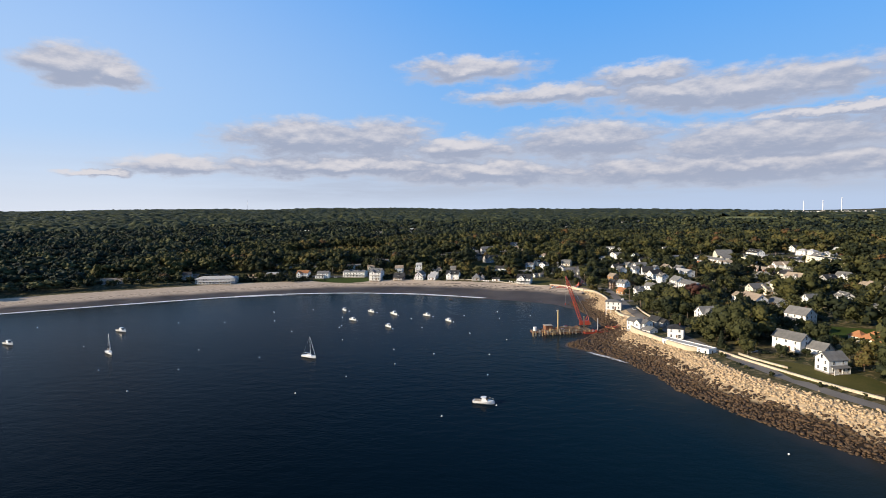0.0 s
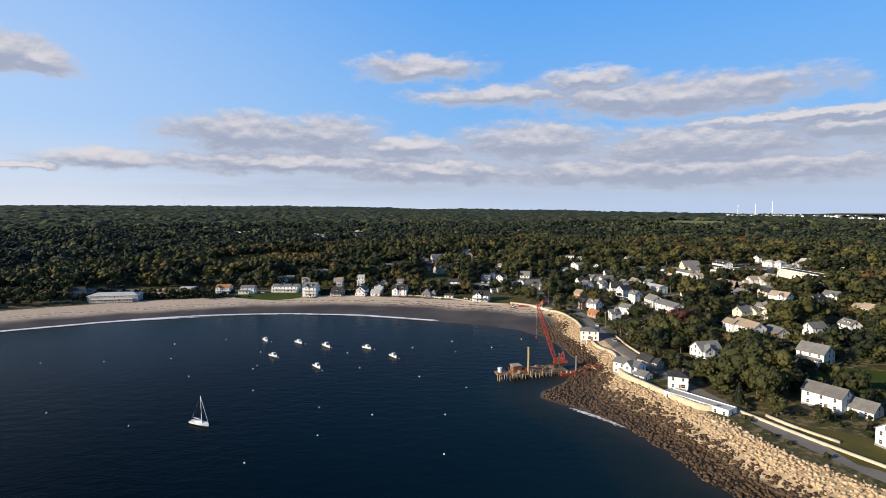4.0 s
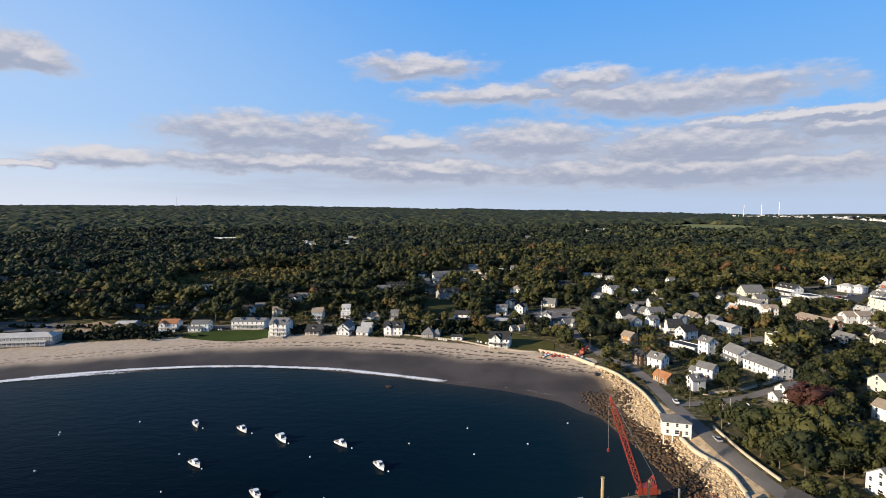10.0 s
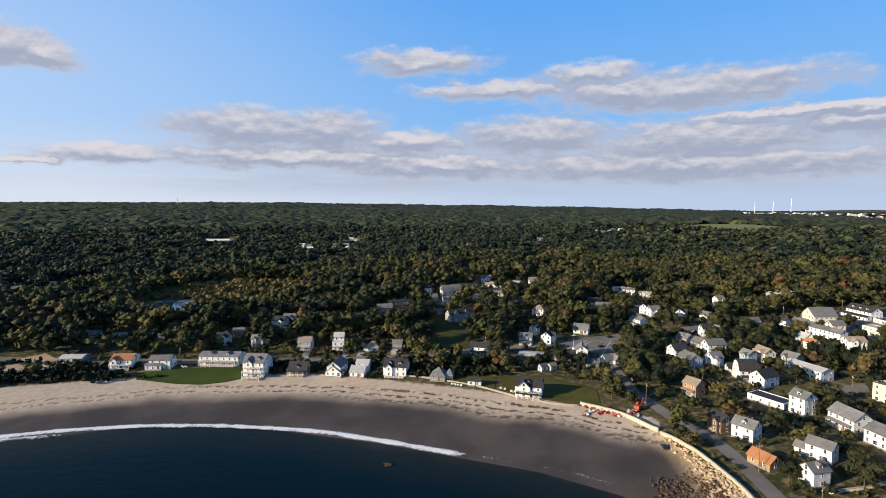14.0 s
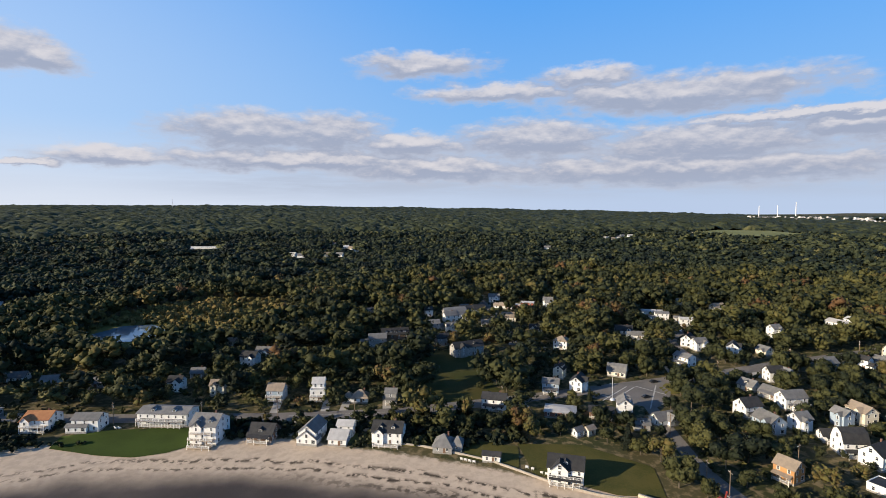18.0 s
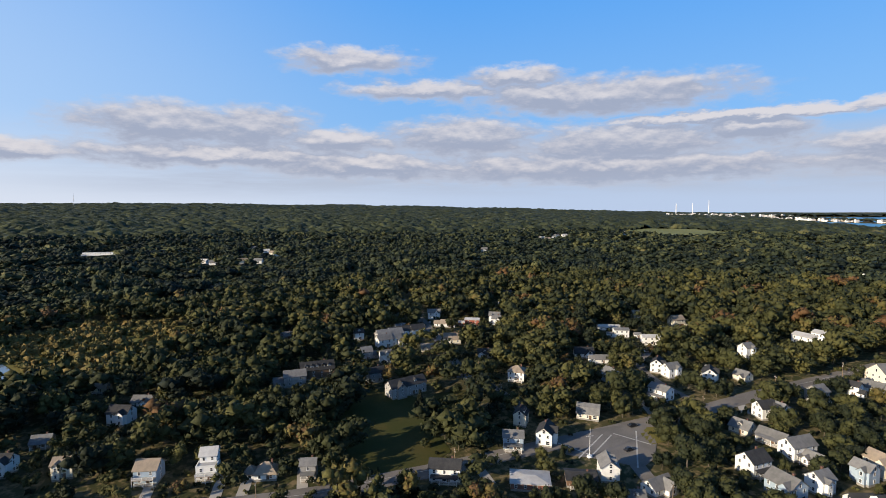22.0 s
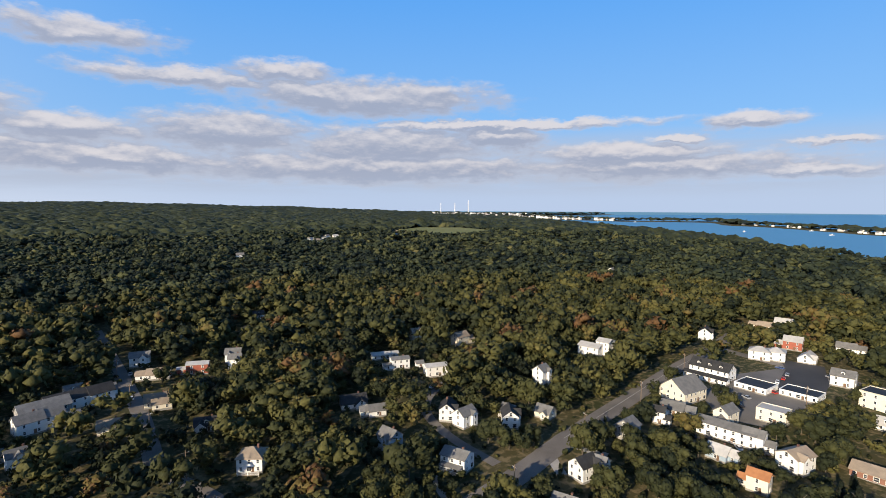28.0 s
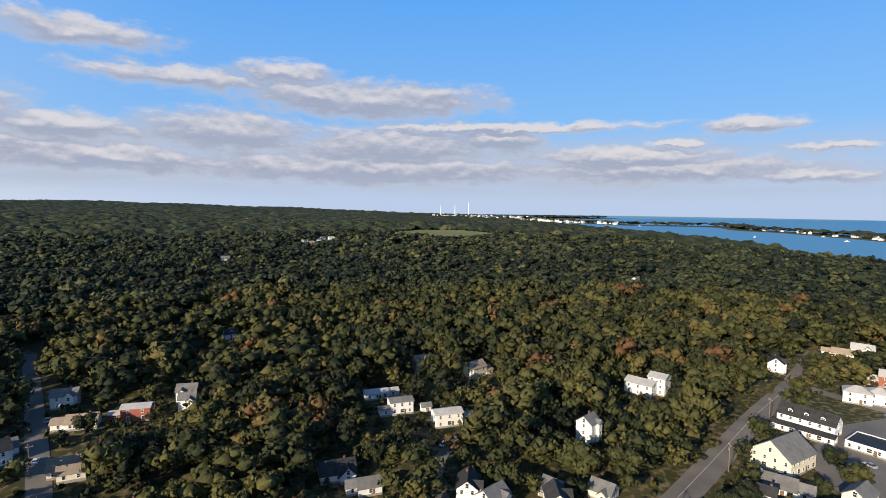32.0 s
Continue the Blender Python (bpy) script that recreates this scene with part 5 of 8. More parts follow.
def porch(parent, x0, y0, x1, y1, z, h, roof, rail=True, top=True):
    """A deck on posts with a rail, and a lean-to roof."""
    s = Soup().box(x0, y0, z - 0.2, x1, y1, z)
    part("deck", s.mesh("deck", DECKW), parent)
    n = max(2, int(abs(x1 - x0) / 2.6) + 1)
    post = Soup().box(-0.09, -0.09, -2.6 if z > 1.2 else -1.2, 0.09, 0.09, h if top else 1.0).mesh("post", TRIM)
    for i in range(n):
        part("post", post, parent, pose(x0 + 0.12 + (x1 - x0 - 0.24) * i / (n - 1), y0 + 0.12, z))
    if rail:
        s = Soup().box(x0, y0 + 0.08, z + 0.92, x1, y0 + 0.15, z + 1.0).box(x0, y0 + 0.08, z + 0.12, x1, y0 + 0.15, z + 0.18)
        k = x0
        while k < x1:
            s.box(k, y0 + 0.09, z + 0.15, k + 0.06, y0 + 0.14, z + 0.95)
            k += 0.3
        s.box(x0, y0, z + 0.92, x0 + 0.07, y1, z + 1.0).box(x1 - 0.07, y0, z + 0.92, x1, y1, z + 1.0)
        part("railing", s.mesh("railing", TRIM), parent)
    if top:
        r = Soup()
        slab(r, (x0 - 0.25, y0 - 0.3, z + h), (x1 + 0.25, y0 - 0.3, z + h), (x1 + 0.25, y1, z + h + 0.5), (x0 - 0.25, y1, z + h + 0.5), 0.15)
        part("porch_roof", r.mesh("porch_roof", roof), parent)


WALLS = {"w": (WHITE, "white clapboard"), "c": (CREAM, "cream clapboard"), "g": (GREYW, "weathered grey shingle"), "b": (BLUEW, "pale blue clapboard"), "n": (BROWNW, "brown shingle"), "r": (REDW, "red clapboard"), "k": (BRICK, "red brick"), "o": (ORANGEW, "ochre shingle")}
ROOFS = {"g": (R_GREY, "grey"), "d": (R_DARK, "charcoal"), "t": (R_TAN, "tan"), "r": (R_RUST, "orange-brown"), "l": (R_LIGHT, "pale flat"), "k": (R_BLACK, "black flat")}
SHAPES = {"g": "gabled", "h": "hip-roofed", "m": "gambrel", "f": "flat-roofed"}
PLACE = "among trees"


def house(x, y, yaw, w, d, st, kind="g", wall="w", roof="g", detail=1, ell=None, cross=None, deck=None, chim=True, pitch=0.75, z=None, name="house", label="", dormers=0, bal=0, stilts=0.0):
    """One house: its main block, and if given an ell (dx, dy, w, d, storeys), a cross gable (dx, w, reach), a deck (reach, roofed)."""
    gz = min(ground_z(x + a, y + b) for a in (-w / 3, w / 3) for b in (-d / 3, d / 3)) if z is None else z
    wm, wn = WALLS[wall]
    rm, rn = ROOFS[roof]
    if name == "house" and detail and not label and not (ell or cross or deck or dormers) and max(w, d) < 16:
        # plain blocks get the additions that such houses have
        pick = house_rng.random()
        if pick < 0.34:
            sd = house_rng.choice((-1, 1))
            ell = (sd * (w / 2 + w * 0.22), house_rng.uniform(-0.2, 0.2) * d, round(w * 0.5, 1), round(d * 0.72, 1), max(1, st - 1))
        elif pick < 0.58 and kind == "g":
            cross = (house_rng.choice((-1, 1)) * w * 0.2, round(w * 0.36, 1), 1.2)
        elif pick < 0.78:
            deck = (2.0, house_rng.random() < 0.6)
        elif kind == "g" and pitch > 0.6:
            dormers = house_rng.choice((1, 2))
    words = "%s %s, %s roof, %s" % (wn, name.replace("_", " "), rn, PLACE)
    gz += stilts
    ob = thing(name, x, y, gz, yaw, label or words, name.split("_")[-1], "houses of the town" if name == "house" else "")
    HOUSES.append((x, y, 0.5 * math.hypot(w, d)))
    hh, rise = block(ob, 0, 0, 0.3, 0, w, d, st, kind, wm, rm, detail, pitch, not stilts)
    if stilts:
        leg = Soup().box(-0.18, -0.18, -stilts - 1.5, 0.18, 0.18, 0.3).mesh("post", TRIM)
        for i in range(4):
            for j in (-1, 1):
                part("post", leg, ob, pose((i / 3 - 0.5) * (w - 0.6), j * (d / 2 - 0.3), 0))
    part("door", DOOR, ob, pose(w * 0.12, -d / 2, 0.3))
    if chim and kind != "f" and house_rng.random() < 0.55:
        part("chimney", CHIM, ob, pose(w * 0.22, d * 0.08, 0.3 + hh + rise * 0.55) @ Matrix.Diagonal((1, 1, rise * 0.45 + 0.6, 1)))
    if ell:
        ex, ey, ew, ed, es = ell
        block(ob, ex, ey, 0.3, 0, ew, ed, es, kind if kind in "gh" else "g", wm, rm, detail, pitch, True)
        HOUSES.append((x + ex * math.cos(radians(yaw)) - ey * math.sin(radians(yaw)), y + ex * math.sin(radians(yaw)) + ey * math.cos(radians(yaw)), 0.5 * max(ew, ed)))
    if cross:
        cx, cw, cr = cross
        block(ob, cx, -d / 2 + 1.0 - cr / 2, 0.3, 90, cr + 2.0, cw, st, "g", wm, rm, 1, 0.9, True)
    for i in range(dormers):
        u = ((i + 0.5) / dormers - 0.5) * w * 0.85
        zz = 0.3 + hh + d / 2 * pitch * 0.25
        s = Soup().box(u - 0.8, -d * 0.36, zz - 0.3, u + 0.8, -d * 0.10, zz + 1.3)
        part("dormer", s.mesh("dormer", wm), ob)
        r = Soup()
        slab(r, (u - 1.05, -d * 0.40, zz + 1.15), (u, -d * 0.40, zz + 1.95), (u, -d * 0.02, zz + 1.95), (u - 1.05, -d * 0.06, zz + 1.15), 0.12)
        slab(r, (u, -d * 0.40, zz + 1.95), (u + 1.05, -d * 0.40, zz + 1.15), (u + 1.05, -d * 0.06, zz + 1.15), (u, -d * 0.02, zz + 1.95), 0.12)
        part("dormer_roof", r.mesh("dormer_roof", rm), ob)
        part("window", WIN[(1.2, 1.0)], ob, pose(u, -d * 0.36, zz + 0.5))
    for i in range(bal):
        zz = 0.35 + 2.65 * (i + 1)
        k = 1 - 0.12 * i
        porch(ob, -w * 0.47 * k, -d / 2 - 2.4 * k, w * 0.47 * k, -d / 2, zz, 2.3, rm, True, False)
    if deck:
        porch(ob, -w * 0.42, -d / 2 - deck[0] - (cross[2] if cross else 0) * 0, w * 0.42, -d / 2, 0.5, 2.4, rm, True, deck[1])
    return ob

# the row along the beach
PLACE = "above the beach"
house(-179.8, 543.3, 0, 11.8, 9.8, 2, "g", "w", "r", 2, deck=(2.5, False), bal=1, pitch=0.5, cross=(-3.5, 4, 1.5))
house(-158.1, 542.2, 0, 11.8, 7.8, 2, "g", "w", "g", 2, ell=(-3, -3.5, 9, 4, 1), pitch=0.5)
house(-126.4, 548.9, -6, 23.5, 10.8, 2, "g", "w", "g", 2, deck=(2.5, True), bal=1, pitch=0.3, dormers=2)
house(-100.2, 531.3, -8, 11.8, 11.8, 3, "g", "w", "g", 2, deck=(4, False), bal=2, cross=(-2.5, 4.5, 0.6), dormers=2, pitch=0.6, name="hotel", label="three-storey white beach hotel with balconies")
house(-77.1, 531.9, -10, 10.8, 9.8, 1, "g", "n", "d", 2, deck=(2.2, True), dormers=1)
house(-55.6, 529.2, 78, 11.8, 7.8, 2, "g", "w", "g", 2, ell=(-4, 0, 5, 9, 1))
house(-43.3, 526.4, -8, 7.8, 9.8, 1, "g", "w", "l", 2, ell=(1, 6, 7, 6, 2), pitch=0.5)
house(-22.5, 525.3, -10, 12.7, 8.8, 2, "g", "w", "d", 2, cross=(-3.2, 4, 1.0), deck=(2.8, False), dormers=2)
house(0.7, 516.9, -12, 7.8, 8.8, 1, "h", "g", "g", 2, pitch=0.8)
house(19.1, 506.1, -14, 6.9, 3.9, 1, "g", "w", "d", 2, chim=False, pitch=0.5, name="beach_hut")
house(44.9, 492.6, -18, 12.7, 8.8, 2, "g", "w", "d", 2, cross=(-2, 6, 1.2), deck=(3.4, True), bal=1, dormers=1)
house(-257.6, 512.1, 6, 38.6, 11, 2, "h", "g", "l", 2, deck=(3, True), pitch=0.35, name="beach_club", label="long grey and white shingled beach club above the sand")
house(-215.9, 554.3, 2, 13.1, 9, 1, "g", "g", "l", 2, pitch=0.25)
PLACE = "on the street behind the beach"
house(-140.1, 586.7, -5, 7.4, 6.6, 2, "g", "w", "d", 1, cross=(1.5, 4, 0.8))
house(-115.9, 581.4, 0, 7.4, 5.7, 2, "g", "c", "t", 1)
house(-83.3, 573.5, -4, 8.2, 7.4, 2, "g", "b", "t", 1, deck=(1.5, False), bal=1)
house(-62.0, 571.4, 2, 7.4, 4.9, 2, "f", "w", "l", 2, ell=(0, 4, 6, 6, 3), bal=1, deck=(2, True))
house(-40.0, 568.5, -4, 8.2, 6.6, 1, "h", "w", "t", 1, pitch=0.9)
house(-24.3, 565.9, -4, 5.7, 5.7, 2, "g", "g", "g", 2, pitch=0.6)
house(-114.3, 626.4, -12, 9.8, 7.4, 2, "g", "w", "d", 1)
house(-140.2, 666.5, -10, 7.4, 5.7, 1, "g", "c", "t", 1)
house(-111.3, 644.6, -10, 9.8, 6.6, 1, "g", "w", "g", 1)
house(-186.5, 592.2, 10, 10.7, 6.6, 1, "g", "g", "g", 1)
house(-212.1, 595.2, 10, 8.2, 6.6, 1, "g", "w", "g", 1)
house(-137.6, 607.7, 5, 7.4, 5.7, 1, "g", "g", "g", 1)
house(-233.7, 601.0, 10, 9, 6.6, 1, "g", "w", "g", 1)
house(-416.5, 700.2, 20, 9.8, 7.4, 2, "g", "w", "g", 1)
house(-385.0, 737.9, 20, 13.1, 7.4, 2, "g", "w", "g", 1)
house(-375.6, 764.9, 20, 9.8, 7.4, 2, "g", "w", "l", 1)
house(-425.1, 705.5, 15, 11.5, 8.2, 2, "g", "g", "g", 1)
house(-362.1, 500.2, 25, 13.1, 7.4, 1, "g", "g", "t", 1)
house(-346.2, 527.2, 25, 7.4, 6.6, 1, "g", "w", "g", 1)
house(-297.7, 529.4, 15, 8.2, 6.6, 2, "g", "g", "d", 1)
PLACE = "beside the junction"
house(26.3, 555.4, -16, 11.5, 7.4, 2, "g", "w", "d", 2, deck=(1.8, True), pitch=0.6)
house(57.7, 573.3, -16, 8.2, 7.4, 2, "g", "b", "g", 2, pitch=0.5)
house(72.4, 574.9, 60, 9.8, 6.6, 2, "g", "w", "d", 2, cross=(0, 4, 1.5))
house(67.1, 592.7, 60, 6.6, 5.7, 2, "g", "c", "d", 1)
house(99.5, 593.0, -30, 9.8, 6.6, 1, "m", "c", "g", 2, name="house")
house(55.9, 545.8, -16, 13.9, 9.8, 1, "h", "k", "l", 2, pitch=0.15, chim=False, name="shop", label="one-storey brick shop with a pale low roof")
house(74.5, 543.7, -16, 10.7, 8.2, 1, "g", "n", "d", 1, pitch=0.3)
house(85.9, 545.2, 75, 9, 6.6, 2, "g", "w", "g", 1)
house(98.8, 533.5, 20, 9.8, 6.6, 1, "g", "w", "g", 2, cross=(2, 5, 2))
house(87.3, 528.8, -10, 6.6, 4.9, 1, "g", "g", "g", 1)
house(58.1, 524.1, 30, 4.1, 3.3, 1, "g", "w", "g", 1, chim=False, name="shed")
house(63.4, 525.1, 30, 4.1, 3.3, 1, "g", "c", "t", 1, chim=False, name="shed")
PLACE = "beside the common"
house(-29.1, 670.2, 10, 18.4, 8.3, 2, "g", "n", "d", 1, dormers=5, pitch=0.9)
house(18.6, 637.6, 25, 20.2, 8.3, 2, "g", "g", "d", 1, cross=(-5, 5, 1.5), dormers=2)
house(3.5, 658.0, 20, 9, 6.6, 2, "g", "g", "d", 1)
house(-40.3, 660.6, 10, 11.5, 7.4, 2, "g", "g", "g", 1)
house(10.9, 688.0, 15, 7.4, 5.7, 2, "g", "w", "g", 1, cross=(0, 3.5, 1))
house(-5.9, 738.3, 15, 6.6, 5.7, 2, "g", "w", "d", 1)
house(-1.9, 695.6, 15, 8.2, 6.6, 2, "g", "g", "g", 1)
house(11.0, 719.2, 22, 9.8, 7.4, 2, "g", "w", "g", 1, ell=(8, 1, 8, 8, 2))
house(24.3, 719.9, 22, 8.2, 6.6, 1, "g", "g", "g", 1)
house(99.7, 767.3, -20, 8.2, 6.6, 2, "g", "w", "g", 1)
house(56.8, 912.9, 20, 7.4, 5.7, 1, "g", "w", "g", 1)
house(-56.2, 748.3, 15, 11.5, 6.6, 1, "g", "g", "g", 1)
PLACE = "on the hill street"
house(22.9, 737.6, 20, 16.6, 7.4, 2, "g", "w", "d", 1, ell=(13, -1, 10, 8, 2))
house(15.2, 731.3, 20, 18.4, 8.3, 2, "g", "g", "g", 1)
house(37.4, 747.5, 15, 9, 6.6, 1, "g", "w", "g", 1)
house(24.8, 754.9, 15, 7.4, 6.6, 1, "g", "w", "g", 1)
house(38.9, 703.6, -5, 9, 6.6, 1, "g", "c", "t", 2)
house(57.7, 722.7, -8, 10.7, 7.4, 1, "g", "c", "t", 2, ell=(2, -5, 8, 5, 1))
house(61.2, 759.4, -15, 10.7, 6.6, 1, "g", "w", "t", 2)
house(54.5, 787.2, -10, 9.8, 6.6, 2, "g", "w", "g", 1)
house(79.7, 757.1, -18, 10.7, 6.6, 2, "g", "r", "l", 1, pitch=0.3)
house(98.4, 756.7, -18, 6.6, 5.7, 2, "g", "w", "g", 1)
house(72.5, 685.7, -15, 9, 6.6, 1, "g", "w", "d", 2, cross=(-2, 4, 1), dormers=1)
house(81.3, 645.2, -30, 9, 8.2, 2, "h", "w", "t", 2, pitch=0.6)
house(20.3, 824.1, 10, 8.2, 6.6, 1, "g", "c", "g", 1)
house(124.5, 914.9, -10, 7.4, 5.7, 1, "g", "w", "g", 1)
house(136.1, 859.4, 0, 7.4, 6.6, 2, "g", "w", "d", 1)
house(122.7, 828.4, 0, 6.6, 5.7, 1, "g", "w", "d", 1)
PLACE = "on the lane among trees"
house(173.0, 728.0, -14, 10.7, 6.6, 1, "g", "w", "l", 2, pitch=0.35)
house(174.9, 708.0, -14, 9.8, 6.6, 2, "g", "w", "g", 2, pitch=0.3)
house(185.7, 688.1, -14, 11.5, 6.6, 2, "g", "w", "l", 2, pitch=0.35)
house(184.2, 702.3, -14, 4.1, 3.3, 1, "g", "w", "g", 1, chim=False, name="shed")
house(211.2, 751.5, -10, 8.2, 6.6, 2, "g", "c", "t", 1)
house(229.4, 727.9, 10, 9.8, 7.4, 2, "g", "c", "t", 1)
house(216.4, 696.1, -10, 4.9, 4.1, 1, "g", "w", "g", 1)
house(132.8, 674.6, -14, 11.5, 8.2, 1, "g", "w", "d", 2, cross=(3, 5, 1.5))
house(138.2, 661.1, -14, 7.4, 5.7, 1, "g", "w", "g", 1)
house(129.8, 632, -74, 7.4, 6.6, 2, "g", "b", "g", 1)
house(143.7, 606, -64, 9.8, 7.4, 2, "g", "w", "g", 2, pitch=0.5)
house(163.1, 641.7, 50, 9, 6.6, 2, "g", "w", "d", 2)
house(181.5, 621.8, 55, 9, 6.6, 2, "g", "w", "d", 2, cross=(0, 4, 1))
house(223.8, 647.4, 12, 6.6, 6.6, 3, "g", "w", "g", 1)
house(199.9, 619.6, -74, 7.4, 6.6, 1, "g", "c", "g", 1)
house(283.2, 667.5, -76, 13.1, 9, 2, "g", "w", "l", 1, ell=(6, 6, 8, 8, 3), pitch=0.4)
house(177.5, 577, 0, 8, 7, 2, "g", "w", "d", 2, cross=(3, 4, 1))
house(214.5, 587.4, 12, 7.4, 7.4, 2, "g", "g", "g", 2, deck=(1.5, False))
PLACE = "beside the car park"
house(268.5, 598.5, -3, 16, 14, 2, "g", "c", "g", 2, pitch=0.75, name="meeting_hall", chim=False, label="broad cream gabled meeting hall with a grey roof")
house(250, 591, -70, 9.8, 7.4, 1, "g", "w", "g", 2)
house(237, 588.5, -70, 4.9, 4.9, 2, "g", "w", "d", 1)
house(306.5, 606, -85, 20, 9.2, 2, "g", "w", "d", 2, dormers=3, name="inn", label="white shop row with black gabled roofs and a long awning")
house(299, 605, -85, 22, 4.6, 1, "g", "w", "d", 2, pitch=0.4, chim=False, name="shop", label="low white shop front with a black roof")
house(357.6, 607.5, -69, 10.7, 8.2, 2, "h", "w", "l", 1, ell=(8, 3, 9, 8, 2), pitch=0.5)
house(308, 584.5, -87, 15, 13, 1, "f", "w", "k", 2, name="shop", label="flat-roofed white shop with a black roof and vents")
house(315.5, 567, -84, 16, 11, 1, "f", "w", "k", 2, name="shop", label="flat-roofed white shop with a black roof")
house(278, 562, -80, 11.5, 8.2, 2, "f", "c", "l", 2, name="shop", label="flat-roofed cream shop with a pale roof")
house(247, 564.5, -80, 22, 7.4, 2, "g", "w", "g", 2, pitch=0.45, name="motel", chim=False, label="long low white motel wing with a grey roof")
house(248.1, 554.8, -79, 7.4, 5.7, 2, "g", "w", "g", 1)
house(245, 539, -10, 9.8, 8.2, 2, "g", "w", "t", 2, pitch=0.5)
house(372.3, 649.2, 22, 9, 7.4, 2, "g", "w", "d", 1, cross=(0, 4, 1))
house(432.5, 640.4, -74, 10.7, 6.6, 1, "g", "c", "t", 1)
house(394.8, 606.1, -74, 9.8, 7.4, 2, "g", "r", "l", 1)
house(374.7, 589.8, 12, 11.5, 7.4, 1, "g", "w", "l", 1)
house(415.7, 585.8, -74, 9.8, 7.4, 1, "g", "w", "g", 1)
PLACE = "in mid town"
house(330, 517, -92, 62, 11, 3, "f", "c", "k", 1, name="apartment_block", label="long three-storey pale apartment block with a black flat roof")
house(262, 512, -83, 30, 9.2, 1, "g", "k", "t", 2, pitch=0.4, name="school", chim=False, label="long low brick building with a tan roof and white gables")
house(277.5, 507, 0, 8.2, 7.4, 2, "g", "w", "t", 1, pitch=0.7)
house(285.5, 506, 5, 10, 8.2, 2, "g", "w", "t", 2, pitch=0.6)
house(283, 494, 5, 7.4, 6.6, 1, "g", "w", "g", 1)
house(307, 529, -85, 12, 6.6, 1, "g", "w", "l", 1)
house(229.7, 558.2, -84, 7.4, 6.6, 1, "g", "b", "l", 1)
house(260, 572.7, 2, 9, 6.6, 2, "g", "c", "g", 1)
house(182.5, 575, -74, 6.6, 5.7, 2, "g", "w", "g", 1)
house(158, 566.5, -65, 8, 7.4, 1, "g", "c", "g", 1)
house(164, 556, -68, 11, 6.6, 1, "g", "g", "g", 1)
house(164.5, 544.5, 8, 11.5, 7.4, 2, "g", "w", "g", 2, deck=(1.5, True))
house(165.8, 537.5, -74, 6.6, 5.7, 1, "g", "w", "g", 1)
house(140, 538, 12, 9, 8, 2, "g", "w", "d", 2, deck=(2, True))
house(139.5, 522, -80, 10, 8, 2, "g", "b", "g", 2, cross=(3, 4, 1))
house(153, 522.1, 12, 6.6, 6.6, 2, "g", "w", "g", 1)
house(158, 501.5, -6, 9, 8.2, 2, "m", "w", "d", 2, deck=(2, True))
house(184, 527, -85, 10, 6.6, 2, "g", "c", "t", 2)
house(192.5, 516, -72, 8.2, 6.6, 2, "g", "g", "g", 2)
house(173.2, 524.3, -79, 6.6, 5.7, 2, "g", "b", "g", 1)
house(219.9, 539, -79, 6.6, 4.9, 2, "g", "c", "r", 1)
house(161.8, 492.1, 22, 10.7, 8.2, 2, "g", "w", "d", 2, ell=(6, 3, 8, 6, 1))
house(191, 500, -75, 18, 8.3, 2, "g", "w", "l", 2, pitch=0.35, label="long white house with a pale low roof")
house(200.6, 465.3, 20, 7.4, 7.4, 3, "f", "c", "g", 2)
house(244.6, 467.7, -84, 11.5, 7.4, 1, "g", "w", "g", 1)
house(268.3, 473.8, -84, 9.8, 7.4, 1, "g", "c", "g", 1)
house(165.6, 632.4, 12, 8.2, 6.6, 2, "g", "w", "g", 1)
house(187.8, 629.4, -74, 6.6, 5.7, 1, "g", "w", "g", 1)
house(453.2, 637.8, -74, 11.5, 7.4, 1, "g", "w", "l", 1)
house(427.4, 535.1, -3, 9.8, 7.4, 1, "g", "w", "t", 1)
PLACE = "above the stone shore"
house(92.7, 360.5, -18, 9.8, 7.4, 2, "h", "w", "g", 2, pitch=0.35, label="white house on tall posts above the rocks", chim=False, stilts=2.6, bal=0)
house(90.5, 295.5, -58, 12, 6.6, 2, "g", "w", "g", 2, pitch=0.5, ell=(8, -1.5, 5.5, 6, 1), cross=(2, 4, 1))
house(103, 306, -70, 7.4, 5.7, 1, "g", "g", "d", 1)
house(102.5, 275, -25, 7.4, 7.4, 2, "h", "w", "d", 2, pitch=0.4)
house(133, 311, 8, 10.7, 9, 2, "g", "w", "g", 2, cross=(-2, 5, 1.2), deck=(2.5, True), dormers=1)
house(101.5, 256.5, -58, 25, 5.5, 1, "f", "w", "l", 2, name="terrace_house", label="long low white terrace house above a stone wall")
house(176.3, 298.1, -64, 11.5, 9, 2, "g", "w", "g", 2, deck=(2, True))
house(143.9, 248.7, -64, 13.1, 7.4, 2, "g", "w", "g", 1, ell=(10, 3, 9, 7, 1))
house(140.9, 216.7, 12, 8.2, 6.6, 2, "g", "w", "g", 2)
house(183, 250.8, -69, 11.5, 7.4, 1, "h", "c", "r", 1, pitch=0.8)
PLACE = "near the head of the beach"
house(113, 415, -70, 8.5, 5.7, 1, "g", "o", "r", 2, label="small ochre cottage with an orange-brown roof")
house(119, 435.5, -58, 8.2, 6.6, 2, "g", "w", "g", 2)
house(113.5, 444.5, -75, 7.4, 5.7, 2, "g", "n", "d", 1)
house(123.4, 485.7, -64, 7.4, 6.6, 2, "g", "o", "t", 2)
house(135, 417, -58, 8.2, 5.7, 2, "g", "w", "g", 2)
house(121.2, 401.9, 12, 6.6, 5.7, 2, "g", "w", "g", 1)
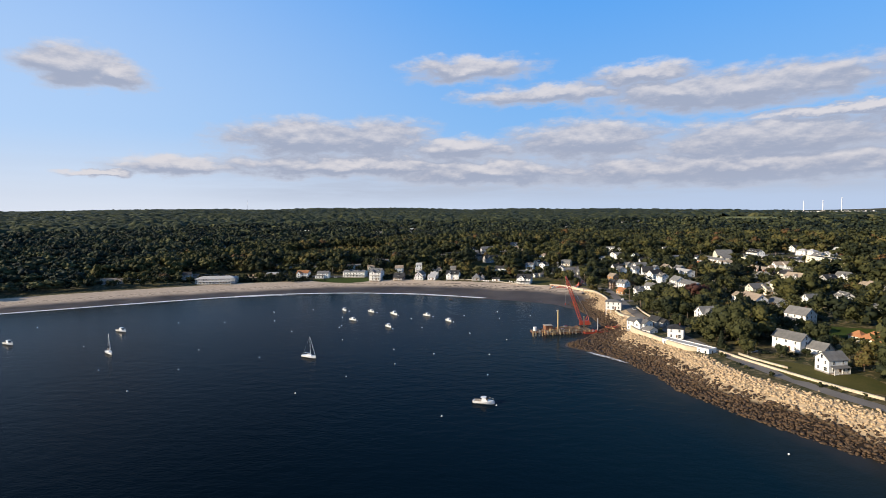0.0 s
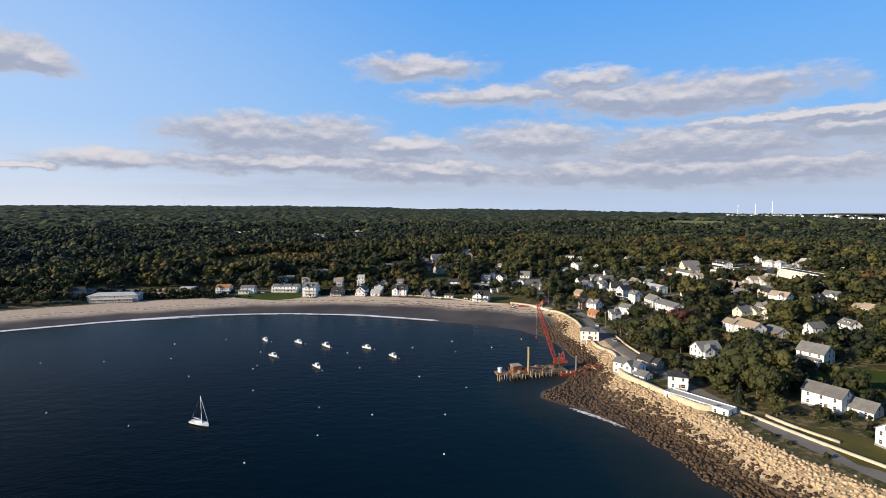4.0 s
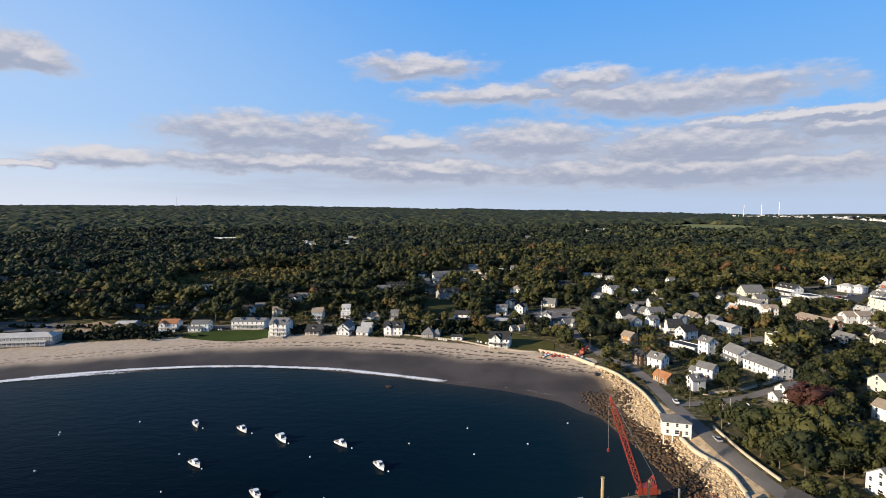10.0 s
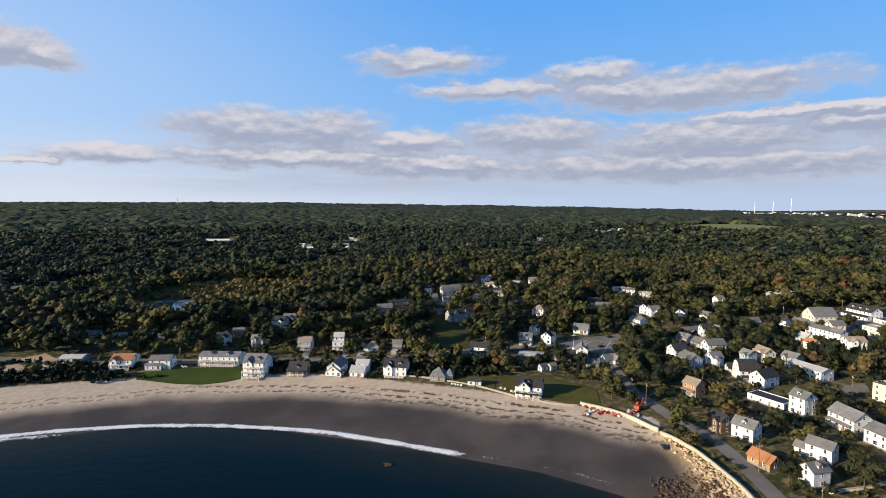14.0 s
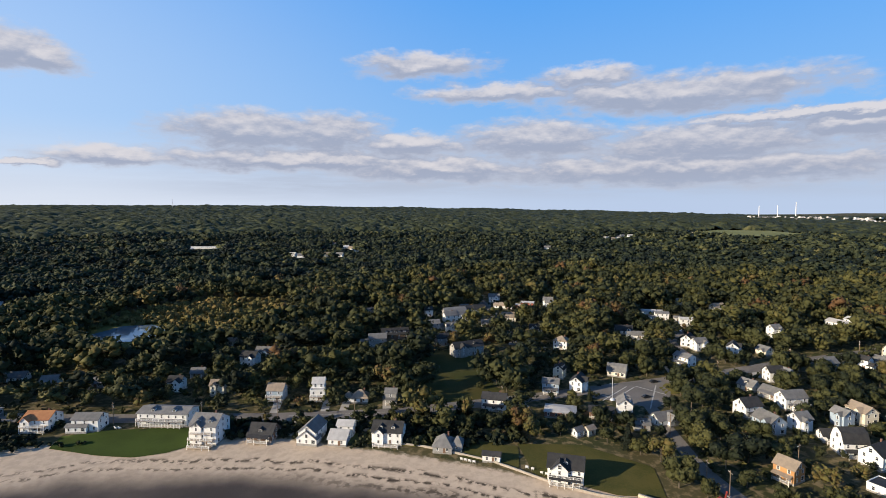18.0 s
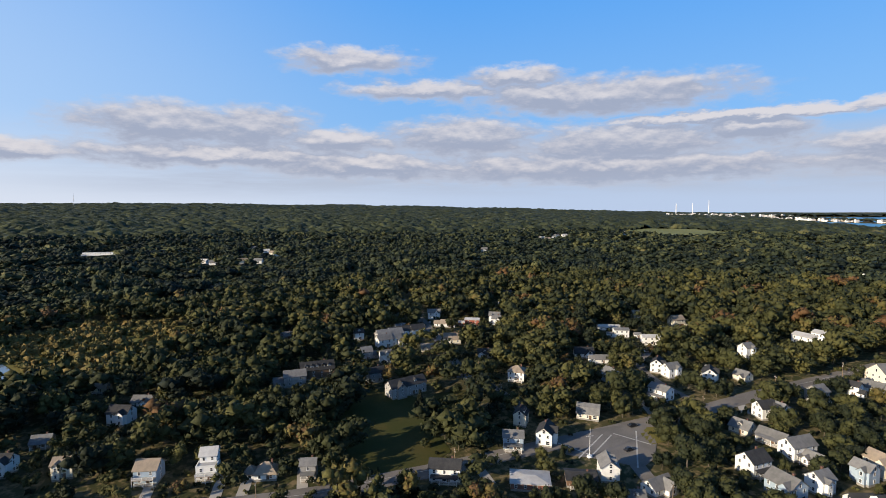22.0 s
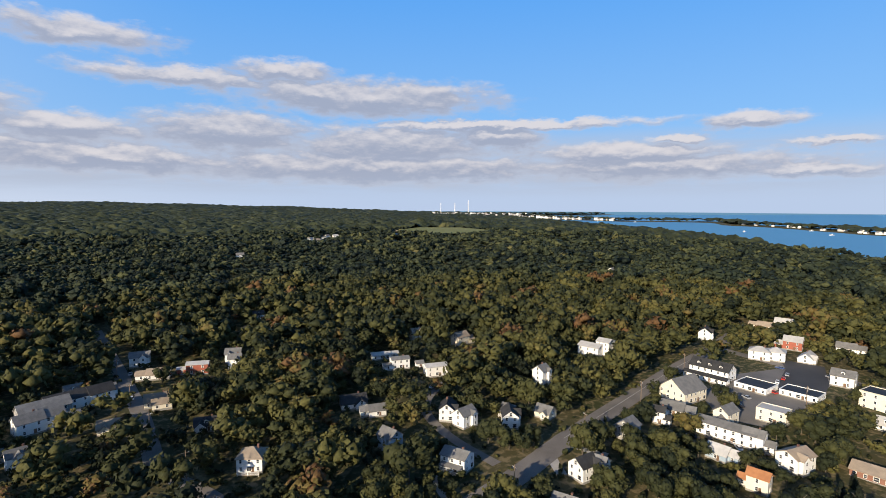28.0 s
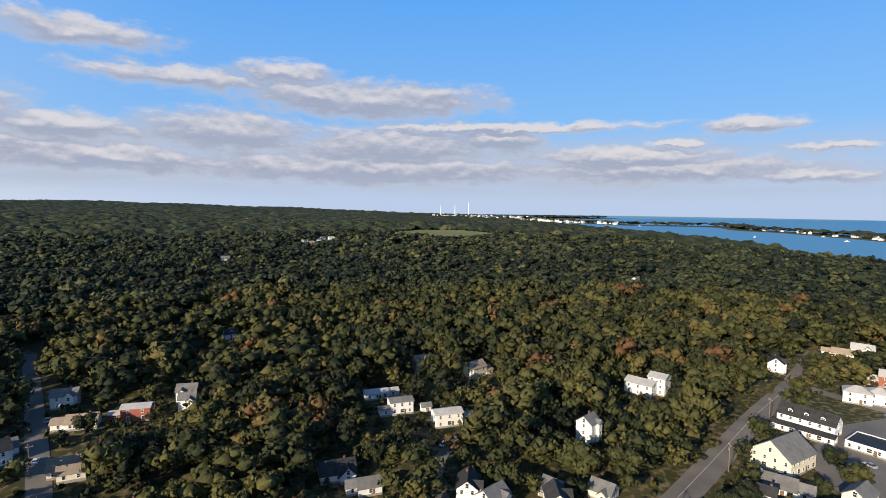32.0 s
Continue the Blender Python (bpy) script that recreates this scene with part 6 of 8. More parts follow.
house(157.2, 458.2, -74, 7.4, 6.6, 3, "g", "w", "g", 2)
house(151.8, 471.3, -64, 16.6, 8.3, 1, "f", "w", "k", 1)
house(163.5, 440, -85, 12.3, 8.2, 2, "g", "w", "g", 2, deck=(1.8, True))
house(165.5, 418.5, -82, 21, 9.2, 2, "g", "w", "g", 2, pitch=0.5, name="boarding_house", chim=False, label="long three-storey white boarding house with a grey roof")
house(158.2, 511.8, -10, 7.4, 5.7, 1, "g", "w", "d", 2, deck=(1.8, True))
house(197.9, 388.4, 17, 10.7, 7.4, 2, "g", "c", "g", 1, ell=(7, -3, 8, 7, 2))
house(210.1, 385.7, -69, 8.2, 7.4, 3, "h", "c", "g", 1, deck=(2, True))
house(247.4, 427.2, -69, 13.1, 7.4, 2, "g", "w", "t", 1)
house(178, 351, -82, 16.5, 8.3, 2, "g", "w", "t", 1, ell=(-9, -3, 8, 6, 2))
house(152.3, 384.4, 12, 7.4, 6.6, 2, "g", "w", "g", 1)
PLACE = "far off in the woods"
house(-446.6, 1355.7, 0, 55.2, 12.9, 2, "f", "w", "l", 1, chim=False, name="factory", label="long pale low building in the woods")
house(-203.5, 1421.9, -30, 11.5, 8.2, 2, "g", "w", "g", 0)
house(-169.4, 1353.4, 7, 12.3, 8.2, 2, "g", "w", "l", 0)
house(-151.0, 1316.3, -16, 13.1, 8.2, 2, "g", "c", "t", 0)
house(-141.3, 1292.5, 21, 13.9, 8.2, 2, "g", "w", "g", 0)
house(-214.6, 1180.0, -2, 11.5, 8.2, 2, "g", "w", "g", 0)
house(-233.1, 1199.2, -25, 12.3, 8.2, 2, "g", "w", "l", 0)
house(-176.8, 1195.2, 12, 13.1, 8.2, 2, "g", "c", "t", 0)
house(-155.4, 1194.3, -11, 13.9, 8.2, 2, "g", "w", "g", 0)
house(-25.3, 2245.7, 26, 11.5, 8.2, 2, "g", "w", "g", 0)
house(26.9, 2309.7, 3, 12.3, 8.2, 2, "g", "w", "l", 0)
house(46.7, 2260.5, -20, 13.1, 8.2, 2, "g", "c", "t", 0)
house(-59.0, 2364.3, 17, 13.9, 8.2, 2, "g", "w", "g", 0)
house(491.3, 1919.6, -6, 11.5, 8.2, 2, "g", "w", "g", 0)
house(411.5, 1542.6, -29, 12.3, 8.2, 2, "g", "w", "l", 0)
house(411.6, 1505.2, 8, 13.1, 8.2, 2, "g", "c", "t", 0)
house(448.5, 1572.0, -15, 13.9, 8.2, 2, "g", "w", "g", 0)
house(471.9, 1605.8, 22, 11.5, 8.2, 2, "g", "w", "g", 0)
house(488.9, 1599.3, -1, 12.3, 8.2, 2, "g", "w", "l", 0)
house(665.9, 1641.5, -24, 13.1, 8.2, 2, "g", "c", "t", 0)
house(438.1, 1703.8, 13, 13.9, 8.2, 2, "g", "w", "g", 0)
house(216.4, 1294.9, -10, 11.5, 8.2, 2, "g", "w", "g", 0)
house(621.3, 1553.5, 27, 12.3, 8.2, 2, "g", "w", "l", 0)
house(-763.8, 1330.1, 4, 13.1, 8.2, 2, "g", "c", "t", 0)
house(-1931.5, 3767.0, -19, 13.9, 8.2, 2, "g", "w", "g", 0)
house(-50.1, 2137.6, 18, 11.5, 8.2, 2, "g", "w", "g", 0)
house(-8.1, 2115.9, -5, 12.3, 8.2, 2, "g", "w", "l", 0)
house(561.2, 879.7, 9, 13.9, 8.2, 2, "g", "w", "g", 0)
house(-199.4, 1308.0, -14, 11.5, 8.2, 2, "g", "w", "g", 0)
PLACE = "above the stone shore"
house(222, 405.7, -64, 9, 6.6, 1, "g", "w", "g", 1)
house(347, 562, -80, 9.8, 7.4, 2, "g", "w", "g", 1)
house(254.2, 453, -90, 10.7, 6.6, 2, "g", "c", "d", 1)
house(294.1, 478.3, 0, 9, 6.6, 2, "g", "g", "g", 1)
house(277.7, 418.5, -69, 9.8, 7.4, 2, "g", "w", "g", 1)
house(333.2, 542.3, -82, 10.7, 6.6, 1, "g", "w", "d", 1)
house(207.3, 340.2, 8, 9, 6.6, 2, "g", "w", "g", 1)
house(190.1, 344.4, -91, 9.8, 7.4, 1, "g", "g", "g", 1)
house(227.3, 309.9, -70, 9, 6.6, 1, "g", "c", "g", 1)
house(261.6, 412.1, 20, 10.7, 6.6, 2, "g", "g", "d", 1)
house(276.2, 383.1, -79, 11.5, 7.4, 1, "g", "w", "t", 1)
house(227.1, 341.1, -92, 9, 6.6, 2, "g", "w", "g", 1)
house(273.8, 352.9, 11, 9.8, 7.4, 2, "g", "c", "g", 1)

# ---- stone shore ----
def rock_mesh(r, k):
    v = (ICO1_V + r.normal(0, 0.24, (12, 3))) * r.uniform(0.65, 1.3, 3)
    v[:, 2] *= 0.75
    return v


def shore_rocks():
    r = np.random.default_rng(21)
    base = [rock_mesh(r, k) for k in range(12)]
    n = 150000
    x, y = r.uniform(44, 190, n), r.uniform(100, 452, n)
    s, ry = shore(x, y), rocky(x, y)
    near_line = (s > -1.5 - 2.0 * (1 - ry) * (y < 330)) & ((y < 380) | (x > 73 + r.normal(0, 1.5, n)))
    # how far up the bank the weed reaches
    reach = np.interp(y, (100, 240, 280, 302, 325, 385, 395, 405, 420, 435, 450), (11.5, 13.0, 17.0, 15.0, 8.0, 8.0, 14.0, 20.0, 27.0, 35.0, 43.0))
    dark = near_line & (s < reach + r.normal(0, 1.3, n)) & ((ry > 0.5) | ((x > 46) & (y < 420))) & (y < 414 + r.normal(0, 5, n))
    wall_y, wall_x = np.array((247, 256, 265, 275.5, 288, 300, 313, 332, 347, 370, 398, 425, 446)), np.array((100, 97.5, 93.5, 90.7, 85.5, 86.5, 92, 97, 93, 94, 97, 95, 90))
    inside = (y < 247) | (x < np.interp(y, wall_y, wall_x) - 0.6)
    light = inside & (s > reach - 0.5 + r.normal(0, 1.3, n)) & (s < np.maximum(23.5, reach + 6.0) + r.normal(0, 1.2, n)) & (ry > 0.4) & ~dark
    for name, sel, lo, hi, mat, label, most in (("weedy_rocks", dark, 0.28, 0.85, ROCK_DARK, "brown weed-covered rocks at the foot of the shore", 8500), ("granite_rocks", light, 0.22, 0.75, ROCK_LIGHT, "pale granite boulders of the stone bank", 5000)):
        idx = np.nonzero(sel)[0][:most]
        ob = thing(name, 90, 300, 0, 0, label, "rocks", kind="structure")
        shared = [mesh_from("rock", v.tolist(), ICO1_F.tolist(), [mat]) for v in base]
        # the stones nearest to the pier are single pieces, the rest are joined
        order = idx[np.argsort(np.hypot(x[idx] - 92, y[idx] - 318))]
        for i in order[:200]:
            q = float(lo + (hi - lo) * r.uniform() ** 1.8)
            m = pose(float(x[i]) - 90, float(y[i]) - 300, max(float(height(x[i], y[i])), -0.3) + q * 0.2, *[float(a) for a in r.uniform(-25, 25, 2)], float(r.uniform(0, 360)))
            part("rock", shared[int(r.integers(0, 12))], ob, m @ Matrix.Diagonal((q, q, q, 1)))
        rest = order[200:]
        kind = r.integers(0, 12, len(rest))
        VV, FF, c = [], [], 0
        for k in range(12):
            j = rest[kind == k]
            a, q = r.uniform(0, 6.28, len(j)), lo + (hi - lo) * r.uniform(size=len(j)) ** 1.8
            v = base[k]
            ca, sa = np.cos(a)[:, None], np.sin(a)[:, None]
            P = np.stack([(v[:, 0] * ca - v[:, 1] * sa) * q[:, None] + x[j][:, None] - 90, (v[:, 0] * sa + v[:, 1] * ca) * q[:, None] + y[j][:, None] - 300,
                          v[:, 2] * q[:, None] + (np.maximum(height(x[j], y[j]), -0.3) + q * 0.2)[:, None]], -1)
            VV.append(P.reshape(-1, 3))
            FF.append((ICO1_F[None] + (c + 12 * np.arange(len(j)))[:, None, None]).reshape(-1, 3))
            c += 12 * len(j)
        tagged(part("stones", arrays_mesh("stones", np.concatenate(VV), np.concatenate(FF), mat), ob), kind="stuff")


def stone_wall(pts, h, thick, mat, label, name="sea_wall", sink=1.5, top=None):
    """A wall that follows the ground along a line, with a capping course."""
    P = []
    for a, b in zip(pts[:-1], pts[1:]):
        n = max(1, int(math.dist(a, b) / 3))
        P += [(a[0] + (b[0] - a[0]) * i / n, a[1] + (b[1] - a[1]) * i / n) for i in range(n)]
    P = np.array(P + [pts[-1]], float)
    for _ in range(4):
        P[1:-1] = 0.25 * P[:-2] + 0.5 * P[1:-1] + 0.25 * P[2:]
    T = np.gradient(P, axis=0)
    T /= np.linalg.norm(T, axis=1)[:, None]
    Nn = np.stack([-T[:, 1], T[:, 0]], 1)
    g = height(P[:, 0], P[:, 1])
    if top is not None:
        zt = np.full(len(P), top)
    else:
        zt = g + h
    zb = np.minimum(g - sink, zt - h)
    n = len(P)

    def strip(w, z0, z1, nm, m):
        V = np.concatenate([np.column_stack([P + Nn * o * w / 2, z]) for o, z in ((-1, z0), (-1, z1), (1, z1), (1, z0))])
        q = [(c * n + i, ((c + 1) % 4) * n + i, ((c + 1) % 4) * n + i + 1, c * n + i + 1) for c in range(4) for i in range(n - 1)]
        q += [(0, 3 * n, 2 * n, n), (n - 1, 2 * n - 1, 3 * n - 1, 4 * n - 1)]
        return arrays_mesh(nm, V, np.array(q), m)

    ob = thing(name, 0, 0, 0, 0, label, "wall", kind="structure")
    part("wall_body", strip(thick, zb, zt, "wall_body", mat), ob)
    part("coping", strip(thick + 0.15, zt, zt + 0.15, "coping", CONCRETE), ob)
    return ob


shore_rocks()
stone_wall([(66, 478), (76, 471), (84, 463), (90, 448)], 1.6, 0.9, SANDSTONE, "pale concrete sea wall at the head of the beach")
stone_wall([(90, 446), (95, 425), (97, 398), (94, 370), (93, 347), (97, 332), (93, 316)], 1.2, 0.9, SANDSTONE, "pale stone sea wall along the shore road")
stone_wall([(91, 313), (86.5, 300), (85.5, 288), (90.7, 275.5), (93.5, 265), (97.5, 256), (100, 247.5), (106, 250)], 3.6, 1.0, SANDSTONE, "high pale stone wall below the shore houses", top=8.2)
stone_wall([(110.3, 251), (113.7, 243), (117, 233), (121, 222), (129, 203), (139, 186)], 0.9, 0.6, SANDSTONE, "low stone wall beside the shore road", "road_wall")
stone_wall([(118.5, 243.5), (121.5, 232), (127, 221)], 0.8, 0.5, SANDSTONE, "low stone wall beside a lawn", "road_wall")
stone_wall([(108, 362), (106.5, 340), (107, 322)], 0.8, 0.5, SANDSTONE, "low stone wall beside the shore road", "road_wall")
stone_wall([(122, 396), (140, 398), (160, 406), (176, 415)], 0.9, 0.5, SANDSTONE, "low pale wall along the side road", "road_wall")
stone_wall([(-30, 524), (-8, 519), (8, 511), (22, 503), (40, 488), (56, 479), (66, 477)], 0.7, 0.5, DECKW, "low timber and stone wall at the top of the beach")

# ---- boats and buoys ----
def hull_mesh(name, l, b, h, mat, flat=0.25):
    """An open boat's hull: rounded sections from a square stern to a sharp bow along +x."""
    secs = 9
    V, Fc = [], []
    for i in range(secs):
        u = i / (secs - 1)
        w = b / 2 * (0.82 + 0.18 * math.sin(u * 2.2)) * (1 - max(0, (u - 0.5) / 0.5) ** 2.2)
        w = max(w, 0.02)
        sheer = h * (1 + 0.28 * u * u)
        keel = -0.25 * h + 0.30 * h * max(0, (u - 0.7) / 0.3) ** 2
        x = -l / 2 + l * u
        V += [(x, -w, sheer), (x, -w * 0.86, sheer * 0.35), (x, -w * flat, keel), (x, w * flat, keel), (x, w * 0.86, sheer * 0.35), (x, w, sheer)]
    for i in range(secs - 1):
        for j in range(5):
            a = i * 6 + j
            Fc.append((a, a + 6, a + 7, a + 1))
    Fc.append((0, 1, 2, 3, 4, 5))
    Fc += [(i * 6, i * 6 + 5, i * 6 + 11, i * 6 + 6) for i in range(secs - 1)]
    return mesh_from(name, V, Fc, [mat])


MOTOR_HULL, MOTOR_HULL_B = hull_mesh("hull", 6.6, 2.5, 0.95, GEL), hull_mesh("hull", 8.2, 2.9, 1.1, GEL)
SAIL_HULL = hull_mesh("hull", 8.8, 2.7, 0.95, GEL)
DINGHY = [hull_mesh("hull", 3.4, 1.4, 0.5, m) for m in HULLS]


def motor_boat(x, y, yaw, big=False, label="white motor boat moored in the bay"):
    ob = thing("motor_boat", x, y, 0.05, yaw, label, "boat", "boats moored in the bay")
    k = 1.2 if big else 1.0
    part("hull", MOTOR_HULL_B if big else MOTOR_HULL, ob)
    cab = Soup().poly([(-0.6 * k, -0.8 * k, 0.9), (1.3 * k, -0.7 * k, 0.9), (1.3 * k, 0.7 * k, 0.9), (-0.6 * k, 0.8 * k, 0.9), (-0.5 * k, -0.7 * k, 2.0 * k), (0.6 * k, -0.6 * k, 2.0 * k), (0.6 * k, 0.6 * k, 2.0 * k), (-0.5 * k, 0.7 * k, 2.0 * k)], BOXF)
    part("cabin", cab.mesh("cabin", GEL), ob)
    part("windscreen", Soup().poly([(1.32 * k, -0.62 * k, 1.1), (1.32 * k, 0.62 * k, 1.1), (0.72 * k, 0.55 * k, 1.85 * k), (0.72 * k, -0.55 * k, 1.85 * k)], [(0, 1, 2, 3)]).mesh("windscreen", GLASS), ob)
    part("roof", Soup().box(-0.9 * k, -0.85 * k, 2.02 * k, 0.8 * k, 0.85 * k, 2.12 * k).mesh("roof", GEL), ob)
    part("outboard_motor", Soup().box(-3.75 * k, -0.22, -0.3, -3.35 * k, 0.22, 1.25).mesh("outboard_motor", RUBBER), ob)
    part("cockpit_floor", Soup().box(-2.9 * k, -0.85 * k, 1.02 * k, -0.8 * k, 0.85 * k, 1.06 * k).mesh("cockpit_floor", DECKW), ob)
    part("bow_rail", Soup().bar((1.4 * k, -0.8, 1.75 * k), (3.1 * k, 0, 1.85 * k), 0.03).bar((1.4 * k, 0.8, 1.75 * k), (3.1 * k, 0, 1.85 * k), 0.03).bar((3.1 * k, 0, 1.2), (3.1 * k, 0, 1.85 * k), 0.03).mesh("bow_rail", STEEL), ob)
    return ob


def sail_boat(x, y, yaw, label, mat=None):
    ob = thing("sail_boat", x, y, 0.05, yaw, label, "boat", "boats moored in the bay")
    part("hull", SAIL_HULL, ob)
    part("cabin", Soup().poly([(-1.4, -0.8, 0.85), (2.0, -0.55, 0.95), (2.0, 0.55, 0.95), (-1.4, 0.8, 0.85), (-1.3, -0.65, 1.55), (1.4, -0.45, 1.45), (1.4, 0.45, 1.45), (-1.3, 0.65, 1.55)], BOXF).mesh("cabin", GEL), ob)
    part("mast", Soup().bar((0.9, 0, 0.9), (0.9, 0, 11.0), 0.11, 0, 8, 0.07).mesh("mast", CHIMW), ob)
    part("boom", Soup().bar((0.9, 0, 2.1), (-2.9, 0, 2.2), 0.09).mesh("boom", CHIMW), ob)
    part("furled_sail", Soup().bar((0.7, 0, 2.3), (-2.7, 0, 2.38), 0.2, 0, 8, 0.13).mesh("furled_sail", mat or CANVAS), ob)
    part("forestay", Soup().bar((4.2, 0, 1.2), (0.9, 0, 10.7), 0.07).mesh("forestay", CHIMW), ob, label="furled white headsail on its stay")
    part("backstay", Soup().bar((-4.3, 0, 1.0), (0.9, 0, 10.9), 0.025).mesh("backstay", STEEL), ob)
    part("keel", Soup().box(-0.8, -0.1, -1.3, 1.0, 0.1, 0.0).mesh("keel", DARKHULL), ob)
    return ob


for x, y, a, b in ((-97.4, 388.5, -56, False), (-75.8, 382, -46, False), (-57.5, 372.5, -54, True), (-33.5, 367, -42, False), (-82.5, 353, -40, False), (-54.6, 331.6, -52, False), (-17.3, 348.7, -58, False), (4.3, 198, -12, True), (-224, 320.5, -20, True), (-269.4, 287.6, -20, True)):
    motor_boat(x, y, a, b)
sail_boat(-83.2, 261, -25, "white sailing boat with a bare mast moored in the bay")
sail_boat(-194.4, 268.2, -40, "small sailing boat with a tan sail cover, moored", WOODP)

BUOY_BALL = Soup()
for i in range(6):
    z0, z1 = -0.42 + 0.84 * i / 6, -0.42 + 0.84 * (i + 1) / 6
    BUOY_BALL.bar((0, 0, z0), (0, 0, z1), math.sqrt(max(0.18 - z0 * z0, 0.01)), 0, 10, math.sqrt(max(0.18 - z1 * z1, 0.01)))
BUOY_BALL = BUOY_BALL.mesh("ball", GEL)
BUOY_RING = Soup().bar((0, 0, 0.42), (0, 0, 0.62), 0.07).mesh("shackle", STEEL)


def buoy(x, y, k=1.0):
    ob = thing("mooring_buoy", x, y, 0.12, 0, "round white mooring buoy on the water", "buoy", "mooring buoys in the bay")
    part("ball", BUOY_BALL, ob, Matrix.Diagonal((k, k, k, 1)))
    part("shackle", BUOY_RING, ob, Matrix.Diagonal((k, k, k, 1)))


for x, y in ((-7.6, 367), (-32.9, 329.2), (-92, 361.8), (-86, 330), (-136.3, 351), (-149.5, 383.5), (-122.7, 393), (15.8, 380.2), (58.1, 383.6), (37.7, 364.8), (-2.8, 313.5), (-113, 319.3), (-43.2, 357.4)):
    buoy(x, y, 0.85)
for x, y in ((-148.3, 381), (-148.6, 275.1), (-139.1, 239.3), (-109, 260.8), (-177.9, 238.1), (-143.8, 209.2), (-71.6, 207.7), (-56.3, 229.9), (-42.4, 276.4), (-20.3, 267.5), (-37.5, 249.3), (-10.7, 185.2), (7.8, 266.5), (18.2, 297.2), (16.5, 357)):
    buoy(x, y, 0.75)
for x, y in ((-75.5, 297.6), (-85.7, 335.3), (6.4, 233.1), (92.7, 158.4), (-291.2, 332.8), (-219.7, 282.4), (-201.1, 345.8), (-169.3, 347.1), (-51, 326), (-93, 385), (-71, 379), (-54, 369), (-29, 364), (-79, 350), (-14, 345.5), (9, 196)):
    buoy(x, y, 0.75)
lone = mesh_from("lone_rock", (rock_mesh(np.random.default_rng(3), 0) * np.array([2.6, 1.2, 0.7])).tolist(), ICO1_F.tolist(), [ROCK_DARK])
tagged(new("lone_rock", lone), "dark rock awash near the beach", "rock").matrix_basis = pose(-20.1, 433, 0.1)

# ---- the work barge and crane at the broken pier ----
def work_barge():
    yaw = 14.0
    ob = thing("work_barge", 54, 317.5, 0, yaw, "rust-red work barge loaded with timber and machinery", "barge")
    part("hull", Soup().poly([(-13, -4.6, -0.6), (13, -4.6, -0.6), (13, 4.6, -0.6), (-13, 4.6, -0.6), (-13.8, -4.8, 1.5), (13.8, -4.8, 1.5), (13.8, 4.8, 1.5), (-13.8, 4.8, 1.5)], BOXF).mesh("hull", RUST), ob)
    part("deck", Soup().box(-13.6, -4.6, 1.5, 13.6, 4.6, 1.62).mesh("deck", WOODP), ob)
    part("rub_rail", Soup().box(-13.9, -4.95, 1.1, 13.9, -4.75, 1.4).mesh("rub_rail", CONCRETE), ob)
    part("deck_house", Soup().box(-12.6, -0.5, 1.6, -8.4, 3.6, 4.2).mesh("deck_house", RUST), ob)
    part("house_roof", Soup().box(-12.9, -0.8, 4.2, -8.1, 3.9, 4.4).mesh("house_roof", DECKW), ob)
    r = random.Random(5)
    for i in range(26):
        x, y = r.uniform(-12, 8), r.uniform(-4, 4)
        if x < -7.5 and y > -1.5:
            y = r.uniform(-4, -2)
        w, d, h = r.uniform(0.5, 2.2), r.uniform(0.4, 1.4), r.uniform(0.4, 1.6)
        part("crate", Soup().box(-w / 2, -d / 2, 0, w / 2, d / 2, h).box(-w / 2 - 0.05, -d / 2 - 0.05, h, w / 2 + 0.05, d / 2 + 0.05, h + 0.08).mesh("crate", r.choice((RUST, WOODP, YELLOWP, REDSTEEL, STEEL))), ob, pose(x, y, 1.62, 0, 0, r.uniform(-30, 30)))
    for i in range(18):
        y0 = r.uniform(-4, 3)
        part("timber", Soup().bar((r.uniform(-11, -2), y0, 1.8 + 0.25 * (i % 4)), (r.uniform(2, 8), y0 + r.uniform(-0.6, 0.6), 1.8 + 0.25 * (i % 4)), 0.17).mesh("timber", r.choice((WOODP, YELLOWP, RUST))), ob)
    for x in (-13, -6, 1, 8, 13):
        part("rail_post", Soup().box(-0.06, -0.06, 0, 0.06, 0.06, 1.1).mesh("rail_post", STEEL), ob, pose(x, 4.5, 1.6))
    part("spud_pile", Soup().bar((0, 0, -4), (0.1, 0, 13.5), 0.5, 0, 10).bar((0.1, 0, 13.5), (0.1, 0, 13.9), 0.55, 0, 10).mesh("spud_pile", YELLOWP), ob, pose(-6.3, -3.6, 0), "tall yellow spud pile")
    part("spud_pile", Soup().bar((0, 0, -4), (0, 0, 9.0), 0.35, 0, 10).mesh("spud_pile", YELLOWP), ob, pose(11.2, -1.0, 0), "yellow spud pile")
    raft = thing("raft", 37.2, 316.6, 0, 8, "small rusty raft with a white tank moored at the barge", "raft")
    part("hull", Soup().box(-3.6, -2.4, -0.3, 3.6, 2.4, 0.9).mesh("hull", RUST), raft)
    part("deck", Soup().box(-3.5, -2.3, 0.9, 3.5, 2.3, 1.0).mesh("deck", WOODP), raft)
    part("tank", Soup().bar((-1.4, 0, 1.0), (-1.4, 0, 3.1), 1.1, 0, 14).mesh("tank", GEL), raft, None, "white tank")
    part("bollard", Soup().bar((2.4, 1.5, 1.0), (2.4, 1.5, 1.9), 0.25, 0, 8).mesh("bollard", RUBBER), raft)


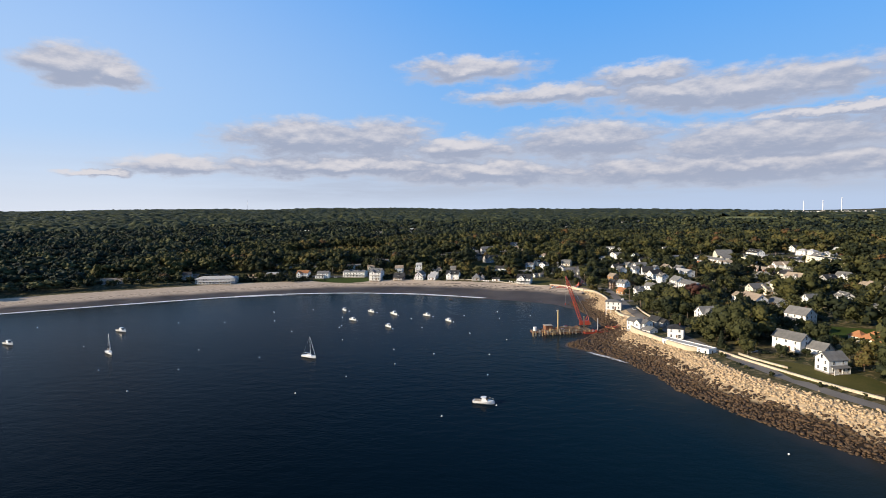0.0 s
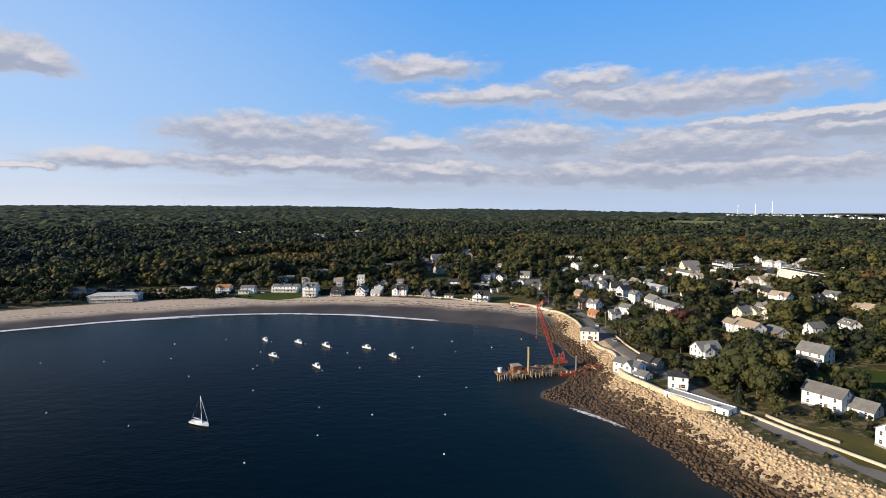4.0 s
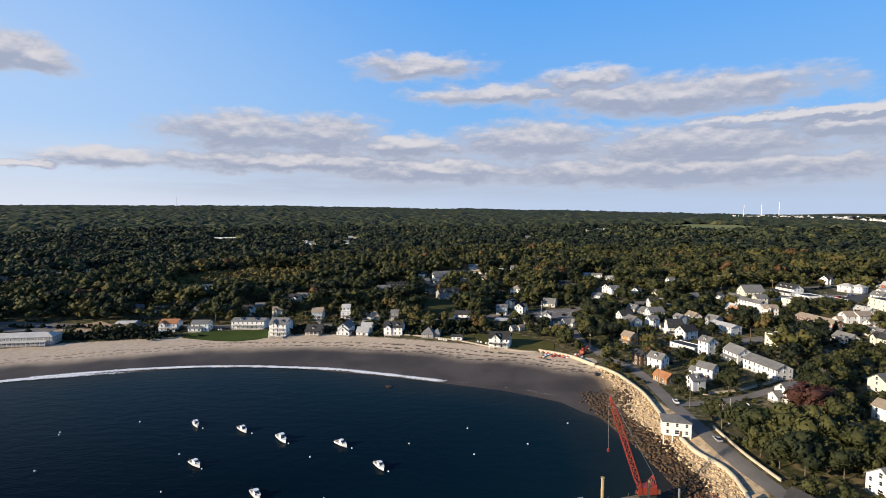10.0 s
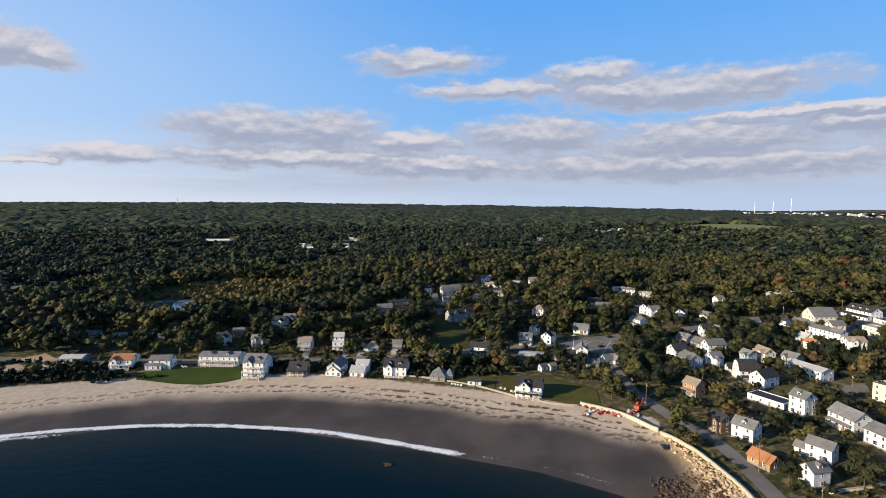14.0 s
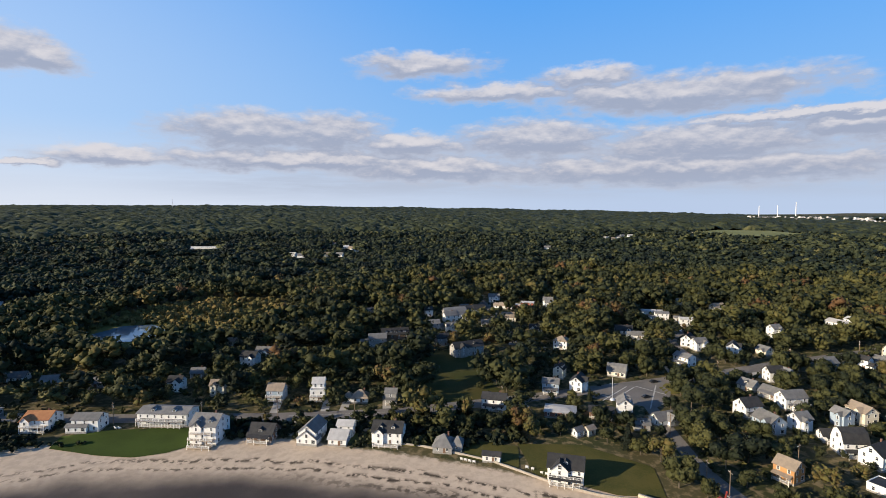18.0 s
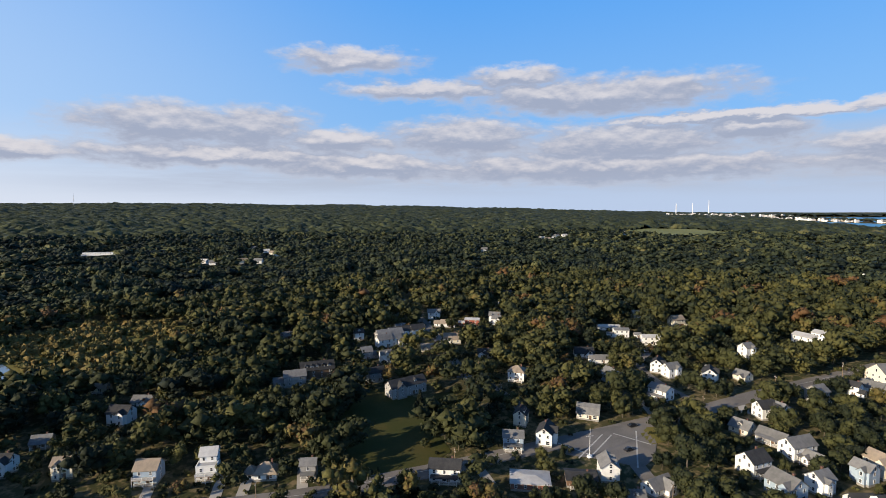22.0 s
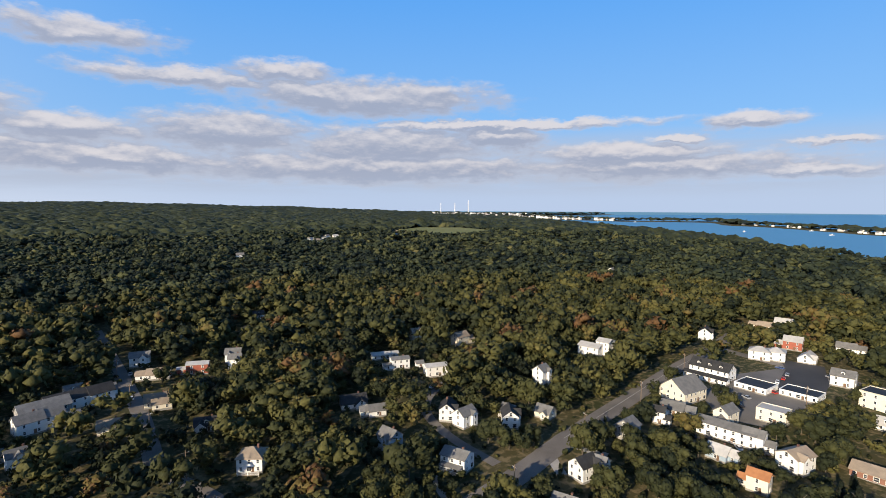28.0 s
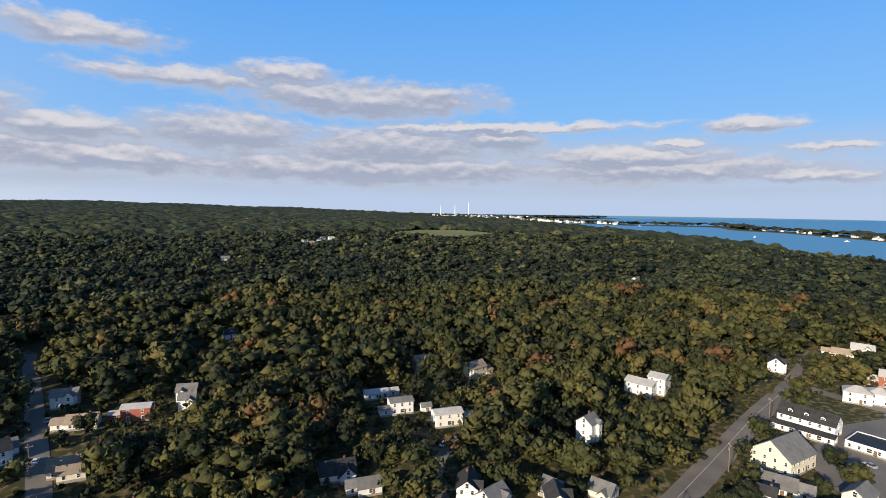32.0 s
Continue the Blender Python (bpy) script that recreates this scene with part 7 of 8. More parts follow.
def crane():
    foot = Vector((66.0, 323.5, 1.65))
    tip = Vector((55.8, 327.1, 31.5))
    ob = thing("crane", foot.x, foot.y, foot.z, 0, "red crawler crane with a lattice boom on the barge", "crane")
    part("track", Soup().box(-2.6, -1.9, 0, 2.6, -1.1, 1.0).mesh("track", RUBBER), ob)
    part("track", Soup().box(-2.6, 1.1, 0, 2.6, 1.9, 1.0).mesh("track", RUBBER), ob)
    part("turntable", Soup().bar((0, 0, 0.6), (0, 0, 1.4), 1.2, 0, 14).mesh("turntable", STEEL), ob)
    part("machinery_house", Soup().poly([(-1.6, -1.6, 1.4), (3.0, -1.6, 1.4), (3.0, 1.6, 1.4), (-1.6, 1.6, 1.4), (-1.4, -1.5, 3.5), (2.8, -1.5, 3.9), (2.8, 1.5, 3.9), (-1.4, 1.5, 3.5)], BOXF).mesh("machinery_house", REDSTEEL), ob)
    cab = part("cab", Soup().box(-3.0, -1.5, 1.4, -1.65, -0.2, 3.6).mesh("cab", REDSTEEL), ob)
    part("window", Soup().box(-3.04, -1.4, 2.3, -3.005, -0.3, 3.4).mesh("window", GLASS), cab)
    part("counterweight", Soup().box(3.02, -1.5, 1.5, 3.9, 1.5, 2.9).mesh("counterweight", RUST), ob)
    gan = Vector((2.2, 0, 7.0))
    part("gantry", Soup().bar((0.5, -1.2, 3.6), gan, 0.12).bar((0.5, 1.2, 3.6), gan, 0.12).bar((2.8, -1.2, 3.8), gan, 0.12).bar((2.8, 1.2, 3.8), gan, 0.12).mesh("gantry", REDSTEEL), ob)
    a, b = Vector((-1.4, 0.3, 1.8)), tip - foot
    ax = (b - a).normalized()
    side = ax.cross(Vector((0, 0, 1))).normalized()
    up = side.cross(ax)
    n = 16
    rings = []
    for i in range(n + 1):
        u = i / n
        w = 0.75 * min(1, 0.35 + u * 5, 0.30 + (1 - u) * 5)
        c = a.lerp(b, u)
        rings.append([c + side * w * sx + up * w * sy for sx, sy in ((-1, -1), (1, -1), (1, 1), (-1, 1))])
    for k in range(4):
        s = Soup()
        for i in range(n):
            s.bar(rings[i][k], rings[i + 1][k], 0.13, 0, 5)
        part("boom_chord", s.mesh("boom_chord", REDSTEEL), ob)
    s = Soup()
    for i in range(n):
        for k in range(4):
            s.bar(rings[i][k], rings[i + 1][(k + 1) % 4], 0.07, 0, 4)
            s.bar(rings[i][k], rings[i][(k + 1) % 4], 0.06, 0, 4)
    part("boom_lacing", s.mesh("boom_lacing", REDSTEEL), ob)
    part("boom_head", Soup().bar(b + side * 0.5, b - side * 0.5, 0.45, 0, 10).mesh("boom_head", REDSTEEL), ob)
    part("pendant_line", Soup().bar(gan, b + up * 0.3 + side * 0.25, 0.04, 0, 4).mesh("pendant_line", STEEL), ob)
    part("pendant_line", Soup().bar(gan, b + up * 0.3 - side * 0.25, 0.04, 0, 4).mesh("pendant_line", STEEL), ob)
    part("hoist_line", Soup().bar(b - up * 0.4, b - up * 0.4 + Vector((0, 0, -16)), 0.035, 0, 4).mesh("hoist_line", STEEL), ob)
    part("hook_block", Soup().box(-0.3, -0.2, -0.5, 0.3, 0.2, 0.5).mesh("hook_block", REDSTEEL), ob, Matrix.Translation(b - up * 0.4 + Vector((0, 0, -16.5))))


def broken_pier():
    ob = thing("broken_pier", 50, 311.5, 0, 14, "rows of bare timber piles of a broken pier", "pier")
    r = random.Random(9)
    for row in range(3):
        for i in range(19):
            x = -17 + i * 1.85 + r.uniform(-0.3, 0.3)
            y = (-2.2 - 1.5 * (1 - i / 19) * row * 0.3) + row * 1.5
            lean = r.uniform(-0.5, 0.5)
            part("pile", Soup().bar((x, y, -3), (x + lean, y + r.uniform(-0.5, 0.5), r.uniform(1.6, 3.3)), 0.19, 0, 6, 0.16).mesh("pile", r.choice((YELLOWP, DECKW, WOODP, CONCRETE))), ob)
    for row in range(2):
        part("cap_beam", Soup().box(0, -1.4 + row * 2.6, 2.2, 17.5, -1.1 + row * 2.6, 2.5).mesh("cap_beam", WOODP), ob)
    sp = thing("work_float", 71, 313.8, 0, 10, "long red steel float beside the pier", "float")
    part("hull", Soup().poly([(-7, -1.8, -0.4), (7, -1.8, -0.4), (7, 1.8, -0.4), (-7, 1.8, -0.4), (-7.4, -2, 1.1), (7.4, -2, 1.1), (7.4, 2, 1.1), (-7.4, 2, 1.1)], BOXF).mesh("hull", REDSTEEL), sp)
    part("deck", Soup().box(-7.2, -1.8, 1.1, 7.2, 1.8, 1.2).mesh("deck", RUST), sp)
    part("spud_pile", Soup().bar((1.5, 1.2, -3), (1.5, 1.2, 8.5), 0.3, 0, 10).mesh("spud_pile", STEEL), sp)
    for i in range(9):
        part("gear", Soup().box(-0.8, -0.4, 0, 0.8, 0.4, r.uniform(0.3, 1.1)).mesh("gear", r.choice((REDSTEEL, RUST, STEEL, YELLOWP))), sp, pose(r.uniform(-6, 6), r.uniform(-1.2, 1.0), 1.2, 0, 0, r.uniform(0, 90)))
    heap = thing("salvage_heap", 82, 318, ground_z(82, 318), 0, "heap of orange-brown pier beams lying on the rocks", "beams")
    for i in range(34):
        a, l = r.uniform(0, 3.14), r.uniform(2, 5)
        x, y, z = r.uniform(-6, 5), r.uniform(-2.4, 2.4), r.uniform(0.4, 1.7)
        part("beam", Soup().bar((x - l / 2 * math.cos(a), y - l / 2 * math.sin(a), z - 0.3), (x + l / 2 * math.cos(a), y + l / 2 * math.sin(a), z + r.uniform(-0.3, 0.8)), 0.19, 0, 5).mesh("beam", r.choice((REDSTEEL, RUST, YELLOWP, RUST))), heap)


work_barge()
crane()
broken_pier()

# ---- small craft drawn up at the head of the beach ----
rr = random.Random(11)
for i in range(34):
    u, v = rr.random(), rr.random()
    x, y = 66 + u * 22 + v * 2, 472 - u * 6 + v * 8 - 3
    k = rr.choice((0, 1, 1, 1, 0, 2, 3))
    word = ("red", "white", "orange", "green")[k]
    d = thing("dinghy", x, y, ground_z(x, y) + 0.15, rr.uniform(30, 90), "%s dinghy drawn up on the beach" % word, "dinghy", "dinghies at the head of the beach")
    flip = rr.random() < 0.5
    part("hull", DINGHY[k], d, pose(0, 0, 0.62, 180) if flip else pose(0, 0, 0))
    if flip:
        part("skeg", Soup().box(-1.5, -0.04, 0.70, -0.4, 0.04, 0.86).mesh("skeg", WOODP), d)
    else:
        part("thwart", Soup().box(-0.2, -0.6, 0.56, 0.1, 0.6, 0.62).mesh("thwart", WOODP), d)
ex = thing("excavator", 90.5, 470.5, ground_z(90.5, 470.5), 40, "red excavator parked at the head of the beach", "excavator")
part("track", Soup().box(-1.9, -1.4, 0, 1.9, -0.8, 0.8).mesh("track", RUBBER), ex)
part("track", Soup().box(-1.9, 0.8, 0, 1.9, 1.4, 0.8).mesh("track", RUBBER), ex)
part("body", Soup().poly([(-2.0, -1.3, 0.8), (1.3, -1.3, 0.8), (1.3, 1.3, 0.8), (-2.0, 1.3, 0.8), (-1.8, -1.2, 2.1), (1.2, -1.2, 2.2), (1.2, 1.2, 2.2), (-1.8, 1.2, 2.1)], BOXF).mesh("body", REDSTEEL), ex)
part("cab", Soup().box(-0.1, 0.1, 2.2, 1.3, 1.2, 3.2).mesh("cab", REDSTEEL), ex)
part("arm", Soup().bar((1.2, -0.4, 1.8), (3.4, -0.4, 4.6), 0.28, 0, 4).bar((3.4, -0.4, 4.6), (5.2, -0.4, 2.4), 0.22, 0, 4).mesh("arm", REDSTEEL), ex)
part("bucket", Soup().box(4.8, -0.9, 1.4, 5.7, 0.1, 2.4).mesh("bucket", STEEL), ex)

# ---- lawn chairs ----
CH_SEAT = Soup().box(-0.3, -0.3, 0.32, 0.3, 0.3, 0.38).mesh("seat", TRIM)
CH_BACK = Soup().poly([(-0.32, 0.28, 0.3), (0.32, 0.28, 0.3), (0.32, 0.33, 0.3), (-0.32, 0.33, 0.3), (-0.36, 0.58, 1.05), (0.36, 0.58, 1.05), (0.36, 0.62, 1.05), (-0.36, 0.62, 1.05)], BOXF).mesh("backrest", TRIM)
CH_ARM = Soup().box(-0.06, -0.38, 0.56, 0.06, 0.42, 0.61).mesh("armrest", TRIM)
CH_LEG = Soup().box(-0.04, -0.04, 0, 0.04, 0.04, 0.56).mesh("leg", TRIM)


def lawn_chair(x, y, yaw):
    ob = thing("lawn_chair", x, y, ground_z(x, y) + 0.2, yaw, "white wooden lawn chair on the grass", "chair", "white lawn chairs")
    part("seat", CH_SEAT, ob, Matrix.Diagonal((1.4, 1.4, 1.4, 1)))
    part("backrest", CH_BACK, ob, Matrix.Diagonal((1.4, 1.4, 1.4, 1)))
    for sx in (-0.5, 0.5):
        part("armrest", CH_ARM, ob, pose(sx, 0, 0.2) @ Matrix.Diagonal((1.3, 1.3, 1, 1)))
        for sy in (-0.42, 0.4):
            part("leg", CH_LEG, ob, pose(sx, sy, 0))


for x, y in ((7.4, 507), (8.9, 506.2), (10.4, 505.4), (12.0, 504.6), (31.7, 499.3), (33.6, 498), (36.4, 495.1), (38, 494.2), (39.4, 493.3), (44.3, 490.9), (46, 489.8), (47.7, 488.9), (130.8, 379.9), (132.9, 380.7), (-146, 541), (-144.4, 541.2)):
    lawn_chair(x, y, 160 if x < 100 else 140)

# ---- cars ----
WHEEL = Soup().bar((0, -0.1, 0), (0, 0.1, 0), 0.33, 0, 12).mesh("wheel", RUBBER)
RIM = Soup().bar((0, -0.11, 0), (0, 0.11, 0), 0.19, 0, 8).mesh("rim", STEEL)


def car_body(mat):
    prof = [(-2.2, 0.35), (2.2, 0.35), (2.25, 0.75), (1.2, 0.92), (-2.05, 1.0), (-2.25, 0.8)]
    V = [(x, s * 0.88, z) for s in (-1, 1) for x, z in prof]
    n = len(prof)
    return mesh_from("body", V, [tuple(range(n)), tuple(reversed(range(n, 2 * n)))] + [(i, i + n, (i + 1) % n + n, (i + 1) % n) for i in range(n)], [mat])


BODIES = [car_body(m) for m in CARS]
CABIN = Soup().poly([(-1.7, -0.8, 0.95), (1.15, -0.8, 0.9), (1.15, 0.8, 0.9), (-1.7, 0.8, 0.95), (-1.2, -0.65, 1.45), (0.35, -0.65, 1.45), (0.35, 0.65, 1.45), (-1.2, 0.65, 1.45)], BOXF).mesh("glasshouse", GLASS)
TOPS = [Soup().box(-1.2, -0.64, 1.455, 0.34, 0.64, 1.5).mesh("roof", m) for m in CARS]
LAMP = Soup().box(-0.03, -0.2, -0.08, 0.03, 0.2, 0.08).mesh("headlight", GEL)


def car(x, y, yaw, k, lift=0.2):
    word = ("white", "silver", "black", "red", "blue")[k]
    ob = thing("car", x, y, ground_z(x, y) + lift, yaw, "%s car parked on the asphalt" % word, "car", "parked cars")
    part("body", BODIES[k], ob)
    part("glasshouse", CABIN, ob)
    part("roof", TOPS[k], ob)
    for sx in (-1.35, 1.4):
        for sy in (-0.82, 0.82):
            part("rim", RIM, part("wheel", WHEEL, ob, pose(sx, sy, 0.33)))
    for sy in (-0.6, 0.6):
        part("headlight", LAMP, ob, pose(2.25, sy, 0.68))


for i, (x, y, a, k) in enumerate(((308.4, 576.6, 70, 3), (282.5, 581.8, 65, 4), (280.4, 577.6, 65, 2), (292, 580.8, 70, 1), (239.9, 568.5, 50, 2), (237, 572.2, 50, 2), (233.6, 574.5, 50, 1), (241.6, 557.3, 50, 0), (246, 549.6, 50, 2), (331.4, 582.6, 20, 3), (339.6, 584.5, 20, 1), (324, 582, 20, 0), (348, 592, 100, 4),
                                     (353.8, 570.6, 60, 1), (313.5, 553.7, 60, 0), (256.3, 599.9, 40, 0), (259.9, 595.4, 40, 1), (174.9, 673.5, 30, 0), (102.7, 561.1, 20, 2), (41.8, 563.2, 12, 2), (274, 492.1, 40, 0))):
    car(x, y, a, k)
for x, y, a, k in ((287.6, 493.3, 40, 1), (264, 489, 40, 2), (314.3, 498.3, 50, 0), (305.6, 491.3, 50, 2), (274.8, 506.7, 10, 1), (105.8, 388, 80, 0), (103.4, 350.8, 85, 1), (125.7, 249.7, 30, 3), (125.5, 245.2, 30, 1), (114.7, 580.4, 15, 2), (-232, 548, 5, 1), (-246, 551, 5, 0), (-268, 549, 80, 4), (48, 735, 85, 0), (49, 772, 85, 1), (87, 436, 85, 2)):
    car(x, y, a, k)

# ---- utility poles and the junction's lamp mast ----
POLE = Soup().bar((0, 0, -1), (0, 0, 10.5), 0.17, 0, 7, 0.12).mesh("shaft", WOODP)
ARM = Soup().box(-1.2, -0.06, 9.4, 1.2, 0.06, 9.55).mesh("crossarm", WOODP)
CAN = Soup().bar((0.35, 0, 7.7), (0.35, 0, 8.7), 0.25, 0, 8).mesh("transformer", STEEL)
PIN = Soup().bar((0, 0, 9.55), (0, 0, 9.8), 0.06, 0, 6).mesh("insulator", GEL)


def pole(x, y, yaw, can=False):
    ob = thing("utility_pole", x, y, ground_z(x, y), yaw, "weathered wooden utility pole beside the street", "utility pole", "utility poles")
    part("shaft", POLE, ob)
    part("crossarm", ARM, ob)
    for u in (-1.1, -0.5, 0.5, 1.1):
        part("insulator", PIN, ob, pose(u, 0, 0))
    if can:
        part("transformer", CAN, ob)


for i, (x, y, a) in enumerate(((63.8, 616.1, 30), (190.5, 472.3, 60), (60.1, 649.5, 10), (43, 769, 0), (47, 727, 0), (52, 690, 0), (247.7, 606, 60), (109, 382.2, 40), (95.6, 474.6, 90), (91.6, 482, 90), (130.2, 490.5, 30), (-40, 546.5, 90), (-5, 547.5, 90), (-75, 545, 90), (30, 556.5, 90), (-110, 546, 90))):
    pole(x, y, a, i % 3 == 0)
for i, (x, y, a) in enumerate(((-150, 546, 90), (150, 582, 80), (200, 597, 75), (300, 618, 70), (110, 360, 0), (108, 410, 0), (290, 498, 75), (230, 483, 75), (303, 560, 0), (96, 520, 0))):
    pole(x, y, a, i % 4 == 0)
m = thing("lamp_mast", 85.1, 559.5, ground_z(85.1, 559.5) + 0.2, 0, "tall white flagpole on a round white base at the junction", "flagpole")
part("base", Soup().bar((0, 0, 0), (0, 0, 0.7), 1.2, 0, 14, 0.9).mesh("base", GEL), m)
part("mast", Soup().bar((0, 0, 0.7), (0, 0, 11.5), 0.14, 0, 8, 0.08).mesh("mast", GEL), m)
part("yard", Soup().bar((-1.5, 0, 8.5), (1.5, 0, 8.5), 0.06).mesh("yard", GEL), m)
part("finial", Soup().bar((0, 0, 11.5), (0, 0, 11.8), 0.16, 0, 8).mesh("finial", YELLOWP), m)
fm = thing("lawn_mast", 115.9, 365, ground_z(115.9, 365), 0, "white flagpole on the lawn above the shore", "flagpole")
part("mast", Soup().bar((0, 0, 0), (0, 0, 10), 0.12, 0, 8, 0.07).mesh("mast", GEL), fm)
part("base", Soup().bar((0, 0, 0), (0, 0, 0.4), 0.5, 0, 10).mesh("base", STONE), fm)

# ---- roof vents on the flat roofs ----
def roof_vents(x, y, z, n, seed):
    r = random.Random(seed)
    for i in range(n):
        px, py = x + r.uniform(-6, 6), y + r.uniform(-2.5, 2.5)
        v = thing("roof_vent", px, py, z, r.uniform(0, 90), "square white air vent on a flat roof", "vent", "roof vents")
        part("housing", Soup().box(-0.8, -0.6, 0, 0.8, 0.6, 0.9).mesh("housing", GEL), v)
        part("hood", Soup().box(-0.95, -0.75, 0.9, 0.95, 0.75, 1.05).mesh("hood", STEEL), v)


# ---- the far side: harbour town, spit, stacks ----
def far_building(x, y, yaw, w, d, h, roof):
    ob = thing("far_building", x, y, ground_z(x, y) - 0.5, yaw, "distant white building by the harbour", "building", "buildings of the far harbour town")
    key = (w, d, h)
    if key not in CACHE:
        r, g, rise = roof_shape("g", w, d, 0.6)
        b = Soup().box(-w / 2, -d / 2, 0, w / 2, d / 2, h)
        CACHE[key] = b.mesh("wall", FARWHITE), r.mesh("roof", R_GREY), g.mesh("gable", FARWHITE)
    a, b, c = CACHE[key]
    part("wall", a, ob)
    part("roof", b, ob, pose(0, 0, h))
    part("gable", c, ob, pose(0, 0, h))
    part("gable", c, ob, pose(0, 0, h, 0, 0, 180))


fr = random.Random(31)
CITY = [(2800, 3900), (2640, 3500), (2550, 3150), (2545, 2900), (2590, 2600)]
for i in range(95):
    u = fr.random() * 4
    k = min(3, int(u))
    ax, ay = CITY[k]
    bx, by = CITY[k + 1]
    q = fr.random() ** 1.6 * 95
    x, y = ax + (bx - ax) * (u - k) + q + 40, ay + (by - ay) * (u - k) + fr.uniform(-20, 20)
    far_building(x, y, fr.choice((0, 30, 60, 90)), fr.choice((14, 20, 28)), 12, fr.choice((8, 11, 15)), 0)
for i in range(26):
    u = fr.random() * 3
    pts = [(2640, 1840), (2570, 1620), (2270, 1180), (2180, 900)]
    k = min(2, int(u))
    x, y = [pts[k][j] + (pts[k + 1][j] - pts[k][j]) * (u - k) for j in (0, 1)]
    far_building(x + fr.uniform(0, 30), y, fr.choice((0, 30, 60)), fr.choice((14, 20)), 12, fr.choice((5, 8)), 0)
# the town climbs the rise behind its harbour front
for i in range(70):
    x, y = fr.uniform(2380, 2950), fr.uniform(3450, 4250)
    if float(harbour(x, y)) > 30:
        far_building(x, y, fr.choice((0, 30, 60, 90)), fr.choice((18, 24, 34)), 14, fr.choice((14, 17, 21)), 0)
for x, y, top in ((2576, 4409, 104), (2679, 4341, 108), (2775, 4273, 130)):
    h = top - 14 - ground_z(x, y)
    st = thing("smokestack", x, y, ground_z(x, y), 0, "tall slender white smokestack far beyond the woods", "smokestack", "smokestacks on the horizon")
    part("shaft", Soup().bar((0, 0, -2), (0, 0, h + 14), 3.4, 0, 12, 2.2).mesh("shaft", CHIMW), st)
    part("cap_ring", Soup().bar((0, 0, h + 12), (0, 0, h + 14.5), 2.7, 0, 12).mesh("cap_ring", CHIMW), st)
mx, my = -1900, 4300
ms = thing("radio_mast", mx, my, ground_z(mx, my), 0, "thin lattice radio mast on the wooded ridge", "mast")
part("lattice", Soup().bar((-1.5, 0, 0), (0, 0, 95), 0.5).bar((1.5, 0, 0), (0, 0, 95), 0.5).bar((0, 1.5, 0), (0, 0, 95), 0.5).mesh("lattice", STEEL), ms)
part("aerial", Soup().bar((0, 0, 94), (0, 0, 106), 0.35).mesh("aerial", STEEL), ms)
for x, y in ((2361, 1409), (2068, 1511), (2113, 1245), (2900, 2300), (2830, 1700), (2750, 2650), (2960, 1250), (2880, 1330), (2600, 2400), (2700, 2900)):
    b = motor_boat(x, y, fr.uniform(0, 180), True, "white boat moored in the far harbour")
    b.scale = (2.2, 2.2, 2.2)
    b["group"] = "boats in the far harbour"

# ---- golden scrub of the marsh, hedges and bushes ----
def scrub(name, xs, ys, lo, hi, mat, label, seed, tint=(0.2, 0.9)):
    r = np.random.default_rng(seed)
    forms = [crown_arrays(np.random.default_rng(seed + 10 + k), 2, 18, 0.2, 0.8) for k in range(5)]
    VV, FF, TT, n = [], [], [], 0
    kind = r.integers(0, 5, len(xs))
    zs = height(xs, ys)
    for k in range(5):
        sel = np.nonzero(kind == k)[0]
        V, Fc = forms[k]
        s = r.uniform(lo, hi, len(sel))
        a = r.uniform(0, 6.28, len(sel))
        c, sn = np.cos(a)[:, None], np.sin(a)[:, None]
        P = np.stack([(V[:, 0] * c - V[:, 1] * sn) * s[:, None] * 1.5 + xs[sel][:, None], (V[:, 0] * sn + V[:, 1] * c) * s[:, None] * 1.5 + ys[sel][:, None], (V[:, 2] - 0.33) * s[:, None] * 1.4 + zs[sel][:, None]], -1)
        VV.append(P.reshape(-1, 3))
        FF.append((Fc[None] + (n + len(V) * np.arange(len(sel)))[:, None, None]).reshape(-1, 3))
        TT.append(np.repeat(r.uniform(*tint, len(sel)), len(V)))
        n += len(V) * len(sel)
    ob = new(name, arrays_mesh(name, np.concatenate(VV), np.concatenate(FF), mat, False, tint=np.concatenate(TT)))
    tagged(ob, label, name.split("_")[-1], kind="stuff")


def scatter(ring, n, seed):
    r = np.random.default_rng(seed)
    C = np.array(ring, float)
    x, y = r.uniform(C[:, 0].min(), C[:, 0].max(), n), r.uniform(C[:, 1].min(), C[:, 1].max(), n)
    ok = ring_inside(x, y, C)
    return x[ok], y[ok]


MARSH = [(-262, 720), (-252, 672), (-222, 646), (-196, 660), (-160, 676), (-118, 716), (-112, 752), (-140, 800), (-213, 815), (-250, 768)]
mx_, my_ = scatter(MARSH, 1000, 3)
ok = ~ring_inside(mx_, my_, np.array([(-256, 690), (-240, 716), (-216, 722), (-192, 698), (-192, 640), (-222, 640), (-240, 660)], float))
scrub("marsh_scrub", mx_[ok], my_[ok], 3.0, 7.5, GOLD, "golden brown reeds and scrub of the marsh", 50)


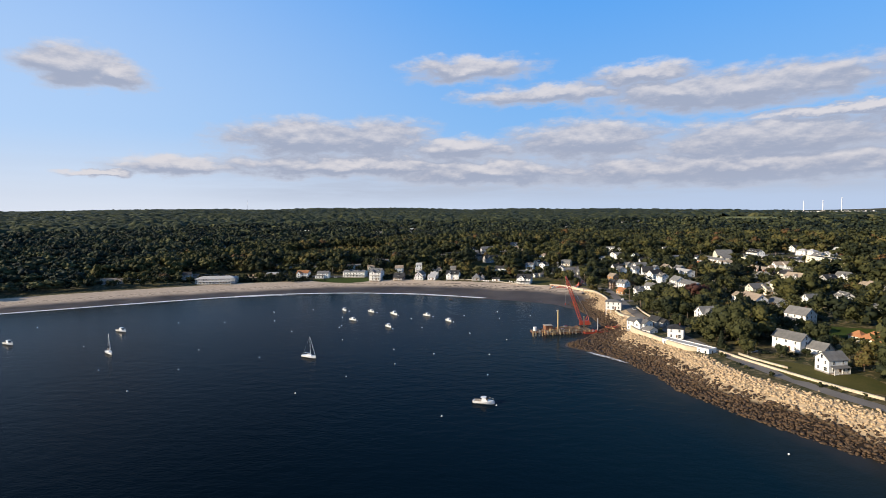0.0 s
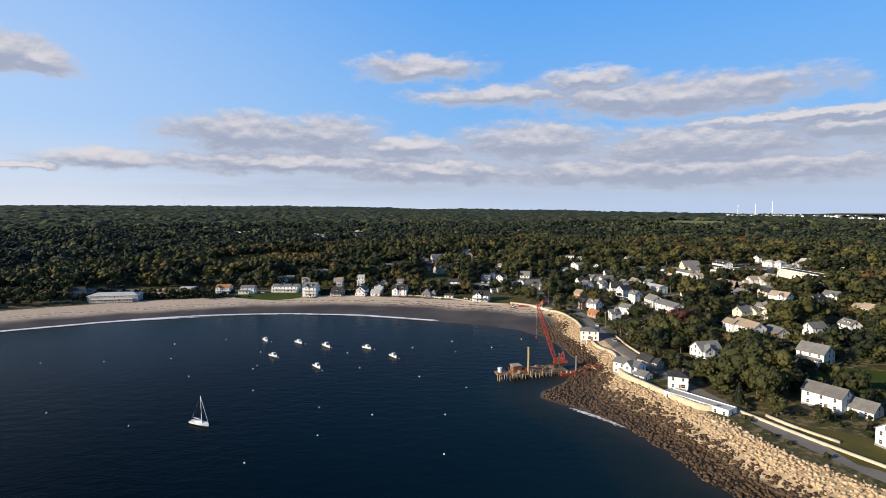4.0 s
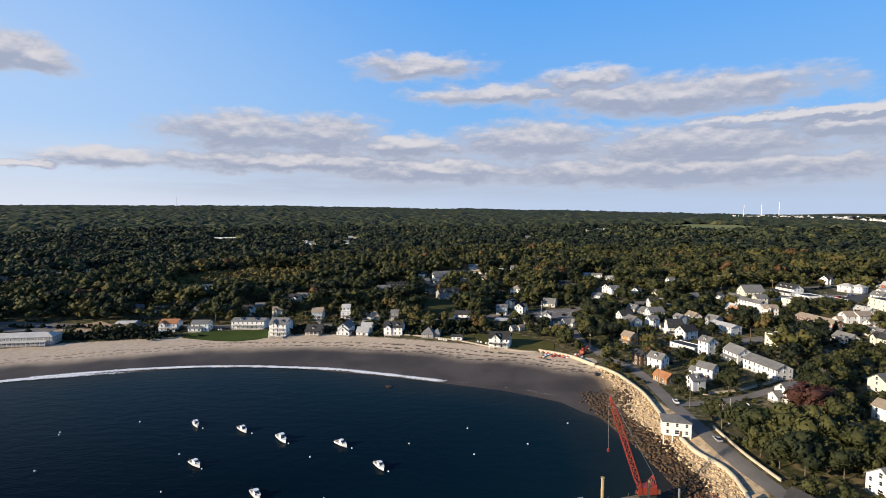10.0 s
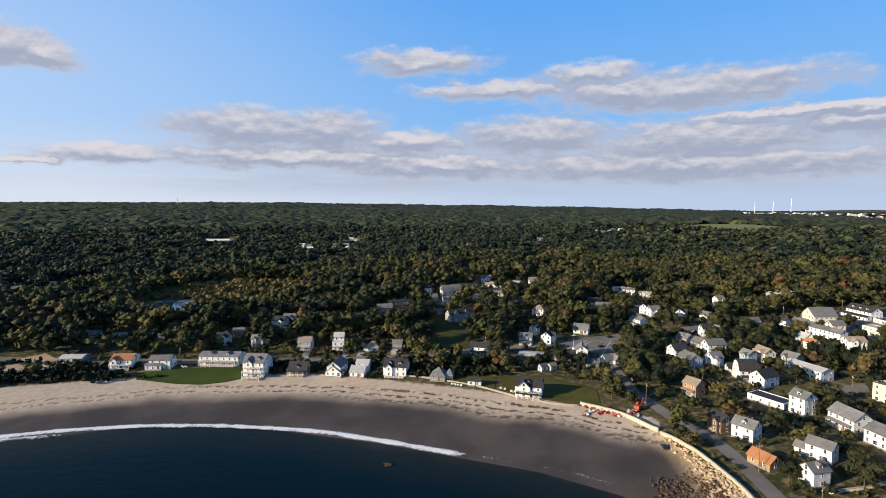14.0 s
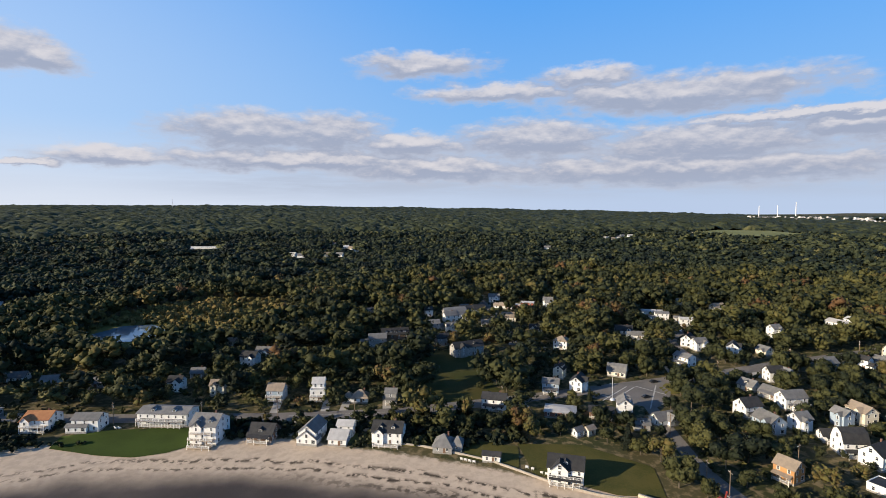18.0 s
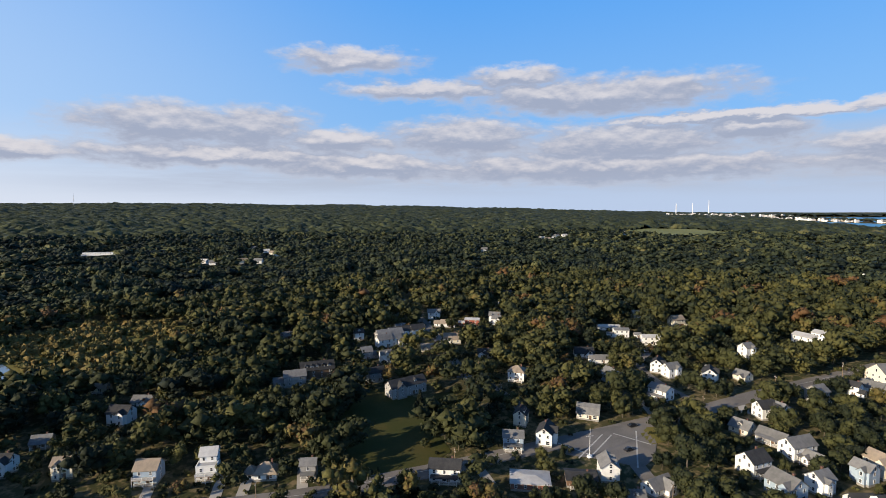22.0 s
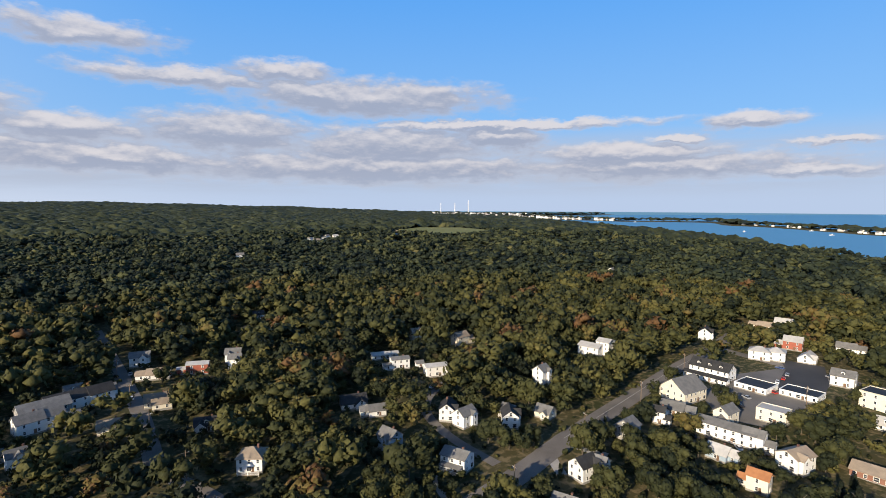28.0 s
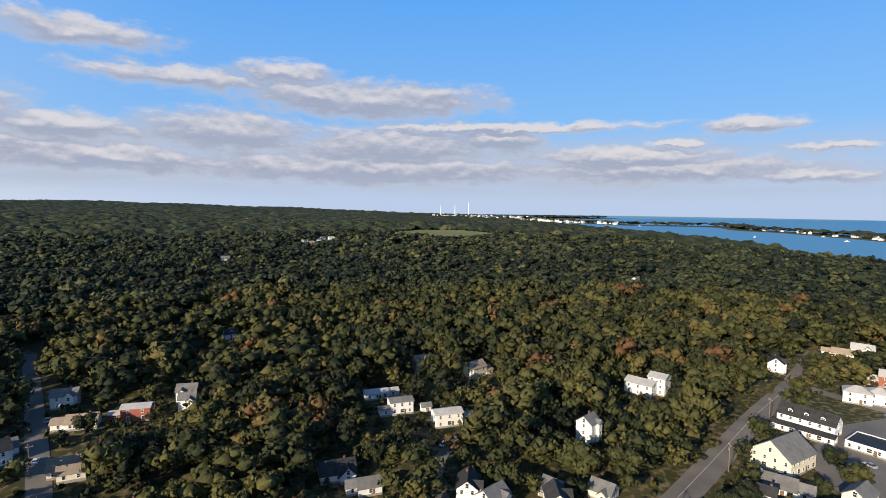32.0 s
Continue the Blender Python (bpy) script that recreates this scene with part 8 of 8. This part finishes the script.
def garden_bushes():
    r = np.random.default_rng(77)
    n = 13500
    x, y = r.uniform(-330, 420, n), r.uniform(180, 800, n)
    ok = open_ground(x, y, HOUSES, -2.5)
    near = np.zeros(n, bool)
    for hx, hy, hr in HOUSES:
        near |= np.hypot(x - hx, y - hy) < hr + 14
    for line in (SHORE_ROAD, BEACH_ROAD, BRANCH_ROAD, INNER_STREET):
        near |= line_distance(x, y, line)[0] < 9
    ok &= near
    scrub("garden_bushes", x[ok], y[ok], 1.1, 3.0, LEAF, "garden shrubs and hedges between the houses", 90, (0.1, 0.85))


garden_bushes()


def beach_shrubs():
    r = np.random.default_rng(31)
    x, y = r.uniform(-340, 34, 5200), r.uniform(518, 549, 5200)
    ok = (shore(x, y) > 55 + r.normal(0, 1.5, 5200)) & (line_distance(x, y, BEACH_ROAD)[0] > 6)
    for ring in OPEN_RINGS[2:4]:
        ok &= ~ring_inside(x, y, np.array(ring, float)) | (y > 547)
    for hx, hy, hr in HOUSES:
        ok &= np.hypot(x - hx, y - hy) > hr * 0.92
        # the side towards the sand stays low and open
        ok &= ~((np.abs(x - hx) < hr * 0.8) & (y < hy) & (y > hy - hr - 5))
    idx = np.nonzero(ok)[0][:900]
    scrub("beach_shrubs", x[idx], y[idx], 1.6, 4.6, LEAF, "shrubs and low trees between the beach houses", 131, (0.1, 0.7))


beach_shrubs()

# ---- the copper beech above the shore ----
COPPER = foliage("copper_beech_leaves", [(0.0, (0.020, 0.010, 0.009)), (0.5, (0.048, 0.020, 0.016)), (1.0, (0.085, 0.036, 0.022))])
br = np.random.default_rng(61)
BV, BF = crown_arrays(br, 12, 900, 0.040, 0.85)
for bx, by, bh in (BEECH,):
    beech = thing("tree", bx, by, ground_z(bx, by), 20, "broad copper beech with dark purple leaves", "tree", "trees in the town")
    part("trunk", trunk_mesh(br, 1.0, 0.026), beech, Matrix.Diagonal((bh, bh, bh, 1)))
    part("crown", arrays_mesh("crown", BV, BF, COPPER, False, tint=np.full(len(BV), 0.5)), beech, Matrix.Translation((0, 0, -0.10 * bh)) @ Matrix.Diagonal((bh * 1.15, bh * 1.15, bh, 1)))

# ---- the woods, last ----
plant(HOUSES)
hazed_far_canopy()
